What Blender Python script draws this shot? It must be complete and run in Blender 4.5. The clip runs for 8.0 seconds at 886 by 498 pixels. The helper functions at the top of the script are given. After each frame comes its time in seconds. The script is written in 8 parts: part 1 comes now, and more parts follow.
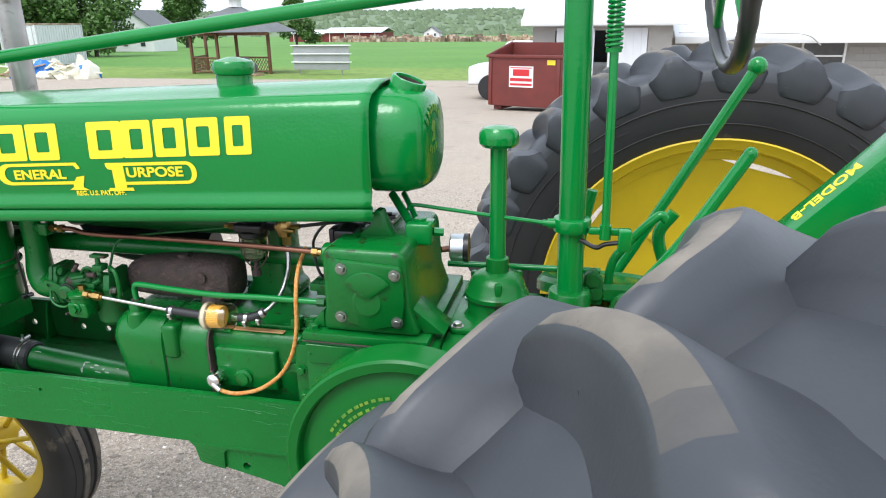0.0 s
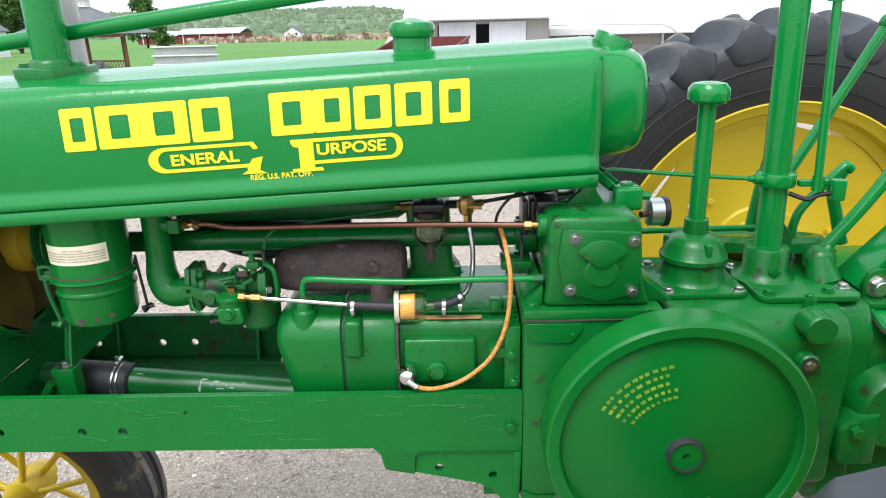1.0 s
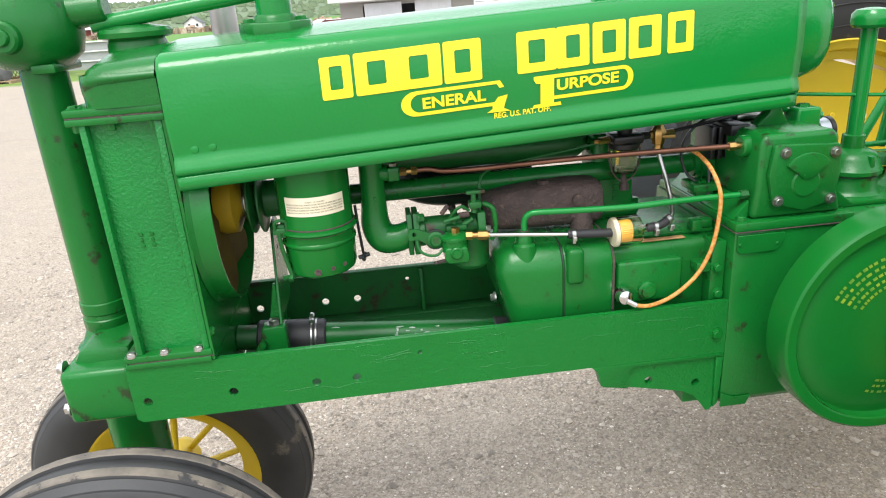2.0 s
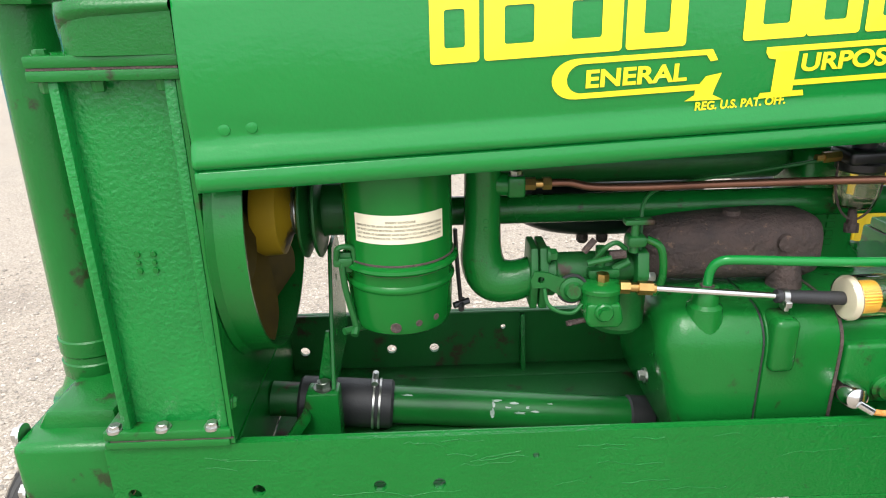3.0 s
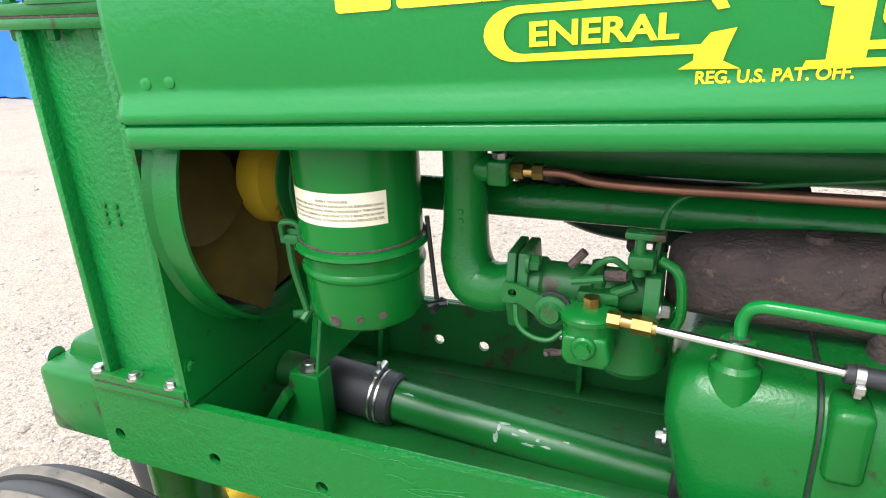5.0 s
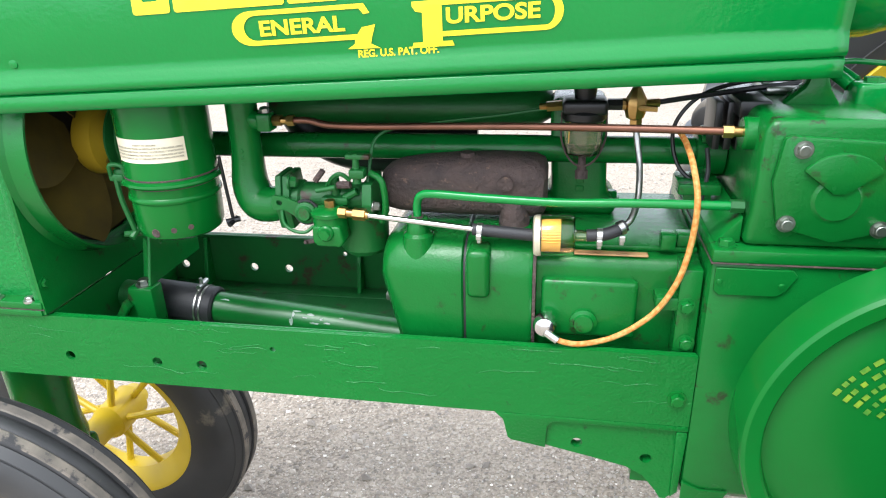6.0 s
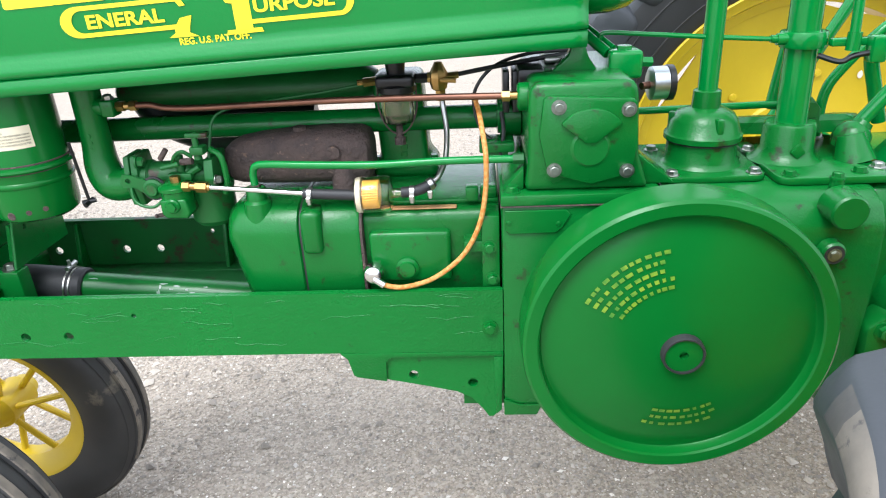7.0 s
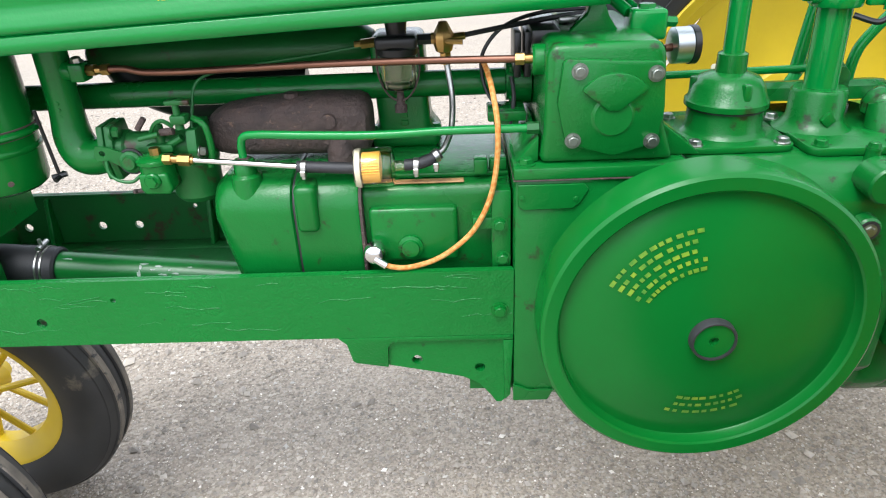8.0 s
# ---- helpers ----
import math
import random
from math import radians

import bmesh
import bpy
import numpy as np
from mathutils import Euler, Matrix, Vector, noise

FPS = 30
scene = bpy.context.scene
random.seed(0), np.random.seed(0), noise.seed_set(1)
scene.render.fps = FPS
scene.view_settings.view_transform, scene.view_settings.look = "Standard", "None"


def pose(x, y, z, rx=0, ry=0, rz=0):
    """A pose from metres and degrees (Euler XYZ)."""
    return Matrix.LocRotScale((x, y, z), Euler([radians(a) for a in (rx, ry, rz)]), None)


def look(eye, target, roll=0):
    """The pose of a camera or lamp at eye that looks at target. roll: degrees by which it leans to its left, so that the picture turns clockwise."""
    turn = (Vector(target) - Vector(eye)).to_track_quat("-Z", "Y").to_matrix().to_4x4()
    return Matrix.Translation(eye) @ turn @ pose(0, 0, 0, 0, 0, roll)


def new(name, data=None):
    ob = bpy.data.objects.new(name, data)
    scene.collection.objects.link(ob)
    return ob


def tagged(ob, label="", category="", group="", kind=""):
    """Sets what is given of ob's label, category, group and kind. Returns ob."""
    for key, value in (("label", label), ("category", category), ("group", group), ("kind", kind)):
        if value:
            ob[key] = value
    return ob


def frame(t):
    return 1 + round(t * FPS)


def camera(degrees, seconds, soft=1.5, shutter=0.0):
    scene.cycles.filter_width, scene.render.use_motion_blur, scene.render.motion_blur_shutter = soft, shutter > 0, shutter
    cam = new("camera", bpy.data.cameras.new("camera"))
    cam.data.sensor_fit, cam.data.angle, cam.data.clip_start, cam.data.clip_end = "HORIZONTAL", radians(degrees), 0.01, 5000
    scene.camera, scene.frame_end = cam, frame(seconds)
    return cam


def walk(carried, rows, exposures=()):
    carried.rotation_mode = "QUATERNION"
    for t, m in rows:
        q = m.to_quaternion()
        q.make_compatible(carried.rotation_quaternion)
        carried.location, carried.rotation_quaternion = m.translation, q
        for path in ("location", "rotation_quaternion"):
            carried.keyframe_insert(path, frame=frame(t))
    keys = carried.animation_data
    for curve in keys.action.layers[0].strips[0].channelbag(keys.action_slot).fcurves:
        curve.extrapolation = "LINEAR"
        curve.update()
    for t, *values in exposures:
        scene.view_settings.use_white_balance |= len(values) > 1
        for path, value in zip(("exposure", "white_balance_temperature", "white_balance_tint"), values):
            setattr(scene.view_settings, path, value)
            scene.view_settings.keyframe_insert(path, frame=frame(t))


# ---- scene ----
cam = camera(67.1, 8.0, soft=1.1)
PATH = [
    (0, (0.261, -1.035, 1.541), (-0.145, 0.816, 0.901), -0.6),
    (0.5, (-0.043, -1.069, 1.514), (-0.206, 0.805, 0.833), -2.1),
    (1, (-0.341, -1.044, 1.481), (-0.386, 0.847, 0.83), -1.5),
    (1.5, (-0.622, -1.046, 1.475), (-0.602, 0.836, 0.798), -1.8),
    (2, (-0.888, -1.117, 1.442), (-0.714, 0.746, 0.735), -4.0),
    (2.2, (-0.963, -1.1, 1.435), (-0.775, 0.758, 0.72), -2.6),
    (3.3, (-0.97, -0.558, 1.325), (-1.048, 1.322, 0.648), -1.0),
    (3.5, (-0.964, -0.501, 1.316), (-1.151, 1.369, 0.632), -1.0),
    (4, (-0.918, -0.374, 1.294), (-1.405, 1.411, 0.534), -2.2),
    (4.2, (-0.863, -0.353, 1.299), (-1.476, 1.387, 0.527), -1.5),
    (5.3, (-0.594, -0.617, 1.322), (-1.315, 1.094, 0.579), -2.5),
    (5.5, (-0.551, -0.687, 1.326), (-1.12, 1.073, 0.565), -1.9),
    (6, (-0.424, -0.81, 1.345), (-0.759, 0.998, 0.558), -1.8),
    (6.5, (-0.277, -0.927, 1.339), (-0.435, 0.88, 0.497), -2.2),
    (7, (-0.257, -0.936, 1.351), (-0.382, 0.879, 0.521), -3.1),
    (7.5, (-0.262, -0.914, 1.343), (-0.335, 0.905, 0.513), -3.8),
    (8, (-0.301, -0.861, 1.333), (-0.368, 0.914, 0.414), -2.7),
]
EXPOSURES = [(0, 0.72, 6100, 10), (1, 0.82, 6150, 10), (1.5, 0.88, 6300, 10), (2, 0.95, 6500, 10), (3.5, 1.06, 6500, 10), (4.0, 1.16, 6500, 10), (4.3, 1.20, 6450, 10), (5.5, 1.22, 6200, 10), (6.0, 1.27, 6100, 10), (6.5, 1.29, 6050, 10),
             (7, 1.20, 6000, 10), (7.5, 1.20, 6050, 10), (8, 1.12, 6100, 10)]
walk(cam, [(t, look(eye, target, roll)) for t, eye, target, roll in PATH], EXPOSURES)

# ---- light ----
CY = 0.18
world = bpy.data.worlds.new("overcast_sky")
scene.world = world
world.use_nodes = True
wn, wl = world.node_tree.nodes, world.node_tree.links
wn.clear()
sky = wn.new("ShaderNodeTexSky")
sky.sky_type, sky.sun_disc = "NISHITA", False
sky.sun_elevation, sky.sun_rotation = radians(55), radians(200)
sky.air_density, sky.dust_density, sky.ozone_density = 1.0, 6.0, 1.0
grey = wn.new("ShaderNodeHueSaturation")
grey.inputs["Saturation"].default_value = 0.16
grey.inputs["Value"].default_value = 1.0
mixw = wn.new("ShaderNodeMix")
mixw.data_type = "RGBA"
mixw.inputs[0].default_value = 0.6
mixw.inputs[7].default_value = (10.2, 10.8, 11.8, 1)
back = wn.new("ShaderNodeBackground")
back.inputs["Strength"].default_value = 0.115
wout = wn.new("ShaderNodeOutputWorld")
wl.new(sky.outputs[0], grey.inputs["Color"])
wl.new(grey.outputs[0], mixw.inputs[6])
wl.new(mixw.outputs[2], back.inputs["Color"])
wl.new(back.outputs[0], wout.inputs["Surface"])

sun = new("sun", bpy.data.lights.new("sun", "SUN"))
sun.data.energy, sun.data.angle, sun.data.color = 1.1, radians(25), (1.0, 0.97, 0.92)
sun.matrix_basis = look((-2, -4, 8), (0, 0, 0))

# ---- materials ----


def material(name, base, rough=0.5, metal=0.0, second=None, blotch=6.0, spread=0.5, grain=0.0, grain_scale=220.0,
             cast=0.0, cast_scale=60.0, rough2=None, third=None, third_scale=25.0, third_at=0.62, coat=0.0, spec=0.5, island=0.0, cast_depth=0.002, grain_depth=0.0006):
    """Paint, metal, rubber or stone: two colours in large blotches, a third in small worn spots, fine and coarse relief."""
    m = bpy.data.materials.new(name)
    m.use_nodes = True
    n, l = m.node_tree.nodes, m.node_tree.links
    p = n["Principled BSDF"]
    tex = n.new("ShaderNodeTexCoord")
    p.inputs["Metallic"].default_value = metal
    p.inputs["Roughness"].default_value = rough
    p.inputs["Specular IOR Level"].default_value = spec
    p.inputs["Coat Weight"].default_value = coat
    p.inputs["Coat Roughness"].default_value = 0.12
    second = second or tuple(c * 0.78 for c in base)
    noise1 = n.new("ShaderNodeTexNoise")
    noise1.inputs["Scale"].default_value, noise1.inputs["Detail"].default_value = blotch, 6
    l.new(tex.outputs["Object"], noise1.inputs["Vector"])
    ramp = n.new("ShaderNodeMapRange")
    ramp.inputs[1].default_value, ramp.inputs[2].default_value = 0.5 - spread * 0.5, 0.5 + spread * 0.5
    l.new(noise1.outputs["Fac"], ramp.inputs[0])
    mix = n.new("ShaderNodeMix")
    mix.data_type = "RGBA"
    mix.inputs[6].default_value, mix.inputs[7].default_value = (*base, 1), (*second, 1)
    l.new(ramp.outputs[0], mix.inputs[0])
    colour = mix.outputs[2]
    if third:
        noise2 = n.new("ShaderNodeTexNoise")
        noise2.inputs["Scale"].default_value, noise2.inputs["Detail"].default_value = third_scale, 8
        noise2.inputs["Roughness"].default_value = 0.65
        l.new(tex.outputs["Object"], noise2.inputs["Vector"])
        step = n.new("ShaderNodeMapRange")
        step.inputs[1].default_value, step.inputs[2].default_value = third_at, third_at + 0.07
        l.new(noise2.outputs["Fac"], step.inputs[0])
        mix2 = n.new("ShaderNodeMix")
        mix2.data_type = "RGBA"
        mix2.inputs[7].default_value = (*third, 1)
        l.new(step.outputs[0], mix2.inputs[0])
        l.new(colour, mix2.inputs[6])
        colour = mix2.outputs[2]
    if island:
        geo = n.new("ShaderNodeNewGeometry")
        hsv = n.new("ShaderNodeHueSaturation")
        rr = n.new("ShaderNodeMapRange")
        rr.inputs[3].default_value, rr.inputs[4].default_value = 1 - island, 1 + island
        l.new(geo.outputs["Random Per Island"], rr.inputs[0])
        l.new(rr.outputs[0], hsv.inputs["Value"])
        l.new(colour, hsv.inputs["Color"])
        colour = hsv.outputs[0]
    l.new(colour, p.inputs["Base Color"])
    if rough2 is not None:
        rr2 = n.new("ShaderNodeMapRange")
        rr2.inputs[3].default_value, rr2.inputs[4].default_value = rough, rough2
        l.new(noise1.outputs["Fac"], rr2.inputs[0])
        l.new(rr2.outputs[0], p.inputs["Roughness"])
    last = None
    for amount, scale, dist in ((cast, cast_scale, cast_depth), (grain, grain_scale, grain_depth)):
        if amount:
            nz = n.new("ShaderNodeTexNoise")
            nz.inputs["Scale"].default_value, nz.inputs["Detail"].default_value = scale, 2 if dist > 0.0025 else 4
            l.new(tex.outputs["Object"], nz.inputs["Vector"])
            bump = n.new("ShaderNodeBump")
            bump.inputs["Strength"].default_value, bump.inputs["Distance"].default_value = amount, dist
            l.new(nz.outputs["Fac"], bump.inputs["Height"])
            if last:
                l.new(last, bump.inputs["Normal"])
            last = bump.outputs[0]
    if last:
        l.new(last, p.inputs["Normal"])
    return m


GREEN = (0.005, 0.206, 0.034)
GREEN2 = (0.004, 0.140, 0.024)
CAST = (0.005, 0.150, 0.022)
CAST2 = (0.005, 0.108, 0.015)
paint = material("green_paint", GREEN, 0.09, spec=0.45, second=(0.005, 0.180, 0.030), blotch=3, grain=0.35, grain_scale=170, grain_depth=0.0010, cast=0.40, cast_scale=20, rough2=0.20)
paint_rail = material("green_paint_thick", (0.005, 0.158, 0.023), 0.20, spec=0.30, second=(0.005, 0.134, 0.019), blotch=5, grain=0.80, grain_scale=240, grain_depth=0.0012, cast=0.55, cast_scale=60, cast_depth=0.003, rough2=0.38,
                      third=(0.012, 0.060, 0.014), third_scale=55, third_at=0.655)
paint_turned = material("green_paint_smooth", (0.005, 0.142, 0.019), 0.15, spec=0.26, second=(0.005, 0.115, 0.015), blotch=6, grain=0.2, grain_scale=160, cast=0.25, cast_scale=14, rough2=0.32,
                        third=(0.010, 0.085, 0.016), third_scale=7, third_at=0.66)
paint_cast = material("green_painted_casting", CAST, 0.16, spec=0.36, second=CAST2, blotch=7, grain=0.55, grain_scale=330, grain_depth=0.0007, cast=0.30, cast_scale=60, cast_depth=0.0022,
                      rough2=0.34, third=(0.020, 0.042, 0.013), third_scale=22, third_at=0.60)
paint_rough = material("green_rough_casting", GREEN, 0.20, spec=0.42, second=GREEN2, blotch=7, grain=0.3, grain_scale=420, cast=0.85, cast_scale=170, cast_depth=0.0024,
                       rough2=0.34, third=(0.010, 0.070, 0.02), third_scale=12, third_at=0.66)
paint_grimy = material("green_paint_grimy", (0.008, 0.128, 0.022), 0.32, spec=0.4, second=(0.009, 0.085, 0.017), blotch=9, grain=0.5, cast=0.4, cast_scale=60,
                       rough2=0.55, third=(0.045, 0.028, 0.016), third_scale=18, third_at=0.60)
paint_pipe = material("green_paint_scuffed", CAST, 0.24, second=CAST2, blotch=8, grain=0.3, cast=0.2, rough2=0.42, third=(0.55, 0.58, 0.52), third_scale=30, third_at=0.73)
yellow = material("yellow_paint", (0.66, 0.47, 0.012), 0.33, second=(0.54, 0.38, 0.010), blotch=5, grain=0.3, cast=0.15, rough2=0.48,
                  third=(0.30, 0.17, 0.02), third_scale=22, third_at=0.70)
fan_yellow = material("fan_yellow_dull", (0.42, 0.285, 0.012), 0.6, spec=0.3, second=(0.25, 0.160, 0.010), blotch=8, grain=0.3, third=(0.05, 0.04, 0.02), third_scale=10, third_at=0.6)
decal_faded = material("faded_yellow_decal", (0.20, 0.33, 0.02), 0.4, second=(0.05, 0.20, 0.02), blotch=60, spread=0.3)
pipe_grey = material("weathered_grey_pipe", (0.50, 0.49, 0.47), 0.30, metal=0.9, second=(0.30, 0.28, 0.26), blotch=14, grain=0.4, rough2=0.5, third=(0.20, 0.19, 0.17), third_scale=12, third_at=0.6)
decal = material("yellow_decal", (0.90, 0.74, 0.02), 0.4, second=(0.84, 0.68, 0.015), blotch=30)
rubber = material("tyre_rubber", (0.014, 0.014, 0.016), 0.50, second=(0.026, 0.025, 0.025), blotch=5, grain=0.35, cast=0.2, cast_scale=40, rough2=0.7,
                  third=(0.07, 0.060, 0.048), third_scale=9, third_at=0.68)
rubber_lug = material("tyre_lug_rubber", (0.047, 0.051, 0.058), 0.40, second=(0.030, 0.033, 0.038), blotch=9, grain=0.25, rough2=0.6,
                      third=(0.12, 0.11, 0.095), third_scale=22, third_at=0.70)
rubber_worn = material("tyre_lug_dusty_top", (0.215, 0.186, 0.150), 0.85, second=(0.105, 0.095, 0.082), blotch=16, spread=0.30, grain=0.8, grain_scale=120, cast=0.5, cast_scale=45,
                       third=(0.045, 0.044, 0.045), third_scale=26, third_at=0.565)
# dusty crest in a dimmer tone, for its shaded stretch
rubber_dust_shaded = material("tyre_lug_shaded_dust", (0.090, 0.083, 0.074), 0.75, second=(0.050, 0.050, 0.050), blotch=18, spread=0.3, grain=0.6, grain_scale=120)
rubber_front = material("front_tyre_rubber", (0.021, 0.022, 0.023), 0.5, second=(0.05, 0.05, 0.05), blotch=7, grain=0.3, rough2=0.65,
                        third=(0.13, 0.115, 0.09), third_scale=9, third_at=0.62)
hose = material("black_hose_rubber", (0.018, 0.018, 0.020), 0.55, second=(0.03, 0.03, 0.032), blotch=20, grain=0.6, grain_scale=300)
blackm = material("black_plastic", (0.012, 0.012, 0.013), 0.35, grain=0.15)
steel = material("zinc_plated_steel", (0.62, 0.62, 0.60), 0.32, metal=1.0, second=(0.42, 0.41, 0.38), blotch=30, grain=0.15)
steel_dull = material("dull_zinc_steel", (0.40, 0.41, 0.38), 0.42, metal=1.0, second=(0.16, 0.20, 0.15), blotch=60, grain=0.3)
chrome = material("polished_chrome", (0.62, 0.62, 0.61), 0.14, metal=1.0, second=(0.7, 0.7, 0.7))
alloy = material("satin_alloy", (0.58, 0.61, 0.63), 0.36, metal=1.0, second=(0.48, 0.51, 0.53), blotch=30)
fan_brown = material("fan_blade_brown", (0.125, 0.085, 0.010), 0.8, spec=0.2, second=(0.040, 0.030, 0.010), blotch=9)
core_dust = material("dusty_radiator_core", (0.040, 0.028, 0.016), 0.9, second=(0.022, 0.017, 0.012), blotch=20)
brass = material("brass", (0.58, 0.37, 0.13), 0.32, metal=1.0, second=(0.38, 0.23, 0.08), blotch=40, grain=0.2)
copper = material("tarnished_copper", (0.27, 0.125, 0.080), 0.42, metal=0.85, second=(0.16, 0.078, 0.055), blotch=18, grain=0.2)
rust = material("rusted_cast_iron", (0.088, 0.058, 0.049), 0.80, second=(0.042, 0.032, 0.030), blotch=34, grain=1.0, grain_scale=260, grain_depth=0.0014, cast=0.9, cast_scale=120, cast_depth=0.004,
                third=(0.15, 0.098, 0.070), third_scale=90, third_at=0.60)
rust_scrap = material("rusty_scrap", (0.26, 0.15, 0.085), 0.8, second=(0.46, 0.38, 0.30), blotch=0.9, spread=0.25, island=0.6)
seam_orange = material("worn_orange_edge", (0.50, 0.30, 0.12), 0.6, second=(0.30, 0.16, 0.07), blotch=40, spread=0.3, grain=0.5)
cord = material("orange_braided_cord", (0.56, 0.18, 0.025), 0.6, second=(0.62, 0.34, 0.10), blotch=160, spread=0.2, grain=0.8, grain_scale=400)
label_paper = material("cream_label", (0.80, 0.74, 0.56), 0.5, second=(0.74, 0.66, 0.47), blotch=25)
ink = material("dark_ink", (0.24, 0.21, 0.15), 0.6)
filter_paper = material("amber_filter_element", (0.82, 0.50, 0.08), 0.5, second=(0.72, 0.40, 0.05), blotch=40, grain=0.4)
white_plastic = material("cream_plastic", (0.78, 0.74, 0.62), 0.35, second=(0.72, 0.66, 0.52))
white_paint_chip = material("pale_paint_chip", (0.42, 0.48, 0.43), 0.5, second=(0.22, 0.32, 0.25), blotch=120, spread=0.3)
wheel_black = material("steering_wheel_black", (0.02, 0.02, 0.021), 0.28, second=(0.05, 0.05, 0.05), blotch=12, grain=0.3)


def glass_material(name, tint, rough=0.03):
    m = bpy.data.materials.new(name)
    m.use_nodes = True
    p = m.node_tree.nodes["Principled BSDF"]
    p.inputs["Base Color"].default_value = (*tint, 1)
    p.inputs["Roughness"].default_value = rough
    p.inputs["Transmission Weight"].default_value = 1.0
    p.inputs["IOR"].default_value = 1.45
    return m


bowl_glass = glass_material("sediment_bowl_glass", (0.80, 0.78, 0.62))
filter_clear = glass_material("clear_filter_housing", (0.97, 0.93, 0.80))
pane_glass = material("window_glass_dark", (0.03, 0.035, 0.04), 0.06, second=(0.05, 0.055, 0.06), spec=0.8)

# ---- mesh tools ----


def take(bm, tmp):
    me = bpy.data.meshes.new("tmp")
    tmp.to_mesh(me)
    tmp.free()
    bm.from_mesh(me)
    bpy.data.meshes.remove(me)


def box(bm, x0, x1, y0, y1, z0, z1, bevel=0.0, seg=2, m=None):
    t = bmesh.new()
    bmesh.ops.create_cube(t, size=1.0)
    for v in t.verts:
        v.co = Vector((x0 + (v.co.x + 0.5) * (x1 - x0), y0 + (v.co.y + 0.5) * (y1 - y0), z0 + (v.co.z + 0.5) * (z1 - z0)))
    if bevel:
        bmesh.ops.bevel(t, geom=t.edges[:], offset=bevel, segments=seg, profile=0.5, affect="EDGES")
    if m is not None:
        t.transform(m)
    take(bm, t)


def prism(bm, pts, axis, a, b, bevel=0.0, seg=2, m=None, holes=()):
    """A polygon of (u, v) drawn along an axis from a to b. axis y: (x, z); axis x: (y, z); axis z: (x, y). holes: (u, v, radius)."""
    t = bmesh.new()

    def put(u, v, w):
        return {"y": (u, w, v), "x": (w, u, v), "z": (u, v, w)}[axis]
    if not holes:
        f = t.faces.new([t.verts.new(put(u, v, a)) for u, v in pts])
        faces = [f]
    else:
        edges = []
        loops = [pts] + [[(u + r * math.cos(2 * math.pi * k / 14), v + r * math.sin(2 * math.pi * k / 14)) for k in range(14)] for u, v, r in holes]
        for lp in loops:
            vs = [t.verts.new(put(u, v, a)) for u, v in lp]
            edges += [t.edges.new((vs[k], vs[(k + 1) % len(vs)])) for k in range(len(vs))]
        faces = [g for g in bmesh.ops.triangle_fill(t, use_beauty=True, edges=edges)["geom"] if isinstance(g, bmesh.types.BMFace)]
    ext = bmesh.ops.extrude_face_region(t, geom=faces)
    d = {"y": (0, b - a, 0), "x": (b - a, 0, 0), "z": (0, 0, b - a)}[axis]
    bmesh.ops.translate(t, vec=d, verts=[g for g in ext["geom"] if isinstance(g, bmesh.types.BMVert)])
    bmesh.ops.recalc_face_normals(t, faces=t.faces[:])
    if bevel:
        es = [e for e in t.edges if len(e.link_faces) == 2 and e.calc_face_angle(0) > 0.45]
        bmesh.ops.bevel(t, geom=es, offset=bevel, segments=seg, profile=0.5, affect="EDGES")
    if m is not None:
        t.transform(m)
    take(bm, t)


def frame_of(d):
    d = Vector(d).normalized()
    u = d.cross(Vector((0, 0, 1)) if abs(d.z) < 0.9 else Vector((1, 0, 0))).normalized()
    return u, d.cross(u).normalized(), d


def lathe(bm, prof, origin, axis, seg=40, closed=True, arc=None):
    """A profile of (radius, height) turned about an axis through origin."""
    u, v, d = frame_of(axis)
    o = Vector(origin)
    rings = []
    for r, h in prof:
        if r < 1e-6:
            rings.append([bm.verts.new(o + d * h)])
        else:
            rings.append([bm.verts.new(o + d * h + (u * math.cos(2 * math.pi * k / seg) + v * math.sin(2 * math.pi * k / seg)) * r) for k in range(seg)])
    fs = []
    for a, b in zip(rings, rings[1:]):
        for k in range(seg):
            q = (k + 1) % seg
            if len(a) == 1 and len(b) == 1:
                continue
            if len(a) == 1:
                fs.append(bm.faces.new((a[0], b[k], b[q])))
            elif len(b) == 1:
                fs.append(bm.faces.new((a[k], a[q], b[0])))
            else:
                fs.append(bm.faces.new((a[k], a[q], b[q], b[k])))
    if closed:
        for r in (rings[0], rings[-1]):
            if len(r) > 1:
                fs.append(bm.faces.new(r))
    bmesh.ops.recalc_face_normals(bm, faces=fs)
    return fs


def rod(bm, p0, p1, r, r1=None, seg=20, bevel=0.0):
    p0, p1 = Vector(p0), Vector(p1)
    n = (p1 - p0).length
    r1 = r if r1 is None else r1
    b = min(bevel, n * 0.4, r * 0.6) if bevel else 0
    prof = [(r - b, 0), (r, b), (r1, n - b), (r1 - b, n)] if b else [(r, 0), (r1, n)]
    lathe(bm, prof, p0, p1 - p0, seg)


def smooth_path(pts, steps=8):
    pts = [Vector(p) for p in pts]
    out = []
    for i in range(len(pts) - 1):
        p0 = pts[i - 1] if i else pts[0] * 2 - pts[1]
        p1, p2 = pts[i], pts[i + 1]
        p3 = pts[i + 2] if i + 2 < len(pts) else pts[-1] * 2 - pts[-2]
        for s in range(steps):
            t = s / steps
            out.append(0.5 * ((2 * p1) + (p2 - p0) * t + (2 * p0 - 5 * p1 + 4 * p2 - p3) * t * t + (3 * p1 - p0 - 3 * p2 + p3) * t ** 3))
    return out + [pts[-1]]


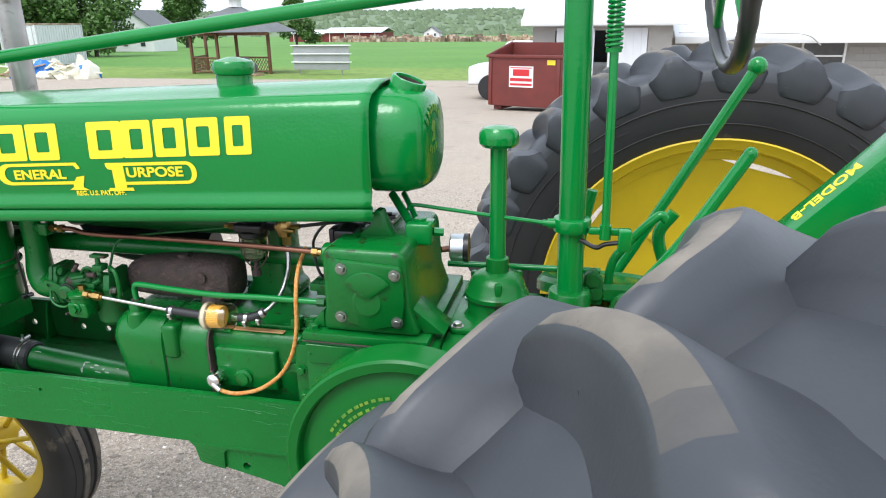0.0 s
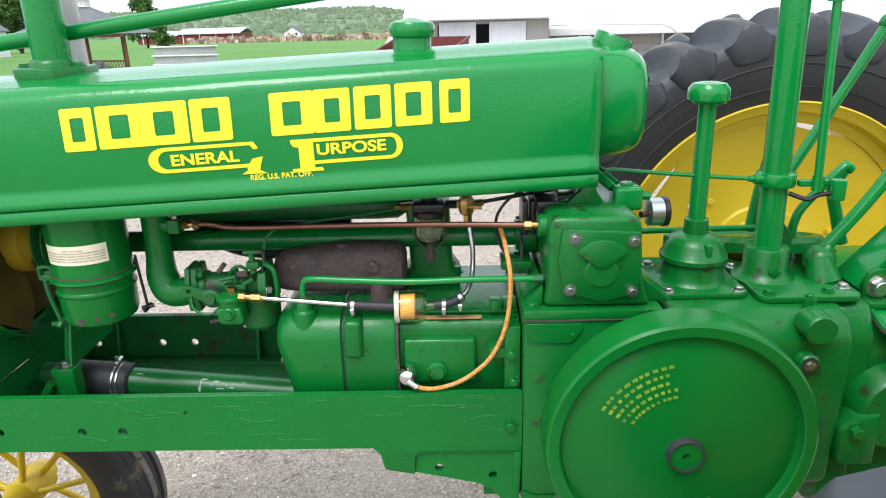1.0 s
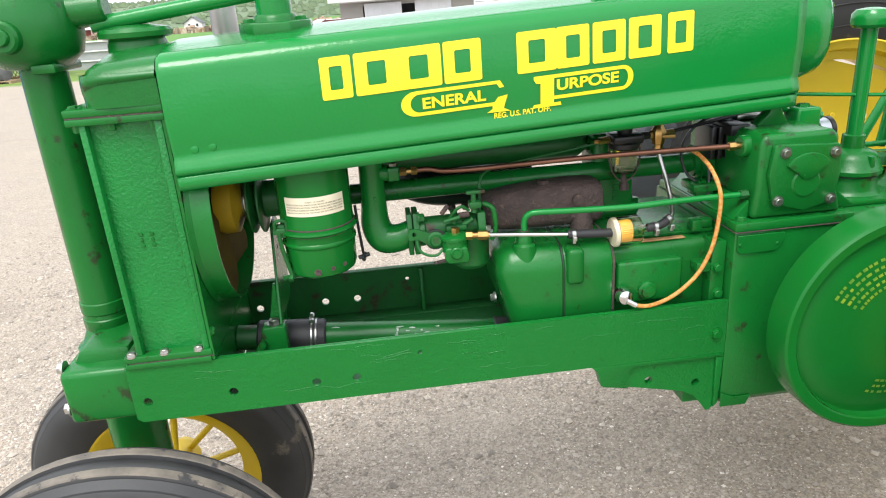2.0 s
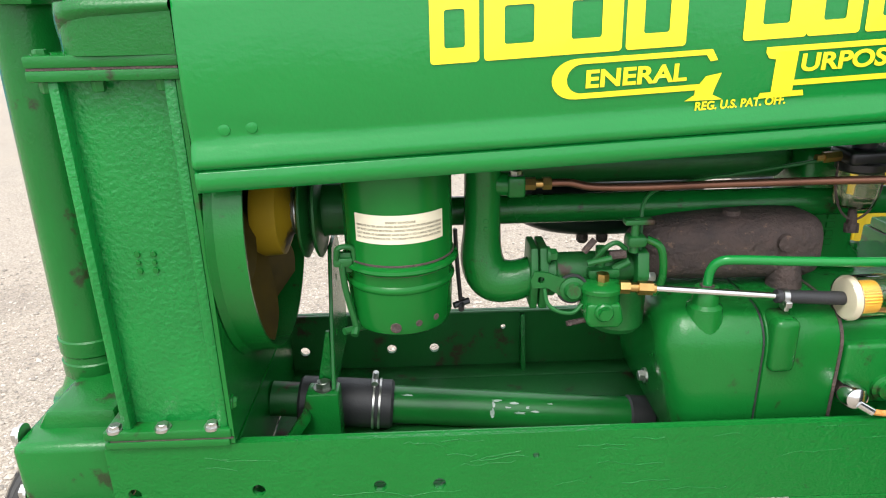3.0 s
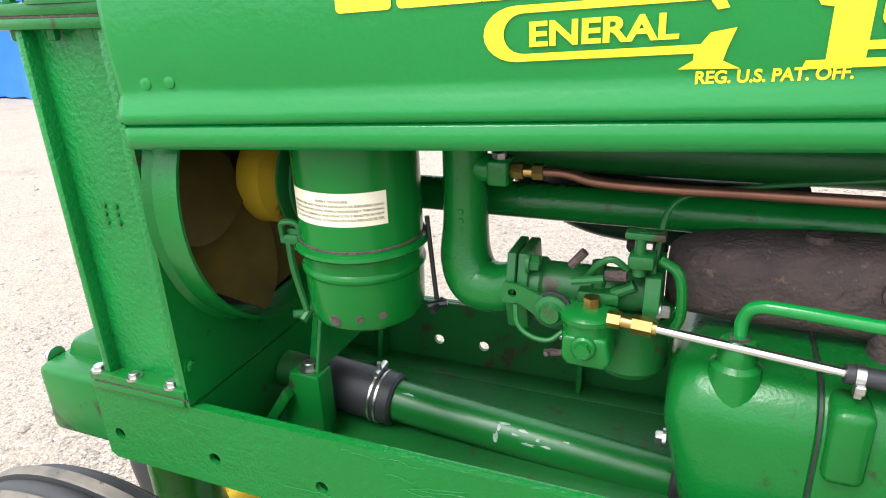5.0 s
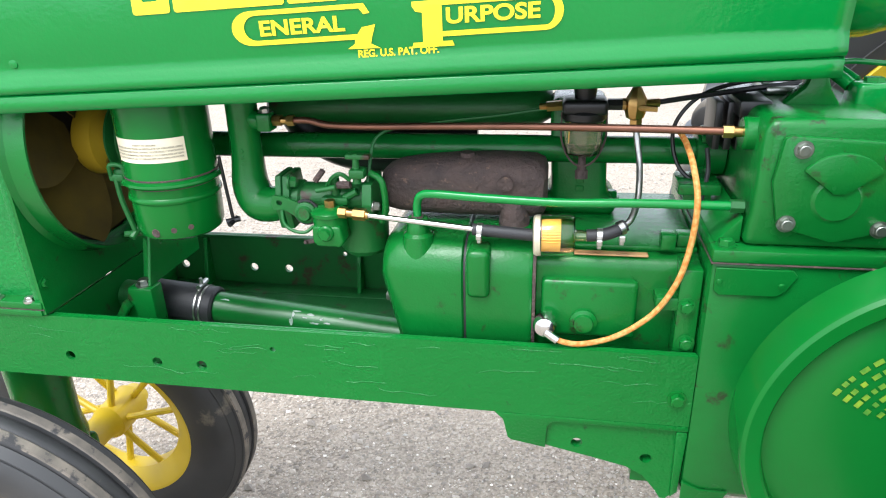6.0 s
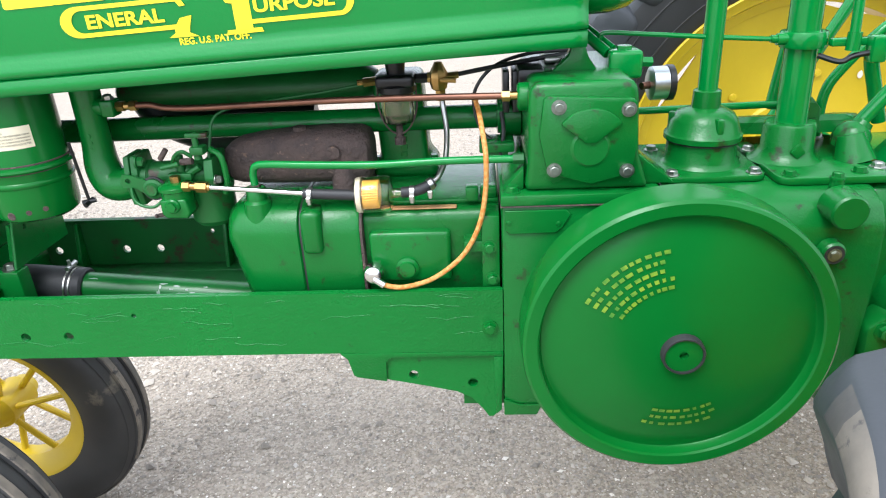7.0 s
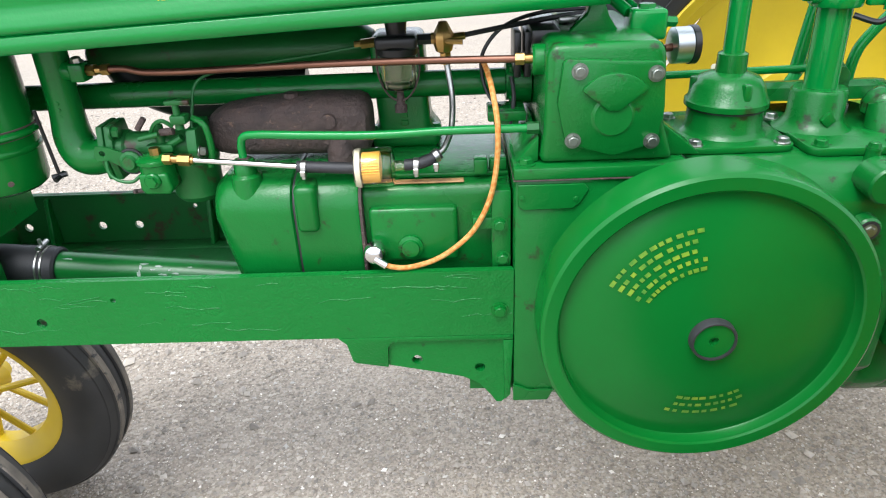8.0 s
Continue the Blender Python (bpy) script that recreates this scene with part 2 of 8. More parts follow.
def tube(bm, pts, r, seg=12, steps=8, ball=None):
    """A round bar along a smooth path; r may be a list, one radius for each point."""
    path = smooth_path(pts, steps)
    if isinstance(r, (list, tuple)):
        rr = [p.x for p in smooth_path([(q, 0, 0) for q in r], steps)]
    else:
        rr = [r] * len(path)
    u = None
    rings = []
    for i, p in enumerate(path):
        d = (path[min(i + 1, len(path) - 1)] - path[max(i - 1, 0)]).normalized()
        if u is None:
            u = frame_of(d)[0]
        u = (u - d * u.dot(d)).normalized()
        v = d.cross(u)
        rings.append([bm.verts.new(p + (u * math.cos(2 * math.pi * k / seg) + v * math.sin(2 * math.pi * k / seg)) * rr[i]) for k in range(seg)])
    fs = []
    for a, b in zip(rings, rings[1:]):
        for k in range(seg):
            fs.append(bm.faces.new((a[k], a[(k + 1) % seg], b[(k + 1) % seg], b[k])))
    fs.append(bm.faces.new(rings[0]))
    fs.append(bm.faces.new(rings[-1]))
    bmesh.ops.recalc_face_normals(bm, faces=fs)


def loft(bm, sections, caps=True):
    """Skin over closed rings of the same number of points."""
    rings = [[bm.verts.new(p) for p in s] for s in sections]
    fs = []
    k = len(rings[0])
    for a, b in zip(rings, rings[1:]):
        for i in range(k):
            fs.append(bm.faces.new((a[i], a[(i + 1) % k], b[(i + 1) % k], b[i])))
    if caps:
        fs += [bm.faces.new(rings[0]), bm.faces.new(rings[-1])]
    bmesh.ops.recalc_face_normals(bm, faces=fs)


def finish(bm, name, mat, angle=35):
    me = bpy.data.meshes.new(name)
    bm.to_mesh(me)
    bm.free()
    for mt in (mat if isinstance(mat, (list, tuple)) else [mat]):
        me.materials.append(mt)
    me.shade_smooth()
    me.set_sharp_from_angle(angle=radians(angle))
    return me


def thing(name, at, label, category, group="", kind=""):
    ob = new(name)
    ob.empty_display_size = 0.05
    ob.matrix_basis = Matrix.Translation(at)
    return tagged(ob, label, category, group, kind)


def hang(ob, parent):
    ob.parent = parent
    ob.matrix_parent_inverse = parent.matrix_basis.inverted()
    return ob


def part(name, bm, mat, parent, label="", angle=35):
    ob = hang(new(name, finish(bm, name, mat, angle)), parent)
    return tagged(ob, label)


def single(name, bm, mat, label, category, group="", kind="", angle=35):
    return tagged(new(name, finish(bm, name, mat, angle)), label, category, group, kind)


BM = bmesh.new
bolt_meshes = {}


def bolt(parent, at, normal=(0, -1, 0), r=0.008, h=0.006, mat=None, washer=True, name="bolt"):
    """A hexagon head on a washer; alike heads share one mesh."""
    mat = mat or steel
    key = (round(r, 4), round(h, 4), mat.name, washer)
    if key not in bolt_meshes:
        bm = BM()
        if washer:
            rod(bm, (0, 0, -0.002), (0, 0, 0.0015), r * 1.35, seg=16)
        rod(bm, (0, 0, 0), (0, 0, h), r * 1.05, r * 0.98, seg=6)
        rod(bm, (0, 0, h), (0, 0, h * 1.12), r * 0.8, r * 0.7, seg=12)
        bolt_meshes[key] = finish(bm, name, mat, 25)
    ob = new(name, bolt_meshes[key])
    hang(ob, parent)
    ob.matrix_basis = Matrix.Translation(at) @ Vector(normal).to_track_quat("Z", "Y").to_matrix().to_4x4()
    return ob


def letters(body, size, extrude=0.0008):
    """A word in the built-in font as a bmesh in its own plane, with its width."""
    cu = bpy.data.curves.new("word", "FONT")
    cu.body, cu.size, cu.extrude = body, size, extrude
    cu.offset = size * 0.030
    tmp = bpy.data.objects.new("word", cu)
    scene.collection.objects.link(tmp)
    me = bpy.data.meshes.new_from_object(tmp)
    bpy.data.objects.remove(tmp)
    bpy.data.curves.remove(cu)
    bm = BM()
    bm.from_mesh(me)
    bpy.data.meshes.remove(me)
    return bm

# ---- tractor ----
tractor = thing("tractor", (-0.4, CY, 0), "restored green vintage row-crop tractor with yellow wheels, standing on gravel", "tractor")
AX, AZ = 0.635, 0.740     # rear axle
FX, FZ = -1.455, 0.345   # front axle


def hood_side(x):
    return -0.006 + 0.058 * (x + 1.2)


def hood_top(x):
    return 1.400 + 0.041 * (x + 1.2)


def hood_bottom(x):
    return 1.171 + 0.0340 * (x + 1.21)


def hood_line(x, inset=0.0, low=None, bead=True):
    """Half outline of the hood at x, from the near lower edge to the crown: (y, z)."""
    y, zt, zb = hood_side(x) + inset, hood_top(x) - inset, hood_bottom(x) if low is None else low
    half = CY - y
    pts = []
    if bead:
        pts += [(y - 0.004, zb), (y - 0.004, zb + 0.011), (y - 0.0038, zb + 0.0195), (y - 0.0008, zb + 0.0228), (y - 0.0010, zb + 0.0245), (y - 0.0060, zb + 0.0272), (y - 0.0078, zb + 0.0310), (y - 0.0060, zb + 0.0365), (y - 0.003, zb + 0.0460), (y, zb + 0.052)]
    else:
        pts += [(y, zb + k * 0.0055) for k in range(10)]
    zs = zt - 0.046
    for k in range(1, 18):
        f = k / 18
        pts.append((y - 0.004 * math.sin(math.pi * f), zb + 0.052 + (zs - zb - 0.052) * f))
    for k in range(0, 9):
        a = math.pi / 2 * k / 8
        pts.append((y + 0.038 * (1 - math.cos(a)), zs + 0.032 * math.sin(a)))
    for k in range(1, 5):
        f = k / 4
        pts.append((y + 0.038 + (half - 0.038) * f, zs + 0.032 + 0.014 * (1 - (1 - f) ** 2)))
    return pts


def hood_dent(x, z):
    """Shallow waves and dents in the sheet, stronger by the front rivets."""
    d = 0.0011 * noise.noise((x * 5.0, z * 6.0, 1.7)) + 0.0005 * noise.noise((x * 15.0, z * 17.0, 4.2))
    w = math.exp(-((x + 1.13) / 0.09) ** 2 - ((z - 1.228) / 0.022) ** 2)
    return d + w * (0.0010 + 0.0026 * noise.noise((x * 24.0, z * 44.0, 9.0)))


def hood_ring(x, **kw):
    a = hood_line(x, **kw)
    a = [(y + (hood_dent(x, z) if z < hood_top(x) - 0.03 else 0.0), z) for y, z in a]
    return [(x, y, z) for y, z in a] + [(x, 2 * CY - y, z) for y, z in reversed(a[:-1])]


# hood sheet
bm = BM()
xs = [-1.211 + 0.006 * k for k in range(34)] + [-1.0 + (1.0 - 0.105) * k / 46 for k in range(47)]
rows = [[bm.verts.new(p) for p in hood_ring(x)] for x in xs]
for a, b in zip(rows, rows[1:]):
    for i in range(len(a) - 1):
        bm.faces.new((a[i], b[i], b[i + 1], a[i + 1]))
bmesh.ops.recalc_face_normals(bm, faces=bm.faces[:])
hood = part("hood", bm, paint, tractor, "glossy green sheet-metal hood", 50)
sol = hood.modifiers.new("sheet", "SOLIDIFY")
sol.thickness, sol.offset = 0.004, 0.0
for x, z in ((-1.176, 1.236), (-1.148, 1.238), (-0.138, 1.248), (-0.118, 1.249)):
    bm = BM()
    f = (z - hood_bottom(x) - 0.052) / (hood_top(x) - hood_bottom(x) - 0.098)
    skin = hood_side(x) + hood_dent(x, z) - 0.004 * math.sin(math.pi * min(1, max(0, f))) - 0.002
    lathe(bm, [(0.0070, -0.001), (0.0062, 0.0007), (0.004, 0.0014), (0, 0.0017)], (x, skin, z), (0, -1, 0), 16)
    part("rivet", bm, paint, hood)


def on_hood(bm, x, z, mirror=False, lift=0.0012, rise=0.0):
    """Lay a flat drawing (x, y) on the hood's near side, from (x, z) on, following the sheet."""
    for v in bm.verts:
        px, pz = x + v.co.x, z + v.co.y + rise * v.co.x
        zb, zs = hood_bottom(px) + 0.052, hood_top(px) - 0.046
        f = (pz - zb) / (zs - zb)
        bulge = 0.004 * math.sin(math.pi * min(1, max(0, f)))
        if f > 1:
            bulge = -0.038 * (1 - math.sqrt(max(0, 1 - min(1, (pz - zs) / 0.032) ** 2)))
        v.co = Vector((px, hood_side(px) + hood_dent(px, pz) - bulge - 0.002 - lift - v.co.z, pz))


def flat_loop(bm, outer, inner):
    """A flat band between two outlines of the same number of points."""
    a = [bm.verts.new((x, y, 0)) for x, y in outer]
    b = [bm.verts.new((x, y, 0)) for x, y in inner]
    for i in range(len(a)):
        j = (i + 1) % len(a)
        bm.faces.new((a[i], a[j], b[j], b[i]))


def rounded(x0, x1, y0, y1, r, n=6):
    out = []
    for cx, cy, a0 in ((x1 - r, y1 - r, 0), (x0 + r, y1 - r, 90), (x0 + r, y0 + r, 180), (x1 - r, y0 + r, 270)):
        out += [(cx + r * math.cos(radians(a0 + 90 * k / n)), cy + r * math.sin(radians(a0 + 90 * k / n))) for k in range(n + 1)]
    return out


# the painted maker's mark: plain yellow blocks
MARK = [(-0.962, 0.050), (-0.907, 0.072), (-0.839, 0.075), (-0.760, 0.064), (-0.635, 0.069), (-0.566, 0.058), (-0.502, 0.059), (-0.437, 0.059), (-0.366, 0.048)]
for x, w in MARK:
    bm = BM()
    z0 = 1.295 + 0.047 * (x + 0.962)
    h = 0.067
    n = 7
    flat_loop(bm, rounded(0, w, 0, h, 0.004, n), rounded(w * 0.29, w * 0.71, 0.015, h - 0.015, 0.003, n))
    on_hood(bm, x, z0, rise=0.045)
    part("painted_mark", bm, decal, hood, "plain yellow painted block")


def flat_strip(bm, outer, inner):
    a = [bm.verts.new((x, y, 0)) for x, y in outer]
    b = [bm.verts.new((x, y, 0)) for x, y in inner]
    for i in range(len(a) - 1):
        bm.faces.new((a[i], a[i + 1], b[i + 1], b[i]))


def flat_face(bm, pts):
    bm.faces.new([bm.verts.new((x, y, 0)) for x, y in pts])


def half_round(cx, cy, rx, ry, a0, a1, n=12):
    return [(cx + rx * math.cos(radians(a0 + (a1 - a0) * k / n)), cy + ry * math.sin(radians(a0 + (a1 - a0) * k / n))) for k in range(n + 1)]


# ornament: two open scrolls with the words inside
SC_X, SC_Z, RISE = -0.836, 1.2545, 0.043
bm = BM()
flat_strip(bm, [(0.170, 0.0415)] + half_round(0.026, 0.0208, 0.026, 0.0208, 90, 270) + [(0.158, 0.0)],
           [(0.166, 0.0360)] + half_round(0.032, 0.0208, 0.016, 0.0150, 90, 270) + [(0.162, 0.0062)])
flat_face(bm, [(0.158, 0.0415), (0.170, 0.0415), (0.177, 0.0300), (0.169, 0.0290), (0.164, 0.0360)])
flat_face(bm, [(0.160, 0.0062), (0.166, 0.0140), (0.183, 0.0165), (0.178, 0.0020), (0.176, -0.0060), (0.188, -0.0120), (0.146, -0.0110), (0.156, -0.0050), (0.156, 0.0)])
on_hood(bm, SC_X, SC_Z, rise=RISE)
part("painted_scroll", bm, decal, hood, "yellow painted scroll border")
bm = BM()
PXL, PZL = -0.607, 1.2540
flat_strip(bm, [(0.0, 0.0495)] + half_round(0.160, 0.0285, 0.020, 0.0210, 90, -90) + [(0.036, 0.0075)],
           [(0.0, 0.0435)] + half_round(0.160, 0.0285, 0.010, 0.0150, 90, -90) + [(0.036, 0.0135)])
flat_face(bm, [(0.012, 0.0440), (0.036, 0.0440), (0.036, 0.0020), (0.012, 0.0020)])
flat_face(bm, [(0.0, 0.0020), (0.048, 0.0020), (0.050, -0.0040), (-0.002, -0.0040)])
flat_face(bm, [(0.0, 0.0440), (0.014, 0.0440), (0.014, 0.0360), (0.004, 0.0380)])
on_hood(bm, PXL, PZL, rise=RISE)
part("painted_scroll", bm, decal, hood, "yellow painted scroll border")
for body, size, x, z, wide in (("ENERAL", 0.0250, -0.801, 1.2675, 0.110), ("URPOSE", 0.0250, -0.567, 1.2782, 0.113), ("REG. U.S. PAT. OFF.", 0.0125, -0.678, 1.2395, 0.102)):
    bm = letters(body, size, 0.0003)
    x1 = max(v.co.x for v in bm.verts)
    for v in bm.verts:
        v.co.x *= wide / x1
    on_hood(bm, x, z, rise=RISE)
    part("painted_word", bm, decal, hood, "small yellow painted lettering", 80)

# radiator top tank
bm = BM()
secs = []
for x, ins in ((-1.336, 0.040), (-1.333, 0.024), (-1.325, 0.012), (-1.312, 0.005), (-1.290, 0.002), (-1.2135, 0.001)):
    line = hood_line(max(x, -1.30), inset=ins, low=1.312, bead=False)
    secs.append([(x, y, z) for y, z in line] + [(x, 2 * CY - y, z) for y, z in reversed(line[:-1])])
loft(bm, secs)
tank = part("radiator_top_tank", bm, paint_cast, tractor, "cast radiator top tank, green", 40)
bm = BM()
lathe(bm, [(0.052, -0.02), (0.050, 0.012), (0.046, 0.022)], (-1.285, CY, 1.388), (0, 0, 1), 32)
lathe(bm, [(0.055, 0.020), (0.062, 0.023), (0.063, 0.031), (0.058, 0.037), (0.03, 0.042), (0, 0.043)], (-1.285, CY, 1.388), (0, 0, 1), 40)
part("filler_cap", bm, paint_cast, tank, "green radiator filler cap")
# flanges and side castings of the radiator
for z0, z1, x0, x1 in ((1.287, 1.299, -1.366, -1.2125), (1.3005, 1.3135, -1.366, -1.2125), (0.861, 0.874, -1.371, -1.216), (0.8485, 0.860, -1.371, -1.219)):
    bm = BM()
    box(bm, x0, x1, -0.006, 2 * CY + 0.006, z0, z1, 0.003)
    fl = part("radiator_flange", bm, paint_cast, tractor)
    if z0 > 1.3:
        for x in (-1.352, -1.300, -1.235):
            bolt(fl, (x, 0.006, z1), (0, 0, 1), 0.007, 0.005, paint_cast)
    elif z0 > 1.2:
        for x in (-1.352, -1.300, -1.235):
            bolt(fl, (x, 0.006, z0), (0, 0, -1), 0.007, 0.010, paint_cast, False)
    elif z0 > 0.86:
        for x in (-1.358, -1.300, -1.240):
            bolt(fl, (x, 0.002, z1), (0, 0, 1), 0.0075, 0.006, steel)
    else:
        for x in (-1.358, -1.300, -1.240):
            bolt(fl, (x, 0.008, z0), (0, 0, -1), 0.006, 0.006, paint_cast, False)
for z in (1.29975, 0.8605):
    bm = BM()
    box(bm, -1.364, -1.2145, -0.0045, 2 * CY + 0.0045, z - 0.0012, z + 0.0012)
    part("gasket", bm, rust, tractor, "rusty gasket line")
for side in (1, -1):
    def sy(y):
        return CY + side * (y - CY)
    bm = BM()
    box(bm, -1.345, -1.222, min(sy(0.016), sy(0.05)), max(sy(0.016), sy(0.05)), 0.870, 1.290, 0.0)
    for x0, x1, lean in ((-1.349, -1.337, 0.0), (-1.233, -1.2195, 0.0)):
        box(bm, x0, x1, min(sy(-0.001), sy(0.04)), max(sy(-0.001), sy(0.04)), 0.872, 1.289, 0.004)
    sc = part("radiator_side", bm, paint_rough, tractor, "rough cast radiator side, green")
    if side == 1:
        for dz, w in ((0, 0.004), (0.010, 0.003), (0.020, 0.004)):
            for dx in (0, 0.018):
                bm = BM()
                lathe(bm, [(w, 0), (w * 0.8, 0.0018), (0, 0.0022)], (-1.298 + dx, 0.0155, 1.075 + dz), (0, -1, 0), 10)
                part("casting_mark", bm, paint_cast, sc)
bm = BM()
box(bm, -1.335, -1.240, 0.051, 2 * CY - 0.051, 0.876, 1.286, 0.0)
core = part("radiator_core", bm, core_dust, tractor, "dark finned radiator core")
for k in range(26):
    z = 0.885 + k * 0.0155
    bm = BM()
    box(bm, -1.342, -1.3355, 0.052, 2 * CY - 0.052, z, z + 0.004)
    part("fin", bm, core_dust, core)
# rear plate of the radiator with its round fan shroud
FY, FZC, FR = 0.185, 1.092, 0.188
bm = BM()
out = [(-0.003, 0.852), (2 * CY + 0.003, 0.852), (2 * CY + 0.003, 1.287), (-0.003, 1.287)]
prism(bm, out, "x", -1.2185, -1.2135, 0.0, holes=((FY, FZC, 0.178),))
lathe(bm, [(FR, 0), (FR + 0.006, 0.004), (FR, 0.012), (FR - 0.001, 0.044), (FR - 0.005, 0.044), (FR - 0.006, 0.0)], (-1.216, FY, FZC), (1, 0, 0), 64, closed=False)
box(bm, -1.2185, -1.2135, 0.0078, 2 * CY - 0.0078, 0.743, 0.8475)
shroud = part("fan_shroud", bm, paint_cast, tractor, "round green fan shroud")
for z in (0.902, 1.056, 1.262):
    bolt(shroud, (-1.2135, 0.010, z), (1, 0, 0), 0.0075, 0.005, paint_cast)
# fan at rest
bm = BM()
lathe(bm, [(0.0, -0.004), (0.058, -0.004), (0.062, 0.004), (0.060, 0.030), (0.036, 0.040), (0.030, 0.046), (0, 0.046)], (-1.196, FY, FZC), (1, 0, 0), 36)
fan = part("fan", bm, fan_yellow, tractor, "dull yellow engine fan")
# blades in a darker, browner yellow than the hub
for k in range(6):
    bm = BM()
    secs = []
    for j in range(7):
        r = 0.05 + 0.116 * j / 6
        w = 0.040 + 0.056 * math.sin(0.5 * math.pi * j / 4.4)
        tw = radians(52 - 8 * j / 6)
        ring = []
        for s, tk in ((-1, -1), (1, -1), (1, 1), (-1, 1)):
            ring.append(Vector((-s * w * math.sin(tw) * 0.34 + tk * 0.0015, s * w * math.cos(tw), r)))
        secs.append(ring)
    loft(bm, secs)
    bm.transform(Matrix.Translation((-1.206, FY, FZC)) @ Matrix.Rotation(radians(20 + 60 * k), 4, "X"))
    part("fan_blade", bm, fan_brown, fan, "dark brown-yellow fan blade")
bm = BM()
lathe(bm, [(0.012, -0.012), (0.012, 0.010), (0.060, 0.010), (0.0655, 0.013), (0.0655, 0.016), (0.060, 0.019), (0.040, 0.024), (0.060, 0.029), (0.0655, 0.032), (0.0655, 0.035), (0.060, 0.038), (0.038, 0.040), (0.036, 0.044), (0.036, 0.084)], (-1.150, FY, FZC), (1, 0, 0), 40)
part("fan_pulley", bm, paint_grimy, tractor, "grimy green grooved fan pulley")
bm = BM()
turns = []
for k in range(61):
    a = 2 * math.pi * k / 12
    turns.append((-1.160 + 0.020 * k / 60, FY + 0.030 * math.cos(a), FZC + 0.030 * math.sin(a)))
tube(bm, turns, 0.0024, 6, 1)
part("fan_spring", bm, steel, tractor, "dark coil spring")

# steering column and gear housing
CX = -1.455
bm = BM()
lathe(bm, [(0.0385, 0.0), (0.0385, -0.01), (0.0395, -0.10), (0.0435, -0.42), (0.0445, -0.447), (0.047, -0.449), (0.047, -0.470), (0.0445, -0.473), (0.0455, -0.482),
           (0.0475, -0.484), (0.0475, -0.504), (0.0455, -0.507), (0.058, -0.535), (0.07, -0.545)], (CX, CY, 1.372), (0, 0, 1), 40)
part("steering_column", bm, paint_cast, tractor, "upright green steering column")
bm = BM()
lathe(bm, [(0.030, -0.065), (0.055, -0.060), (0.078, -0.040), (0.086, -0.010), (0.085, 0.030), (0.075, 0.058), (0.050, 0.070), (0.0, 0.072)], (CX - 0.005, CY, 1.432), (0, 0, 1), 40)
rod(bm, (CX - 0.01, CY - 0.055, 1.425), (CX - 0.01, CY - 0.098, 1.425), 0.030, 0.026, 28, 0.004)
rod(bm, (CX - 0.01, CY - 0.098, 1.425), (CX - 0.01, CY - 0.104, 1.425), 0.014, 0.013, 20, 0.002)
rod(bm, (CX, CY, 1.452), (CX + 0.13, CY, 1.462), 0.034, 0.026, 28, 0.004)
box(bm, CX + 0.005, CX + 0.045, CY - 0.06, CY + 0.06, 1.362, 1.378, 0.004)
part("steering_gear", bm, paint_cast, tractor, "rounded green steering gear housing")
bm = BM()
s0, s1 = Vector((CX + 0.10, CY, 1.434)), Vector((0.470, CY, 1.654))
rod(bm, s0, s1, 0.0135, seg=18)
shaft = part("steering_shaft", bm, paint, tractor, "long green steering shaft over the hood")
sd = (s1 - s0).normalized()
# steering wheel
bm = BM()
u, v, d = frame_of(sd)
c = s1 - sd * 0.01
ring = [c + (u * math.cos(2 * math.pi * k / 64) + v * math.sin(2 * math.pi * k / 64)) * 0.184 for k in range(64)]
prev = []
for k, p in enumerate(ring):
    rad = (p - c).normalized()
    wob = 0.0135 + (0.0012 if k % 2 else 0.0)
    prev.append([bm.verts.new(p + (rad * math.cos(2 * math.pi * j / 12) + sd * math.sin(2 * math.pi * j / 12)) * wob) for j in range(12)])
for k in range(64):
    a, b = prev[k], prev[(k + 1) % 64]
    for j in range(12):
        bm.faces.new((a[j], a[(j + 1) % 12], b[(j + 1) % 12], b[j]))
bmesh.ops.recalc_face_normals(bm, faces=bm.faces[:])
wheel = part("steering_wheel", bm, wheel_black, tractor, "black ribbed steering wheel rim", 60)
bm = BM()
rod(bm, c - sd * 0.03, c + sd * 0.03, 0.032, 0.026, 24, 0.004)
part("wheel_hub", bm, paint, wheel)
for k in range(4):
    a = radians(45 + 90 * k)
    bm = BM()
    rod(bm, c, c + (u * math.cos(a) + v * math.sin(a)) * 0.182, 0.0075, seg=12)
    part("spoke", bm, paint, wheel)

# front bolster and lower spindle
bm = BM()
box(bm, -1.500, -1.372, 0.012, 2 * CY - 0.012, 0.738, 0.846, 0.012, 3)
prism(bm, [(-1.512, 0.80), (-1.380, 0.80), (-1.380, 0.872), (-1.47, 0.872)], "y", 0.05, 2 * CY - 0.05, 0.01)
bol = part("front_bolster", bm, paint_cast, tractor, "green cast front bolster")
for y, z in ((0.045, 0.842), (0.050, 0.815), (0.030, 0.765), (0.31, 0.765), (0.30, 0.842)):
    bolt(bol, (-1.500, y, z), (-1, 0, 0), 0.011, 0.010, steel)
bm = BM()
lathe(bm, [(0.060, 0.0), (0.058, -0.05), (0.056, -0.26), (0.062, -0.30), (0.055, -0.36), (0.03, -0.38)], (CX, CY, 0.745), (0, 0, 1), 36)
part("front_spindle", bm, paint_cast, tractor, "thick green lower spindle")
bm = BM()
rod(bm, (CX, CY - 0.135, FZ + 0.010), (CX, CY, FZ + 0.02), 0.026, 0.034, 20)
rod(bm, (CX, CY + 0.060, FZ + 0.016), (CX, CY, FZ + 0.02), 0.026, 0.034, 20)
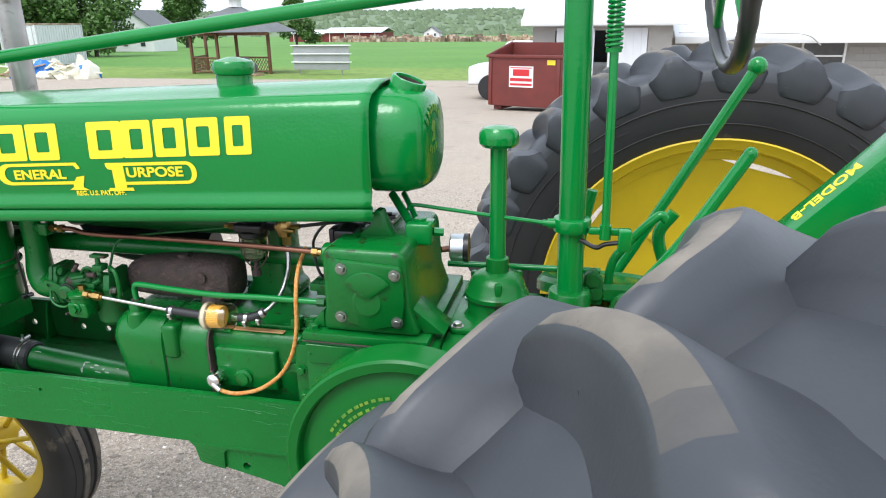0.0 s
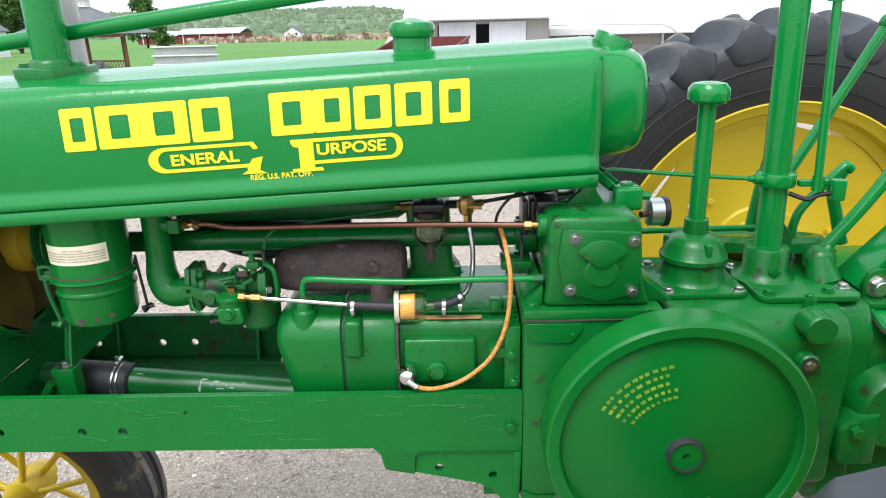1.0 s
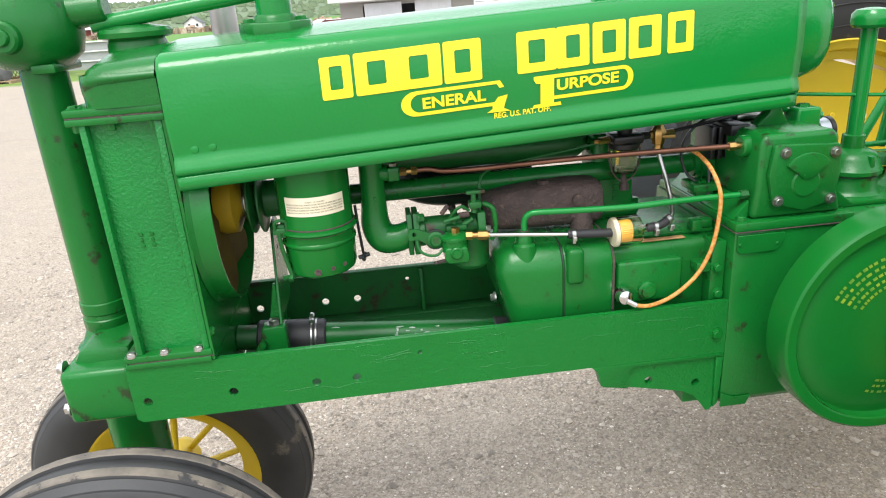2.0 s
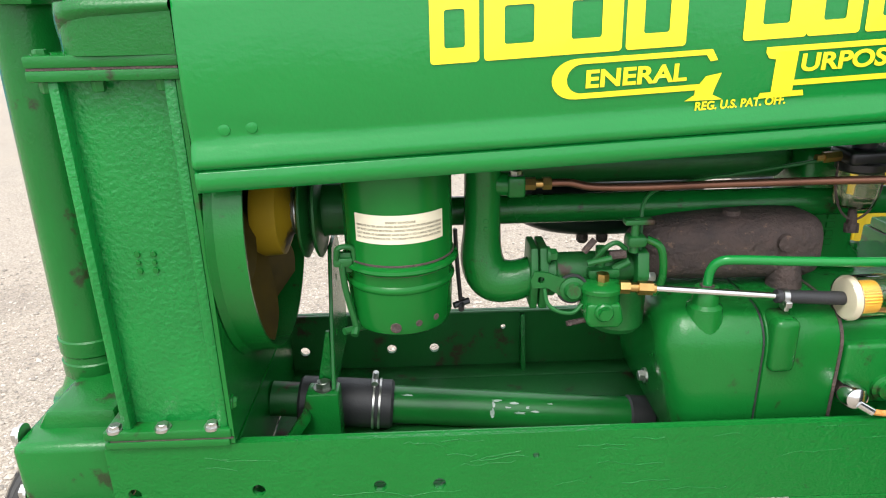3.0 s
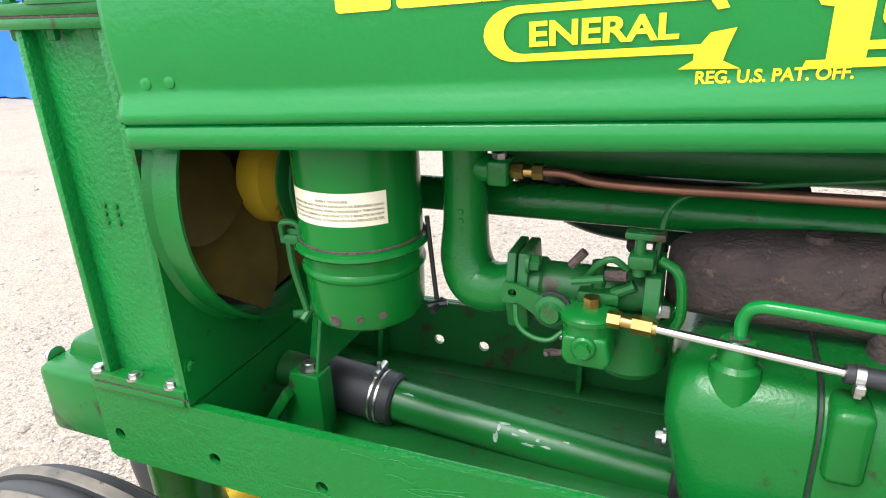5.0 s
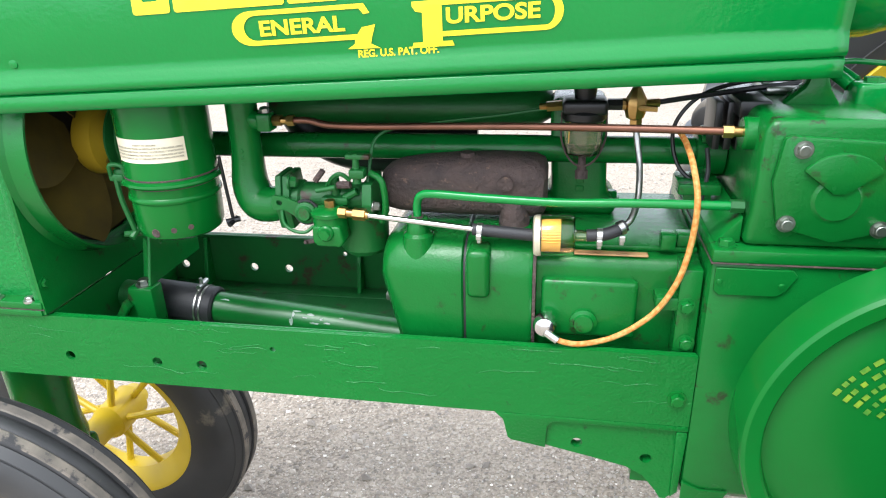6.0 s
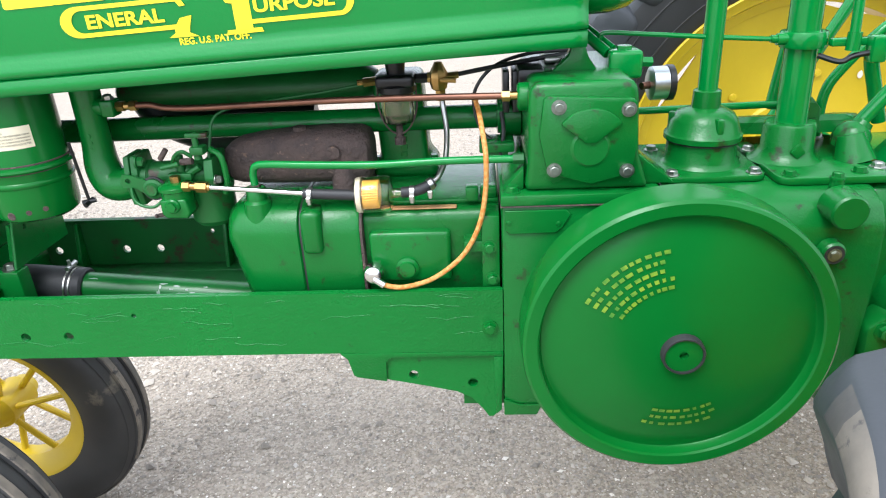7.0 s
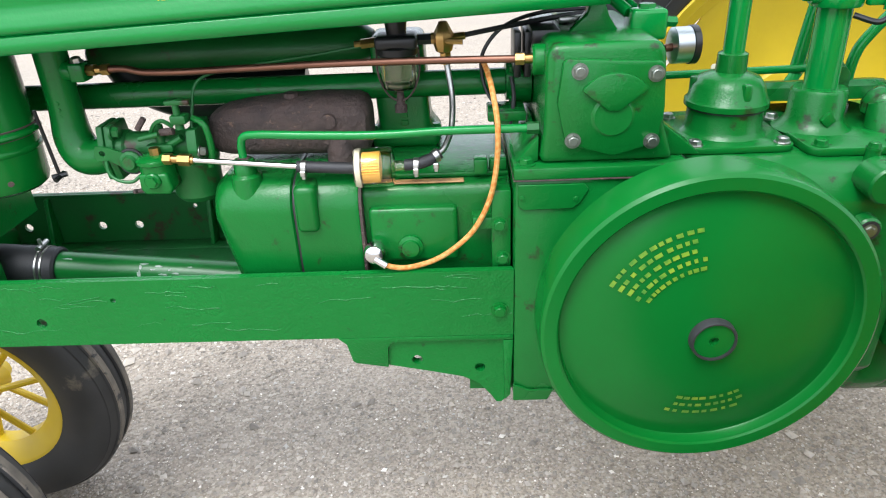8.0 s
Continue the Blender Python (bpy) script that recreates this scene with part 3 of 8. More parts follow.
box(bm, CX - 0.05, CX + 0.05, CY - 0.06, CY + 0.06, FZ - 0.02, FZ + 0.075, 0.012)
part("front_axle", bm, paint_cast, tractor)
bm = BM()
lathe(bm, [(0.030, -0.004), (0.038, 0.0), (0.040, 0.012), (0.034, 0.022), (0.033, 0.080), (0.040, 0.098)], (CX - 0.012, CY + 0.062, FZ + 0.014), (0, 1, -0.02), 28)
part("hub_sleeve", bm, yellow, tractor, "yellow hub sleeve")


def front_wheel(x, y, side, lean):
    """A ribbed narrow tyre on a yellow rim with round spokes; side: -1 near, 1 far."""
    place = Matrix.Translation((x, y, FZ)) @ Matrix.Rotation(radians(lean), 4, "X")
    bm = BM()
    half = [(0.198, 0.044), (0.228, 0.060), (0.262, 0.068), (0.295, 0.070), (0.316, 0.064), (0.3255, 0.0565), (0.3235, 0.0550), (0.3275, 0.0535), (0.3365, 0.0380), (0.3340, 0.0365), (0.3415, 0.0345), (0.3445, 0.0325),
            (0.3455, 0.0180), (0.3435, 0.0155), (0.3350, 0.0135), (0.3385, 0.0100), (0.3400, 0.0020)]
    prof = [(r, -w) for r, w in half] + [(r, w) for r, w in reversed(half)]
    lathe(bm, prof, (0, 0, 0), (0, 1, 0), 72, closed=False)
    for f in bm.faces:
        c = f.calc_center_median()
        if math.hypot(c.x, c.z) > 0.3425:
            f.material_index = 1
    bm.transform(place)
    t = part("front_tyre", bm, [rubber_front, rubber_worn], tractor, "ribbed black front tyre with dusty ribs")
    bm = BM()
    lathe(bm, [(0.209, -0.052), (0.215, -0.054), (0.212, -0.046), (0.190, -0.036), (0.171, -0.016), (0.169, 0.016), (0.190, 0.036), (0.212, 0.046), (0.215, 0.054), (0.209, 0.052),
               (0.186, 0.040), (0.164, 0.018), (0.164, -0.018), (0.186, -0.040), (0.209, -0.052)], (0, 0, 0), (0, 1, 0), 64, closed=False)
    bm.transform(place)
    rim = part("front_rim", bm, yellow, tractor, "yellow front wheel rim")
    bm = BM()
    lathe(bm, [(0, -0.072), (0.026, -0.070), (0.034, -0.055), (0.042, -0.045), (0.046, 0.045), (0.036, 0.052), (0.030, 0.075), (0, 0.075)], (0, 0, 0), (0, 1, 0), 28)
    bm.transform(place)
    part("front_hub", bm, yellow, rim, "yellow hub")
    for k in range(10):
        a = 2 * math.pi * (k + 0.3) / 10
        o = 0.026 if k % 2 else -0.026
        bm = BM()
        rod(bm, (0.038 * math.cos(a), o, 0.038 * math.sin(a)), (0.172 * math.cos(a), o * 0.25, 0.172 * math.sin(a)), 0.0085, seg=10)
        bm.transform(place)
        part("spoke", bm, yellow, rim)
    for k in range(5):
        a = 2 * math.pi * (k + 0.15) / 5
        bolt(rim, place @ Vector((0.030 * math.cos(a), 0.052 * -side, 0.030 * math.sin(a))), (0, -side, 0), 0.006, 0.006, yellow)


front_wheel(FX + 0.008, -0.007, -1, 5.6)
front_wheel(FX - 0.020, 0.395, 1, 3.4)

# frame rails: channels with drilled webs
HOLES = [(-1.350, 0.777, 0.0085), (-1.194, 0.777, 0.0085), (-1.040, 0.777, 0.0085), (-0.964, 0.777, 0.0085), (-0.841, 0.815, 0.0045)]
for side in (1, -1):
    bm = BM()
    y0, y1 = (0.0, 0.007) if side == 1 else (0.362, 0.369)
    prism(bm, [(-1.376, 0.742), (-1.366, 0.735), (-0.2307, 0.735), (-0.2307, 0.849), (-1.372, 0.849), (-1.376, 0.845)], "y", y0, y1, 0.0, holes=HOLES)
    f0, f1 = (0.0072, 0.050) if side == 1 else (0.319, 0.3618)
    t0, t1 = (0.0072, 0.014) if side == 1 else (0.355, 0.3618)
    box(bm, -1.212, -0.2315, t0, t1, 0.842, 0.849, 0.002)
    box(bm, -1.366, -0.2315, f0, f1, 0.735, 0.742, 0.002)
    rail = part("frame_rail", bm, paint_rail if side == 1 else paint_grimy, tractor, "green painted channel frame rail")
    if side == 1:
        bolt(rail, (-0.2515, -0.0005, 0.780), (0, -1, 0), 0.0100, 0.008, paint_turned)
        # ridges and cracks in the thick paint
        rnd = random.Random(12)
        for k in range(30):
            x, z = rnd.uniform(-1.30, -0.28), rnd.choice((0.838, 0.826, 0.812, 0.80, 0.765)) + rnd.uniform(-0.006, 0.006)
            pts = []
            for j in range(rnd.randint(4, 9)):
                pts.append((x, -0.0001, z))
                x, z = x + rnd.uniform(0.006, 0.016), min(0.844, max(0.742, z + rnd.uniform(-0.004, 0.004)))
            bm = BM()
            tube(bm, pts, rnd.uniform(0.0005, 0.0009), 5, 1)
            part("paint_ridge", bm, paint_rail, rail)
bm = BM()
FOOT = [(-0.505, 0.7345), (-0.492, 0.722), (-0.485, 0.690), (-0.479, 0.686), (-0.429, 0.677), (-0.360, 0.662), (-0.310, 0.650), (-0.285, 0.636), (-0.266, 0.612), (-0.257, 0.597), (-0.249, 0.597), (-0.236, 0.612), (-0.2307, 0.7345)]
prism(bm, FOOT, "y", 0.0065, 0.022, 0.0, holes=((-0.383, 0.686, 0.0085), (-0.283, 0.668, 0.0085)))
prism(bm, [(-0.505, 0.7345), (-0.492, 0.722), (-0.485, 0.690), (-0.479, 0.686), (-0.429, 0.677), (-0.427, 0.716), (-0.418, 0.725), (-0.2307, 0.725), (-0.2307, 0.7345)], "y", -0.0005, 0.0064, 0.0015, 2)
prism(bm, [(-0.2460, 0.724), (-0.2307, 0.724), (-0.2345, 0.616), (-0.2440, 0.606)], "y", -0.0005, 0.0064, 0.0015, 2)
part("rail_foot", bm, paint_rail, tractor, "cast rail foot below the engine")
# cross plates between the rails
bm = BM()
box(bm, -1.2125, -0.60, 0.051, 0.3185, 0.735, 0.741, 0.0)
part("belly_plate", bm, paint_grimy, tractor, "grimy green plate between the rails")
for x in (-1.135, -0.808):
    bm = BM()
    prism(bm, [(0.330, 0.7425), (0.3615, 0.7425), (0.3615, 0.841), (0.352, 0.841)], "x", x - 0.004, x + 0.004, 0.001, 1)
    part("rail_gusset", bm, paint_rail, tractor)
# upright sheet behind the air cleaner on a bolted foot
bm = BM()
prism(bm, [(0.112, 0.8505), (0.280, 0.8505), (0.280, 0.980), (0.240, 1.045), (0.178, 1.038), (0.142, 0.945)], "x", -1.1100, -1.1045, 0.001, 1, None, [(0.200, 0.985, 0.0045), (0.165, 0.915, 0.0045)])
prism(bm, [(-1.145, 0.850), (-1.100, 0.850), (-1.100, 0.748), (-1.166, 0.748), (-1.156, 0.800)], "y", 0.104, 0.138, 0.004)
prism(bm, [(-1.146, 0.832), (-1.200, 0.752), (-1.186, 0.748), (-1.138, 0.818)], "y", 0.088, 0.104, 0.002)
box(bm, -1.200, -1.100, 0.060, 0.100, 0.7425, 0.750, 0.002)
sup = part("fan_support", bm, paint_cast, tractor, "green fan support bracket with worn edges")
bm = BM()
prism(bm, [(-1.132, 0.851), (-1.1105, 0.851), (-1.1105, 0.930), (-1.116, 0.930)], "y", 0.134, 0.142, 0.001, 1)
part("worn_web", bm, paint_rail, sup)
bolt(sup, (-1.122, 0.121, 0.8505), (0, 0, 1), 0.011, 0.009, steel_dull)

# lower water pipe with rubber hose
def low(x):
    return (x, 0.187, 0.774 - 0.096 * (x + 1.0))


bm = BM()
rod(bm, low(-1.213), low(-1.10), 0.0262, seg=28)
part("water_outlet", bm, paint_grimy, tractor)
bm = BM()
rod(bm, low(-1.172), low(-1.030), 0.0362, 0.0368, 32, 0.004)
hs = part("water_hose", bm, hose, tractor, "black rubber hose")
for x in (-1.062, -1.053):
    bm = BM()
    lathe(bm, [(0.0366, 0), (0.0384, 0.0005), (0.0384, 0.0035), (0.0366, 0.004)], low(x), Vector(low(x + 0.1)) - Vector(low(x)), 36)
    part("hose_clamp", bm, steel, hs, "steel hose clamp")
bm = BM()
rod(bm, Vector(low(-1.056)) + Vector((0, -0.012, 0.040)), Vector(low(-1.056)) + Vector((0, 0.018, 0.042)), 0.0052, seg=10)
rod(bm, Vector(low(-1.056)) + Vector((0, 0.0, 0.036)), Vector(low(-1.056)) + Vector((0.002, -0.004, 0.056)), 0.0042, 0.003, seg=8)
part("clamp_screw", bm, steel, hs)
bm = BM()
rod(bm, low(-1.0305), low(-0.60), 0.0285, seg=32)
pipe = part("water_pipe", bm, paint_pipe, tractor, "scuffed green lower water pipe with chipped paint")
rnd = random.Random(3)
for x, a, ln, w in ((-1.006, 62, 0.020, 0.004), (-0.880, 22, 0.007, 0.016), (-0.878, 48, 0.005, 0.010), (-0.872, 58, 0.016, 0.004), (-0.855, 38, 0.010, 0.005), (-0.846, 52, 0.016, 0.004), (-0.838, 24, 0.020, 0.005), (-0.826, 40, 0.008, 0.006), (-0.815, 30, 0.014, 0.004), (-0.79, 55, 0.010, 0.003)):
    bm = BM()
    vs = []
    for k in range(9):
        t = 2 * math.pi * k / 9
        dx, da = 0.55 * ln * math.cos(t) * rnd.uniform(0.3, 1.2), 0.55 * w / 0.0285 * math.sin(t) * rnd.uniform(0.3, 1.2)
        o = Vector(low(x + dx))
        g = radians(a) + da
        vs.append(bm.verts.new(o + Vector((0, -math.cos(g), math.sin(g))) * 0.0289))
    bm.faces.new(vs)
    part("paint_chip", bm, white_paint_chip, pipe, "pale chip in the paint")
bm = BM()
rod(bm, low(-0.668), low(-0.628), 0.0315, seg=28, bevel=0.003)
part("pipe_collar", bm, hose, tractor)

# ---- engine ----
def yz_profile(y0, y1, z0, z1, r_near, n=8):
    """Block outline seen from the end, with a round near shoulder."""
    pts = [(y0 + 0.012, z0), (y0, z0 + 0.02)]
    for k in range(n + 1):
        a = math.pi / 2 * k / n
        pts.append((y0 + r_near * (1 - math.cos(a)), z1 - r_near + r_near * math.sin(a)))
    return pts + [(y1 - 0.03, z1), (y1, z1 - 0.03), (y1, z0)]


bm = BM()
prof = yz_profile(0.030, 0.330, 0.752, 0.985, 0.050)
secs = []
for x, ins in ((-0.678, 0.040), (-0.677, 0.026), (-0.672, 0.014), (-0.662, 0.005), (-0.648, 0.0), (-0.5555, 0.0), (-0.553, 0.003)):
    cy, cz = 0.18, 0.88
    secs.append([(x + (0.030 * max(0, (0.86 - z)) / 0.09 if x < -0.63 else 0), cy + (y - cy) * (1 - ins / 0.15), cz + (z - cz) * (1 - ins / 0.11)) for y, z in prof])
loft(bm, secs)
lathe(bm, [(0.026, -0.02), (0.022, 0.010), (0.017, 0.014), (0.016, 0.032), (0.014, 0.035)], (-0.621, 0.062, 0.978), (0, 0, 1), 24)
head = part("cylinder_head", bm, paint_cast, tractor, "rounded green cylinder head")
bolt(head, (-0.676, 0.10, 0.865), (-1, 0, 0), 0.008, 0.008, steel)
bm = BM()
secs = [[(x, 0.18 + (y - 0.18) * s, 0.88 + (z - 0.88) * s) for y, z in prof] for x, s in ((-0.5505, 0.965), (-0.549, 0.99), (-0.540, 1.0), (-0.462, 1.005), (-0.456, 0.99), (-0.4545, 0.975))]
loft(bm, secs)
box(bm, -0.547, -0.514, 0.020, 0.07, 0.908, 0.981, 0.009, 3)
part("cylinder_block", bm, paint_cast, tractor, "green cylinder block casting")
bm = BM()
secs = [[(x, 0.18 + (y - 0.18) * s, 0.88 + (z - 0.88) * s) for y, z in yz_profile(0.050, 0.326, 0.775, 0.968, 0.020)] for x, s in ((-0.4535, 0.98), (-0.450, 1.0), (-0.2335, 1.0))]
loft(bm, secs)
box(bm, -0.443, -0.311, 0.036, 0.07, 0.849, 0.937, 0.007, 3)
lathe(bm, [(0.019, 0), (0.019, 0.006), (0.014, 0.008), (0.013, 0.012), (0, 0.013)], (-0.383, 0.037, 0.875), (0, -1, 0), 24)
box(bm, -0.290, -0.240, 0.022, 0.06, 0.905, 0.925, 0.003)
box(bm, -0.262, -0.2335, 0.020, 0.07, 0.80, 0.968, 0.003)
cyl_body = part("engine_block", bm, paint_cast, tractor, "green engine block with rust streak on its upper edge")
bm = BM()
box(bm, -0.452, -0.300, 0.056, 0.070, 0.9675, 0.9700, 0.001, 1)
part("rusty_seam", bm, seam_orange, cyl_body, "rusty seam on the block's upper edge")
for x, z in ((-0.246, 0.86), (-0.250, 0.915)):
    bolt(cyl_body, (x, 0.020, z), (0, -1, 0), 0.009, 0.008, paint_cast)
bm = BM()
box(bm, -0.446, -0.2335, 0.075, 0.31, 0.9685, 0.977, 0.003)
box(bm, -0.285, -0.265, 0.06, 0.085, 0.977, 1.000, 0.003)
box(bm, -0.262, -0.236, 0.075, 0.10, 0.977, 0.995, 0.003)
part("block_cover", bm, paint_cast, tractor)

for x0, x1, f, mat, lab in ((-0.5545, -0.5490, 0.972, hose, "black gasket between head and block"), (-0.4552, -0.4510, 0.990, rust, "rusty brown seam behind the cylinder block")):
    bm = BM()
    loft(bm, [[(x, 0.18 + (y - 0.18) * f, 0.88 + (z - 0.88) * f) for y, z in prof] for x in (x0, x1)])
    part("block_gasket", bm, mat, tractor, lab)

# spark plug and its cord
bm = BM()
rod(bm, (-0.435, 0.050, 0.872), (-0.435, 0.030, 0.872), 0.0150, seg=6)
rod(bm, (-0.435, 0.032, 0.872), (-0.435, 0.020, 0.872), 0.0105, 0.0100, 20, 0.002)
lathe(bm, [(0.0125, 0), (0.0165, 0.003), (0.0168, 0.013), (0.0135, 0.021), (0.006, 0.025), (0, 0.025)], (-0.435, 0.028, 0.874), (-0.05, -1, 0.1), 22)
rod(bm, (-0.435, 0.006, 0.871), (-0.418, 0.002, 0.861), 0.0060, seg=12)
part("spark_plug", bm, chrome, tractor, "shiny spark plug")
bm = BM()
tube(bm, [(-0.424, 0.004, 0.864), (-0.408, 0.004, 0.8575), (-0.383, 0.008, 0.8545), (-0.345, 0.014, 0.863), (-0.312, 0.016, 0.884), (-0.285, 0.018, 0.912), (-0.264, 0.020, 0.955), (-0.254, 0.022, 1.005), (-0.252, 0.025, 1.06), (-0.257, 0.05, 1.098), (-0.262, 0.085, 1.118), (-0.267, 0.12, 1.127)], 0.0040, 10, 10)
part("plug_cord", bm, cord, tractor, "orange braided plug cord")

# exhaust manifold
bm = BM()
secs = []
for x, zc, rz, ry in ((-0.690, 1.030, 0.026, 0.026), (-0.682, 1.030, 0.033, 0.034), (-0.665, 1.032, 0.038, 0.040), (-0.63, 1.034, 0.042, 0.044), (-0.57, 1.036, 0.045, 0.046),
                      (-0.51, 1.037, 0.046, 0.047), (-0.46, 1.036, 0.045, 0.046), (-0.446, 1.035, 0.040, 0.041), (-0.441, 1.034, 0.030, 0.030)):
    ring = []
    for k in range(28):
        a = 2 * math.pi * k / 28
        ca, sa = math.cos(a), math.sin(a)
        ring.append((x, 0.160 + ry * math.copysign(abs(ca) ** 0.65, ca), zc + rz * math.copysign(abs(sa) ** 0.65, sa)))
    secs.append(ring)
loft(bm, secs)
rod(bm, (-0.488, 0.135, 1.035), (-0.488, 0.120, 0.965), 0.020, 0.024, 20)
rod(bm, (-0.56, 0.15, 1.072), (-0.56, 0.15, 1.086), 0.013, 0.011, 16)
rod(bm, (-0.50, 0.120, 1.050), (-0.50, 0.108, 1.050), 0.012, 0.011, 16)
part("exhaust_manifold", bm, rust, tractor, "rusty brown cast-iron manifold", 45)

# fan shaft tube, water manifold and stub
bm = BM()
rod(bm, (-1.070, 0.20, 1.080), (-0.180, 0.20, 1.080), 0.0205, seg=28)
lathe(bm, [(0.022, 0.0), (0.030, 0.002), (0.030, 0.012), (0.036, 0.014), (0.036, 0.040), (0.030, 0.042), (0.040, 0.046), (0.040, 0.060)], (-0.232, 0.20, 1.080), (1, 0, 0), 28)
tb = part("fan_shaft_tube", bm, paint_cast, tractor, "long green fan shaft tube")
for a in range(4):
    bolt(tb, (-0.2185, 0.20 - 0.033 * math.cos(radians(45 + 90 * a)), 1.080 + 0.033 * math.sin(radians(45 + 90 * a))), (-1, 0, 0), 0.007, 0.007, paint_cast)
bm = BM()
rod(bm, (-1.075, 0.20, 1.080), (-1.020, 0.20, 1.080), 0.028, seg=24)
part("shaft_bearing", bm, paint_grimy, tractor)
bm = BM()
secs = []
for x, s in ((-0.905, 0.7), (-0.895, 1.0), (-0.50, 1.0), (-0.46, 0.96), (-0.44, 0.6)):
    secs.append([(x, 0.265 + 0.050 * s * math.cos(2 * math.pi * k / 24), 1.135 + 0.034 * s * math.sin(2 * math.pi * k / 24)) for k in range(24)])
loft(bm, secs)
part("water_manifold", bm, paint_grimy, tractor, "green upper water manifold under the hood", 50)
bm = BM()
prism(bm, [(-0.442, 1.155), (-0.436, 1.010), (-0.452, 1.000), (-0.452, 0.975), (-0.336, 0.975), (-0.336, 1.000), (-0.352, 1.010), (-0.358, 1.155)], "y", 0.195, 0.290, 0.012, 3)
stub = part("water_riser", bm, paint_cast, tractor, "green cast water riser")
for x in (-0.445, -0.343):
    bolt(stub, (x, 0.215, 1.000), (0, 0, 1), 0.009, 0.010, paint_cast)
for k in range(4):
    bm = BM()
    box(bm, -0.399, -0.387, 0.1925, 0.1955, 1.015 + 0.013 * k, 1.024 + 0.013 * k, 0.001, 1)
    part("casting_mark", bm, paint_cast, stub)
bm = BM()
tube(bm, [(-0.56, 0.275, 1.058), (-0.64, 0.268, 1.058), (-0.74, 0.262, 1.060), (-0.80, 0.262, 1.070), (-0.850, 0.264, 1.098), (-0.880, 0.268, 1.150)], [0.040, 0.040, 0.040, 0.038, 0.034, 0.032], 24, 6)
fh = part("far_exhaust", bm, blackm, tractor, "black exhaust bend behind the shaft tube")
for x in (-0.705, -0.735):
    bm = BM()
    lathe(bm, [(0.008, 0.0), (0.009, -0.008), (0.009, -0.014), (0.006, -0.018), (0.0, -0.019)], (x, 0.255, 1.026), (0, 0, 1), 12)
    part("hanging_nut", bm, rust, fh)

# copper and green lines
bm = BM()
tube(bm, [(-0.825, 0.117, 1.138), (-0.79, 0.115, 1.1385), (-0.76, 0.112, 1.133), (-0.70, 0.106, 1.1325), (-0.62, 0.100, 1.135), (-0.48, 0.082, 1.1405), (-0.34, 0.068, 1.1425), (-0.222, 0.058, 1.1425)], 0.0052, 12, 6)
cl = part("copper_line", bm, copper, tractor, "tarnished copper line")
bm = BM()
rod(bm, (-0.845, 0.118, 1.138), (-0.832, 0.117, 1.138), 0.0085, seg=6)
rod(bm, (-0.832, 0.117, 1.138), (-0.815, 0.117, 1.138), 0.0062, seg=12)
rod(bm, (-0.823, 0.117, 1.138), (-0.812, 0.117, 1.1382), 0.0085, seg=6)
part("brass_fitting", bm, brass, cl, "brass fittings")
bm = BM()
rod(bm, (-0.226, 0.058, 1.1425), (-0.214, 0.057, 1.1425), 0.0085, seg=6)
rod(bm, (-0.214, 0.057, 1.1425), (-0.204, 0.057, 1.1425), 0.0065, seg=12)
part("brass_fitting", bm, brass, cl, "brass fittings")
bm = BM()
rod(bm, (-0.621, 0.062, 1.008), (-0.621, 0.062, 1.016), 0.009, seg=6)
part("line_nut", bm, rust, tractor)
bm = BM()
tube(bm, [(-0.621, 0.062, 1.010), (-0.620, 0.060, 1.035), (-0.612, 0.055, 1.049), (-0.59, 0.05, 1.0525), (-0.52, 0.042, 1.0515), (-0.42, 0.032, 1.0515), (-0.32, 0.030, 1.0545), (-0.205, 0.030, 1.0545)], 0.0060, 12, 8)
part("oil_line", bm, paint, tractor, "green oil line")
bm = BM()
rod(bm, (-0.212, 0.03, 1.0545), (-0.196, 0.03, 1.0545), 0.0085, seg=6)
part("oil_line_nut", bm, paint_grimy, tractor)
bm = BM()
tube(bm, [(-0.70, 0.08, 1.028), (-0.698, 0.10, 1.075), (-0.685, 0.12, 1.118), (-0.62, 0.14, 1.130), (-0.52, 0.15, 1.140), (-0.435, 0.152, 1.152)], 0.0026, 8, 6)
part("throttle_wire", bm, paint_grimy, tractor)

# air cleaner canister
AX0, AY0 = -1.006, 0.088
bm = BM()
lathe(bm, [(0.040, 0.970), (0.054, 0.9725), (0.0615, 0.978), (0.0645, 0.987), (0.0658, 1.031), (0.0682, 1.0335), (0.0686, 1.036), (0.0682, 1.0385), (0.0658, 1.041), (0.0658, 1.055), (0.0712, 1.0565), (0.0735, 1.0595), (0.0725, 1.063), (0.0680, 1.0655), (0.0668, 1.070), (0.0668, 1.30)], (AX0, AY0, 0), (0, 0, 1), 56)
ac = part("air_cleaner", bm, paint_turned, tractor, "green cylindrical air cleaner with cream label")
bm = BM()
a0, a1 = math.asin(-0.71), math.asin(0.80)
lo, hi = [], []
for k in range(17):
    a = a0 + (a1 - a0) * k / 16
    for row, z in ((lo, 1.0955), (hi, 1.1300)):
        row.append(bm.verts.new((AX0 + 0.0672 * math.sin(a), AY0 - 0.0672 * math.cos(a), z)))
for k in range(16):
    bm.faces.new((lo[k], lo[k + 1], hi[k + 1], hi[k]))
part("cream_label", bm, label_paper, ac, "cream paper label with rows of tiny print")
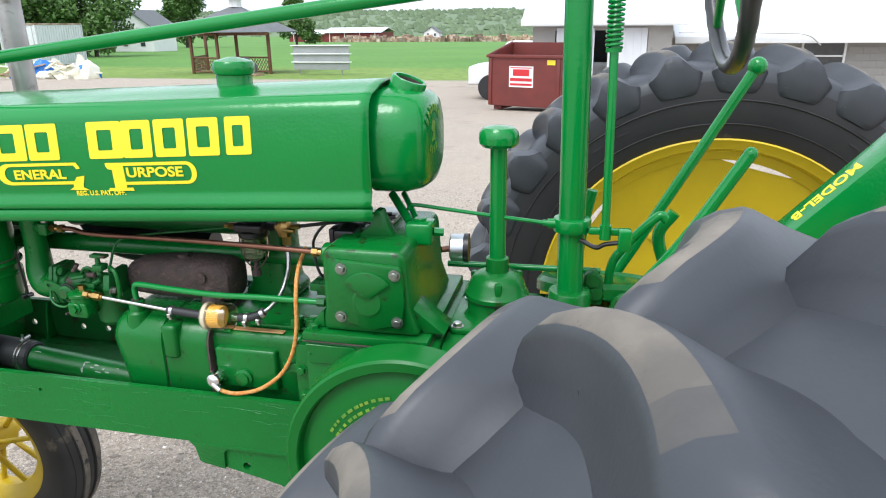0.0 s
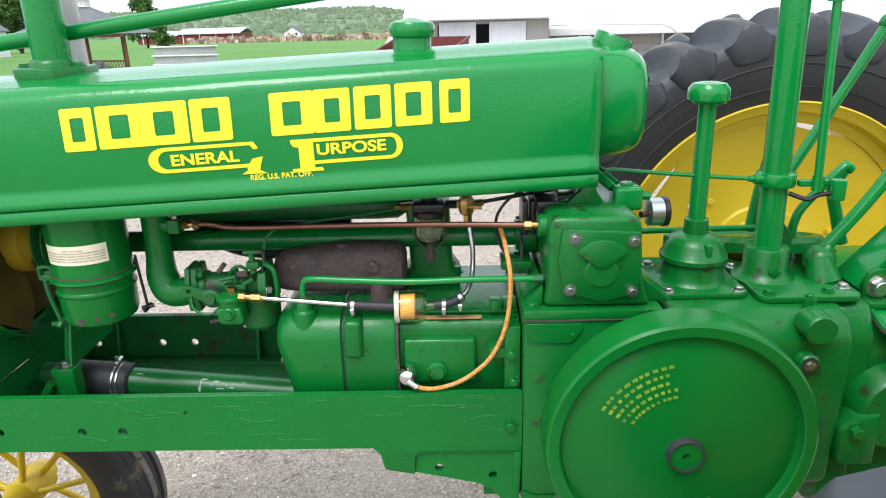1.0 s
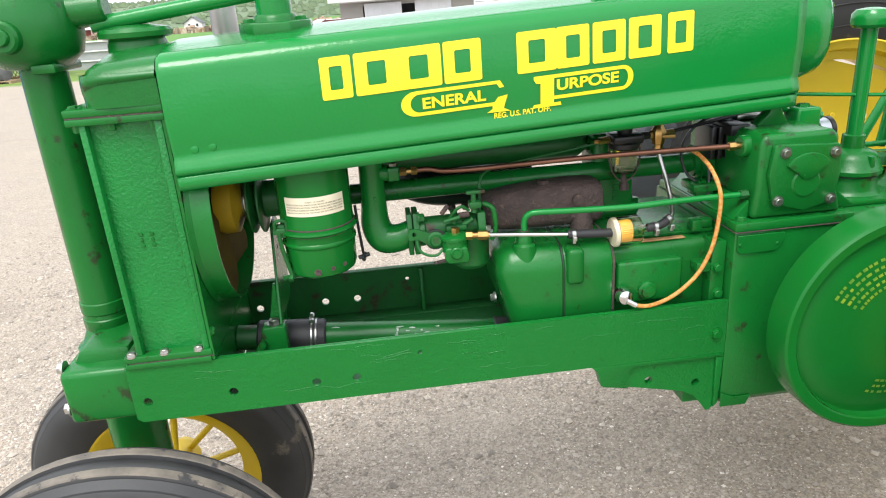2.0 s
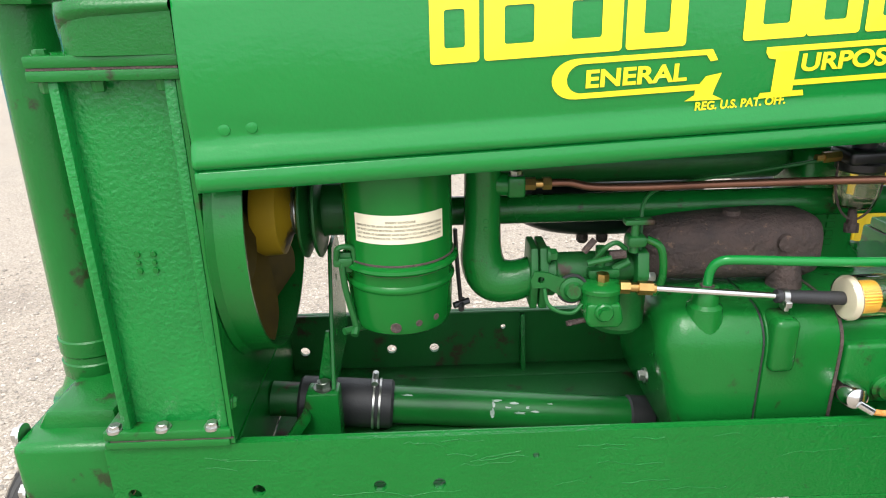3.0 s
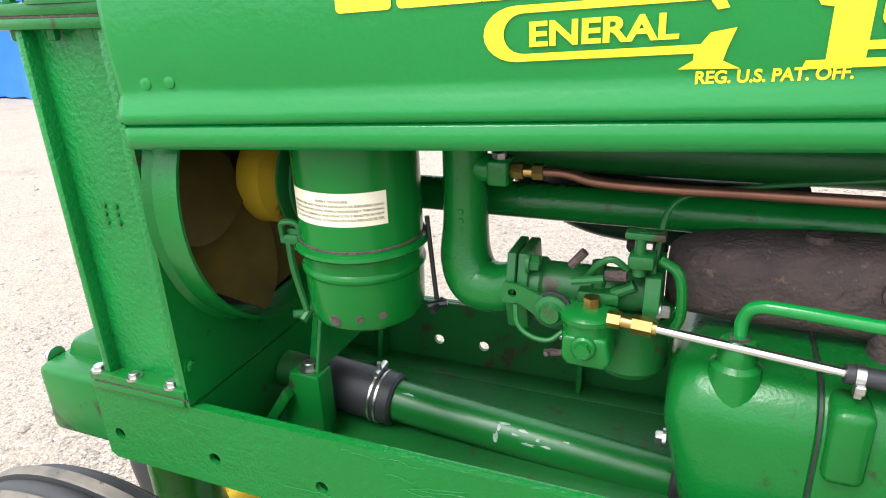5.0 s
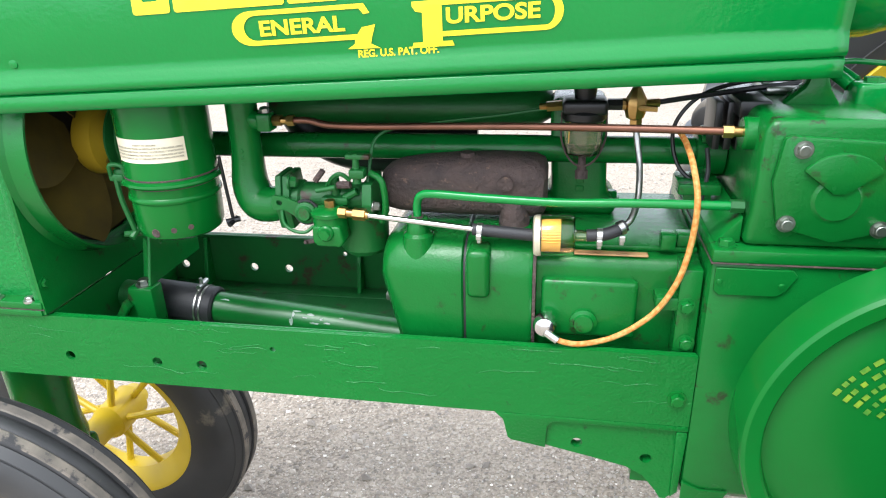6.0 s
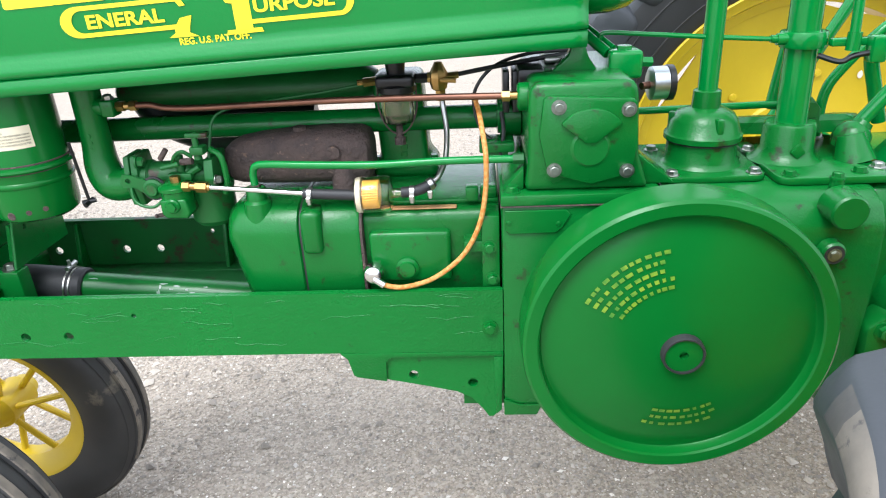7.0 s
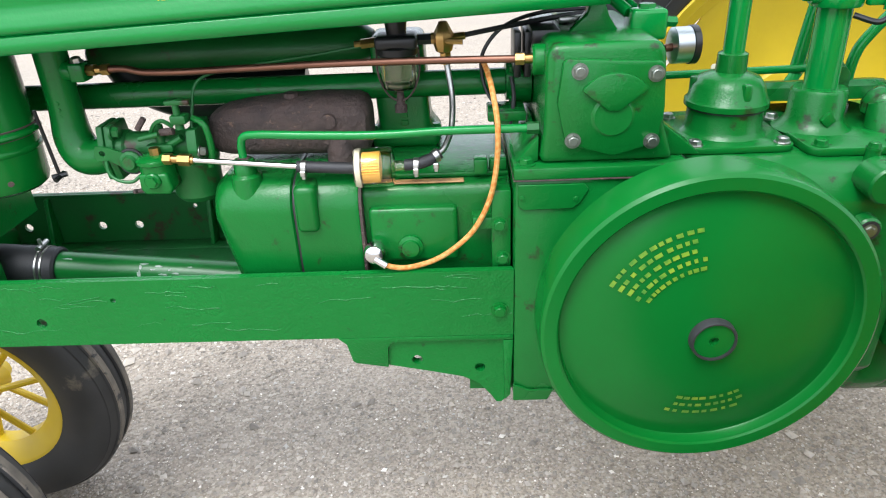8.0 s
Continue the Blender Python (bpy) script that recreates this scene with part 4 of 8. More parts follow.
for j, (body, q0, q1) in enumerate((("EVERY 10 HOURS", 0.36, 0.66), ("REMOVE FILTER AND WASH IN DISTILLATE OR KEROSENE USING", 0.03, 0.97), ("UP AND DOWN MOTION, SWING VIGOROUSLY THROWING", 0.03, 0.97),
                                   ("OUT SURPLUS SUBMERGE AND SOAK 3 TO 5 MINUTES IN NEW", 0.03, 0.97), ("OIL. ALLOW SURPLUS OIL TO DRAIN OFF AND REPLACE FILTER.", 0.03, 0.97))):
    bm = letters(body, 0.0035, 0.0)
    x1 = max(v.co.x for v in bm.verts)
    for v in bm.verts:
        a = a0 + (a1 - a0) * (q0 + (q1 - q0) * v.co.x / x1)
        v.co = Vector((AX0 + 0.0675 * math.sin(a), AY0 - 0.0675 * math.cos(a), 1.1205 - j * 0.0048 + v.co.y))
    part("print_line", bm, ink, ac, "line of tiny dark print")
bm = BM()
for a in (-1.05,):
    px, py = AX0 + 0.0735 * math.sin(a), AY0 - 0.0735 * math.cos(a)
    box(bm, px - 0.008, px + 0.008, py - 0.004, py + 0.004, 1.052, 1.078, 0.002)
    tube(bm, [(px - 0.004, py - 0.005, 1.066), (px - 0.001, py - 0.006, 1.03), (px + 0.008, py - 0.004, 0.982)], 0.0040, 8)
    rod(bm, (px - 0.006, py - 0.012, 0.978), (px + 0.020, py + 0.010, 0.974), 0.0045, seg=10)
    rod(bm, (px + 0.006, py - 0.012, 0.972), (px + 0.010, py + 0.004, 0.984), 0.0050, seg=8)
    box(bm, px - 0.014, px + 0.010, py - 0.008, py + 0.002, 1.060, 1.072, 0.003)
    tube(bm, [(px - 0.010, py - 0.006, 1.070), (px - 0.006, py - 0.010, 1.086), (px + 0.010, py - 0.006, 1.084), (px + 0.012, py - 0.004, 1.066)], 0.0034, 8)
part("clamp_lever", bm, paint_grimy, ac, "green clip lever")
for z, rr in ((1.0535, 0.0668), (1.0668, 0.0682)):
    bm = BM()
    lathe(bm, [(rr - 0.001, 0), (rr + 0.0005, 0.0006), (rr + 0.0005, 0.0020), (rr - 0.001, 0.0026)], (AX0, AY0, z), (0, 0, 1), 48, closed=False)
    part("grime_line", bm, rust, ac, "brown grime along the clamp ring")
bm = BM()
tube(bm, [(-0.935, 0.104, 1.085), (-0.933, 0.106, 1.04), (-0.929, 0.106, 0.986)], 0.0028, 8)
rod(bm, (-0.938, 0.101, 0.980), (-0.918, 0.109, 0.983), 0.0045, seg=8)
rod(bm, (-0.929, 0.092, 0.978), (-0.926, 0.114, 0.983), 0.004, seg=8)
part("wing_screw", bm, blackm, ac, "dark wing screw")
for a, z, r in ((-0.08, 0.988, 0.0070), (0.36, 0.992, 0.0045), (0.74, 0.994, 0.0045)):
    bm = BM()
    o = Vector((AX0 + 0.0644 * math.sin(a), AY0 - 0.0644 * math.cos(a), z))
    lathe(bm, [(r, 0), (r * 0.9, 0.0008), (0, 0.001)], o, (math.sin(a), -math.cos(a), 0), 12)
    part("rust_spot", bm, rust, ac)

# intake elbow
bm = BM()
tube(bm, [(-0.898, 0.126, 1.260), (-0.898, 0.126, 1.150), (-0.899, 0.126, 1.080), (-0.899, 0.124, 1.035), (-0.886, 0.120, 1.010), (-0.860, 0.114, 1.008), (-0.832, 0.110, 1.018)],
     [0.0236, 0.0236, 0.0245, 0.0285, 0.0300, 0.0275, 0.0245], 28, 8)
rod(bm, (-0.898, 0.126, 1.138), (-0.850, 0.118, 1.1365), 0.0155, 0.0145, 20, 0.002)
box(bm, -0.868, -0.846, 0.104, 0.132, 1.123, 1.150, 0.003)
for k in range(3):
    lathe(bm, [(0.0035, 0), (0.0028, 0.0014), (0, 0.0018)], (-0.896, 0.1025, 1.074 + 0.010 * k), (0.05, -1, 0), 8)
el = part("intake_elbow", bm, paint_cast, tractor, "green cast intake elbow", 50)
bolt(el, (-0.857, 0.116, 1.150), (0, -0.2, 1), 0.0075, 0.007, steel)
# carburettor
bm = BM()
prism(bm, [(0.085, 0.979), (0.135, 0.979), (0.146, 1.018), (0.135, 1.062), (0.085, 1.062), (0.074, 1.018)], "x", -0.8405, -0.8310, 0.002)
prism(bm, [(0.085, 0.979), (0.135, 0.979), (0.146, 1.018), (0.135, 1.062), (0.085, 1.062), (0.074, 1.018)], "x", -0.8290, -0.818, 0.002)
rod(bm, (-0.818, 0.11, 1.019), (-0.706, 0.11, 1.026), 0.0265, 0.021, 24)
lathe(bm, [(0.030, 0.0), (0.030, 0.010), (0.027, 0.013), (0.024, 0.013)], (-0.818, 0.11, 1.019), (1, 0, 0), 28)
box(bm, -0.790, -0.730, 0.082, 0.140, 0.992, 1.020, 0.006)
prism(bm, [(0.080, 0.998), (0.140, 0.988), (0.146, 1.023), (0.140, 1.058), (0.080, 1.054), (0.072, 1.023)], "x", -0.706, -0.691, 0.002)
rod(bm, (-0.750, 0.092, 1.03), (-0.750, 0.092, 1.060), 0.007, seg=12)
rod(bm, (-0.735, 0.085, 1.031), (-0.715, 0.085, 1.042), 0.006, seg=10)
box(bm, -0.768, -0.728, 0.075, 0.098, 1.022, 1.034, 0.003)
rod(bm, (-0.772, 0.07, 1.046), (-0.742, 0.07, 1.052), 0.004, seg=8)
carb = part("carburettor", bm, paint_grimy, tractor, "green painted carburettor with grimy linkage")
bm = BM()
prism(bm, [(-0.776, 0.976), (-0.770, 0.968), (-0.734, 0.967), (-0.728, 0.976), (-0.733, 1.000), (-0.775, 1.000)], "y", 0.045, 0.100, 0.004, 3)
lathe(bm, [(0.0255, 0.0), (0.0255, 0.022), (0.0285, 0.024), (0.0285, 0.029), (0.024, 0.033), (0.010, 0.035), (0.0, 0.035)], (-0.754, 0.070, 0.988), (0, 0, 1), 28)
rod(bm, (-0.754, 0.048, 0.990), (-0.754, 0.040, 0.990), 0.0125, 0.0120, 20, 0.002)
rod(bm, (-0.754, 0.042, 0.990), (-0.754, 0.035, 0.990), 0.0080, seg=6)
part("strainer_body", bm, paint_cast, carb, "green fuel strainer body")
bm = BM()
lathe(bm, [(0.010, 0.932), (0.030, 0.936), (0.037, 0.945), (0.038, 0.995), (0.040, 0.998), (0.040, 1.006)], (-0.718, 0.118, 0), (0, 0, 1), 28)
part("float_bowl", bm, paint_grimy, carb)
bm = BM()
rod(bm, (-0.752, 0.068, 1.020), (-0.752, 0.068, 1.033), 0.0080, seg=6)
part("brass_plug", bm, brass, carb, "brass plug")
bm = BM()
rod(bm, (-0.796, 0.064, 0.9665), (-0.772, 0.066, 0.9700), 0.0036, seg=8)
rod(bm, (-0.793, 0.057, 0.9690), (-0.790, 0.072, 0.9655), 0.0024, seg=8)
part("drain_cock", bm, rust, carb)
bm = BM()
prism(bm, [(-0.843, 1.026), (-0.838, 1.038), (-0.822, 1.036), (-0.786, 1.022), (-0.782, 1.004), (-0.798, 1.000), (-0.822, 1.016), (-0.840, 1.016)], "y", 0.066, 0.070, 0.0, 1, None, [(-0.830, 1.027, 0.0045)])
lathe(bm, [(0.0165, 0), (0.0165, 0.006), (0.012, 0.008), (0.009, 0.014), (0, 0.014)], (-0.790, 0.070, 1.013), (0, -1, 0), 20)
tube(bm, [(-0.826, 0.064, 1.016), (-0.822, 0.058, 0.998), (-0.808, 0.055, 0.988), (-0.790, 0.056, 0.986), (-0.778, 0.062, 0.994)], 0.0026, 8)
part("choke_lever", bm, paint_grimy, carb)
for y, z in ((0.088, 1.052), (0.134, 0.988)):
    bolt(carb, (-0.818, y, z), (1, 0, 0), 0.0085, 0.010, paint_grimy)
bolt(carb, (-0.691, 0.082, 1.020), (1, 0, 0), 0.0065, 0.009, steel_dull)

bm = BM()
lathe(bm, [(0.0200, 0.0), (0.0200, 0.003), (0.0168, 0.003), (0.0168, 0.0)], (-0.790, 0.0705, 1.013), (0, -1, 0), 24)
part("grimy_ring", bm, hose, carb, "black grimy ring round the pivot")
bm = BM()
tube(bm, [(-0.760, 0.082, 1.046), (-0.748, 0.076, 1.064), (-0.735, 0.076, 1.070), (-0.722, 0.080, 1.060)], 0.0032, 8)
rod(bm, (-0.712, 0.080, 1.056), (-0.712, 0.080, 1.100), 0.0065, 0.0045, 12)
box(bm, -0.726, -0.690, 0.074, 0.090, 1.092, 1.099, 0.002)
box(bm, -0.722, -0.698, 0.070, 0.094, 1.064, 1.078, 0.004)
part("throttle_linkage", bm, paint_grimy, carb, "grimy green throttle linkage")
bm = BM()
rod(bm, (-0.742, 0.080, 1.052), (-0.722, 0.078, 1.054), 0.0055, seg=10)
rod(bm, (-0.775, 0.079, 1.058), (-0.762, 0.079, 1.074), 0.0045, seg=8)
part("idle_screw", bm, rust, carb, "oily brown idle screw")
bm = BM()
tube(bm, [(-0.694, 0.088, 1.070), (-0.676, 0.082, 1.058), (-0.672, 0.080, 1.020), (-0.680, 0.084, 0.996)], 0.0050, 10)
part("manifold_clip", bm, paint_cast, carb)

# fuel line, hoses and filter
bm = BM()
rod(bm, (-0.734, 0.054, 1.0200), (-0.722, 0.053, 1.0198), 0.0085, seg=6)
rod(bm, (-0.724, 0.053, 1.0197), (-0.690, 0.051, 1.0175), 0.0062, seg=12)
rod(bm, (-0.712, 0.052, 1.0190), (-0.694, 0.051, 1.0180), 0.0090, seg=6)
part("brass_nut", bm, brass, tractor, "brass fuel line nuts")
bm = BM()
rod(bm, (-0.692, 0.051, 1.0178), (-0.535, 0.046, 1.004), 0.0043, seg=14)
fl = part("fuel_tube", bm, chrome, tractor, "bright metal fuel tube")
bm = BM()
rod(bm, (-0.540, 0.046, 1.0042), (-0.448, 0.045, 0.9985), 0.0085, seg=16)
part("fuel_hose", bm, hose, tractor, "black fuel hose")
for x, zc in ((-0.534, 1.0038), (-0.372, 1.002), (-0.343, 1.0090)):
    bm = BM()
    lathe(bm, [(0.0086, 0), (0.0100, 0.0005), (0.0100, 0.0075), (0.0086, 0.008)], (x, 0.0455 if x < -0.35 else 0.0525, zc), (1, 0, -0.05) if x < -0.35 else (0.85, 0.35, 0.4), 20)
    box(bm, x, x + 0.008, 0.030, 0.036, zc - 0.010, zc - 0.002, 0.001, 1)
    box(bm, x + 0.001, x + 0.007, 0.034, 0.048, zc - 0.016, zc - 0.009, 0.001, 1)
    part("hose_clip", bm, steel, tractor, "small steel hose clip")
FCX, FCZ = -0.426, 1.0000
bm = BM()
lathe(bm, [(0.004, -0.030), (0.027, -0.0295), (0.0285, -0.026), (0.0285, 0.020), (0.026, 0.025), (0.008, 0.028), (0.0065, 0.046), (0.0050, 0.046), (0.0062, 0.0265), (0.0245, 0.0235), (0.0268, 0.019), (0.0268, -0.0190), (0.004, -0.0192)], (FCX, 0.045, FCZ), (1, 0, 0.03), 32)
ff = part("fuel_filter", bm, filter_clear, tractor, "clear fuel filter with amber element")
ff.visible_shadow = False
bm = BM()
loft(bm, [[(x, 0.045 + (0.0222 if k % 2 else 0.0196) * f * math.cos(2 * math.pi * k / 72), FCZ + 0.03 * (x - FCX) + (0.0222 if k % 2 else 0.0196) * f * math.sin(2 * math.pi * k / 72)) for k in range(72)] for x, f in ((FCX - 0.018, 0.97), (FCX - 0.017, 1.0), (FCX + 0.006, 1.0), (FCX + 0.007, 0.97))])
part("filter_element", bm, filter_paper, ff, "amber paper element")
bm = BM()
lathe(bm, [(0.0, -0.0275), (0.0255, -0.0275), (0.0265, -0.026), (0.0265, -0.020), (0.0, -0.0195)], (FCX, 0.045, FCZ), (1, 0, 0.03), 32)
part("filter_rim", bm, white_plastic, ff)
bm = BM()
tube(bm, [(-0.385, 0.045, 1.0015), (-0.365, 0.046, 1.0025), (-0.348, 0.050, 1.007), (-0.334, 0.056, 1.014)], 0.0085, 14)
part("fuel_hose", bm, hose, tractor, "black fuel hose")
bm = BM()
tube(bm, [(-0.338, 0.054, 1.012), (-0.326, 0.066, 1.020), (-0.316, 0.098, 1.040), (-0.314, 0.130, 1.075), (-0.319, 0.148, 1.110), (-0.322, 0.152, 1.132)], 0.0046, 12)
part("fuel_pipe", bm, steel, tractor, "steel fuel pipe")
# sediment bowl and shut-off
bm = BM()
box(bm, -0.424, -0.362, 0.125, 0.178, 1.146, 1.166, 0.006, 3)
rod(bm, (-0.393, 0.152, 1.135), (-0.393, 0.152, 1.150), 0.031, seg=28, bevel=0.003)
rod(bm, (-0.393, 0.152, 1.160), (-0.393, 0.152, 1.215), 0.014, 0.020, 20)
rod(bm, (-0.362, 0.152, 1.157), (-0.342, 0.152, 1.157), 0.0085, seg=6)
sb = part("sediment_bowl", bm, blackm, tractor, "fuel sediment bowl with dark cap")
bm = BM()
lathe(bm, [(0.0250, 1.136), (0.0265, 1.136), (0.0268, 1.100), (0.0245, 1.088), (0.015, 1.083), (0.0, 1.082), (0.0, 1.0838), (0.0145, 1.0848), (0.0230, 1.0892), (0.0252, 1.101), (0.0250, 1.136)], (-0.393, 0.152, 0), (0, 0, 1), 32, closed=False)
part("glass_bowl", bm, bowl_glass, sb, "cloudy glass bowl").visible_shadow = False
bm = BM()
tube(bm, [(-0.424, 0.152, 1.146), (-0.424, 0.148, 1.11), (-0.412, 0.146, 1.080), (-0.393, 0.146, 1.068), (-0.374, 0.146, 1.080), (-0.362, 0.148, 1.11), (-0.362, 0.152, 1.146)], 0.0016, 6)
rod(bm, (-0.393, 0.148, 1.060), (-0.393, 0.152, 1.082), 0.007, 0.005, 12)
rod(bm, (-0.393, 0.146, 1.050), (-0.393, 0.148, 1.062), 0.0095, seg=10)
part("bail_wire", bm, rust, sb)
bm = BM()
rod(bm, (-0.446, 0.152, 1.1535), (-0.424, 0.152, 1.1555), 0.0075, seg=6)
rod(bm, (-0.456, 0.152, 1.153), (-0.444, 0.152, 1.1535), 0.005, seg=8)
part("drain_fitting", bm, brass, sb, "brass fitting")
bm = BM()
rod(bm, (-0.342, 0.152, 1.157), (-0.310, 0.152, 1.158), 0.0085, seg=8)
lathe(bm, [(0.004, -0.022), (0.012, -0.018), (0.0155, -0.006), (0.0155, 0.006), (0.010, 0.016), (0.006, 0.024), (0, 0.025)], (-0.324, 0.150, 1.157), (0, 0, 1), 8)
rod(bm, (-0.324, 0.140, 1.155), (-0.296, 0.136, 1.154), 0.0045, seg=8)
rod(bm, (-0.310, 0.152, 1.1585), (-0.292, 0.152, 1.160), 0.0062, seg=6)
rod(bm, (-0.322, 0.152, 1.120), (-0.322, 0.152, 1.140), 0.009, seg=6)
part("shutoff_valve", bm, brass, tractor, "brass shut-off valve")
bm = BM()
tube(bm, [(-0.295, 0.152, 1.160), (-0.23, 0.154, 1.170), (-0.16, 0.165, 1.178), (-0.10, 0.18, 1.182)], 0.0038, 8)
tube(bm, [(-0.11, 0.19, 1.185), (-0.18, 0.175, 1.184), (-0.235, 0.165, 1.168), (-0.265, 0.16, 1.135), (-0.268, 0.16, 1.10), (-0.255, 0.15, 1.065), (-0.225, 0.13, 1.045)], 0.0030, 8)
part("black_wire", bm, blackm, tractor, "black wires under the hood")
bm = BM()
tube(bm, [(-0.225, 0.14, 1.10), (-0.222, 0.13, 1.07), (-0.228, 0.12, 1.03)], 0.0032, 8)
part("short_cord", bm, hose, tractor, "short black wire")
bm = BM()
box(bm, -0.262, -0.205, 0.11, 0.17, 1.040, 1.056, 0.003)
box(bm, -0.252, -0.215, 0.12, 0.16, 1.028, 1.040, 0.002)
part("wire_clip", bm, paint_cast, tractor)

# governor housing
bm = BM()
prism(bm, [(-0.196, 1.0085), (-0.190, 1.060), (-0.190, 1.152), (-0.184, 1.168), (-0.045, 1.168), (-0.036, 1.155), (-0.030, 1.060), (-0.012, 1.0085)], "y", 0.010, 0.290, 0.010, 3)
prism(bm, [(-0.228, 1.0085), (-0.196, 1.045), (-0.196, 1.0085)], "y", 0.02, 0.29, 0.003)
prism(bm, [(-0.012, 1.0085), (-0.034, 1.060), (0.030, 1.0085)], "y", 0.030, 0.10, 0.003)
rod(bm, (-0.204, 0.060, 1.140), (-0.180, 0.060, 1.140), 0.021, seg=24, bevel=0.003)
prism(bm, [(-0.150, 1.166), (-0.080, 1.166), (-0.094, 1.186), (-0.104, 1.215), (-0.118, 1.215), (-0.124, 1.190)], "y", 0.10, 0.13, 0.004)
gov = part("governor_housing", bm, paint_cast, tractor, "green cast governor housing")
bm = BM()
prism(bm, [(-0.176, 1.095), (-0.170, 1.148), (-0.163, 1.152), (-0.045, 1.145), (-0.040, 1.138), (-0.036, 1.085), (-0.041, 1.042), (-0.060, 1.032), (-0.100, 1.021), (-0.140, 1.033), (-0.164, 1.042)], "y", -0.002, 0.010, 0.003, 2)
rod(bm, (-0.103, -0.001, 1.076), (-0.103, -0.0048, 1.076), 0.029, 0.026, 32, 0.002)
secs = []
arc = [(-0.103 + 0.052 * math.cos(radians(a)), 1.084 + 0.050 * math.sin(radians(a))) for a in range(34, 147, 8)]
prism(bm, arc + [(-0.110, 1.084), (-0.096, 1.084)], "y", -0.0088, -0.001, 0.003, 2)
cov = part("governor_cover", bm, paint_cast, gov, "five-sided cover plate with four bolts")
for x, z in ((-0.149, 1.136), (-0.052, 1.130), (-0.154, 1.045), (-0.050, 1.041)):
    bolt(gov, (x, -0.002, z), (0, -1, 0), 0.0080, 0.0065, steel_dull)
bm = BM()
box(bm, -0.232, 0.005, -0.004, 0.34, 0.9905, 1.008, 0.003)
part("housing_flange", bm, paint_cast, tractor)
bm = BM()
box(bm, -0.2325, 0.0055, -0.0052, 0.3405, 0.9894, 0.9910, 0.0003, 1)
part("flange_gasket", bm, rust, tractor, "thin brown gasket under the housing")
bolt(gov, (-0.214, 0.014, 1.008), (0, 0, 1), 0.010, 0.008, paint_cast)
bm = BM()
box(bm, -0.155, -0.100, 0.16, 0.26, 1.169, 1.180, 0.004)
part("pale_pad", bm, steel, gov, "pale worn pad on the housing")
bm = BM()
box(bm, -0.20, -0.16, 0.10, 0.20, 1.150, 1.172, 0.004)
for k in range(3):
    box(bm, -0.222 + 0.015 * k, -0.212 + 0.015 * k, 0.13, 0.20, 1.10, 1.165, 0.002)
part("magneto_cap", bm, blackm, tractor)
# oil valve block and gauge
bm = BM()
box(bm, -0.062, -0.012, 0.105, 0.155, 1.150, 1.192, 0.006, 3)
rod(bm, (-0.037, 0.13, 1.190), (-0.037, 0.13, 1.197), 0.012, seg=6)
rod(bm, (-0.012, 0.13, 1.172), (0.006, 0.135, 1.170), 0.008, seg=6)
rod(bm, (-0.06, 0.14, 1.185), (-0.108, 0.19, 1.225), 0.0085, seg=14)
rod(bm, (-0.05, 0.15, 1.190), (-0.09, 0.21, 1.222), 0.006, seg=12)
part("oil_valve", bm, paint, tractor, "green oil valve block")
bm = BM()
rod(bm, (-0.002, 0.150, 1.130), (0.016, 0.160, 1.130), 0.006, seg=12)
part("gauge_stem", bm, copper, tractor)
bm = BM()
lathe(bm, [(0.0, 0), (0.020, 0.0), (0.0265, 0.003), (0.0265, 0.030), (0.024, 0.032)], (0.012, 0.164, 1.131), (1, 0.08, 0), 32)
gg = part("oil_gauge", bm, alloy, tractor, "round pale metal oil pressure gauge")
bm = BM()
lathe(bm, [(0.0268, 0.027), (0.0282, 0.028), (0.0282, 0.037), (0.020, 0.038), (0.0, 0.036)], (0.012, 0.164, 1.131), (1, 0.08, 0), 32)
part("gauge_bezel", bm, blackm, gg, "black gauge bezel")

# crankcase
bm = BM()
prism(bm, [(0.0, 0.625), (0.012, 0.607), (0.348, 0.607), (0.36, 0.625), (0.36, 0.9895), (0.0, 0.9895)], "x", -0.2305, 0.02, 0.006, 2)
box(bm, -0.300, -0.2306, 0.0225, 0.33, 0.612, 0.7345)
prism(bm, [(-0.006, 0.66), (0.014, 0.635), (0.31, 0.635), (0.33, 0.66), (0.33, 0.965), (0.31, 0.9895), (0.045, 0.9895), (0.010, 0.976), (-0.010, 0.945), (-0.014, 0.88)], "x", 0.0205, 0.330, 0.008, 2)
case = part("crankcase", bm, paint_cast, tractor, "green cast crankcase behind the flywheel")
bm = BM()
prism(bm, [(-0.226, 0.984), (-0.135, 0.984), (-0.128, 0.976), (-0.140, 0.955), (-0.150, 0.947), (-0.219, 0.946), (-0.226, 0.953)], "y", -0.0045, -0.0005, 0.001, 1)
pl = part("name_plate", bm, paint_cast, case, "small painted-over plate")
for x, z in ((-0.220, 0.965), (-0.146, 0.962)):
    bm = BM()
    lathe(bm, [(0.004, 0), (0.003, 0.002), (0, 0.0025)], (x, -0.0045, z), (0, -1, 0), 10)
    part("plate_rivet", bm, paint_cast, case)
bm = BM()
prism(bm, [(-0.2305, 0.6065), (-0.175, 0.6065), (-0.165, 0.628), (-0.205, 0.628), (-0.2305, 0.640)], "y", -0.004, -0.0005, 0.001, 1)
part("case_foot", bm, paint_cast, case)
bm = BM()
rod(bm, (0.259, 0.010, 0.978), (0.259, -0.036, 0.977), 0.0275, 0.0265, 28, 0.003)
rod(bm, (0.260, 0.020, 0.990), (0.260, 0.020, 1.012), 0.010, 0.010, 12)
rod(bm, (0.251, -0.010, 0.911), (0.251, -0.030, 0.911), 0.020, 0.018, 24, 0.003)
part("case_plug", bm, paint_cast, case, "round green plug on the crankcase")
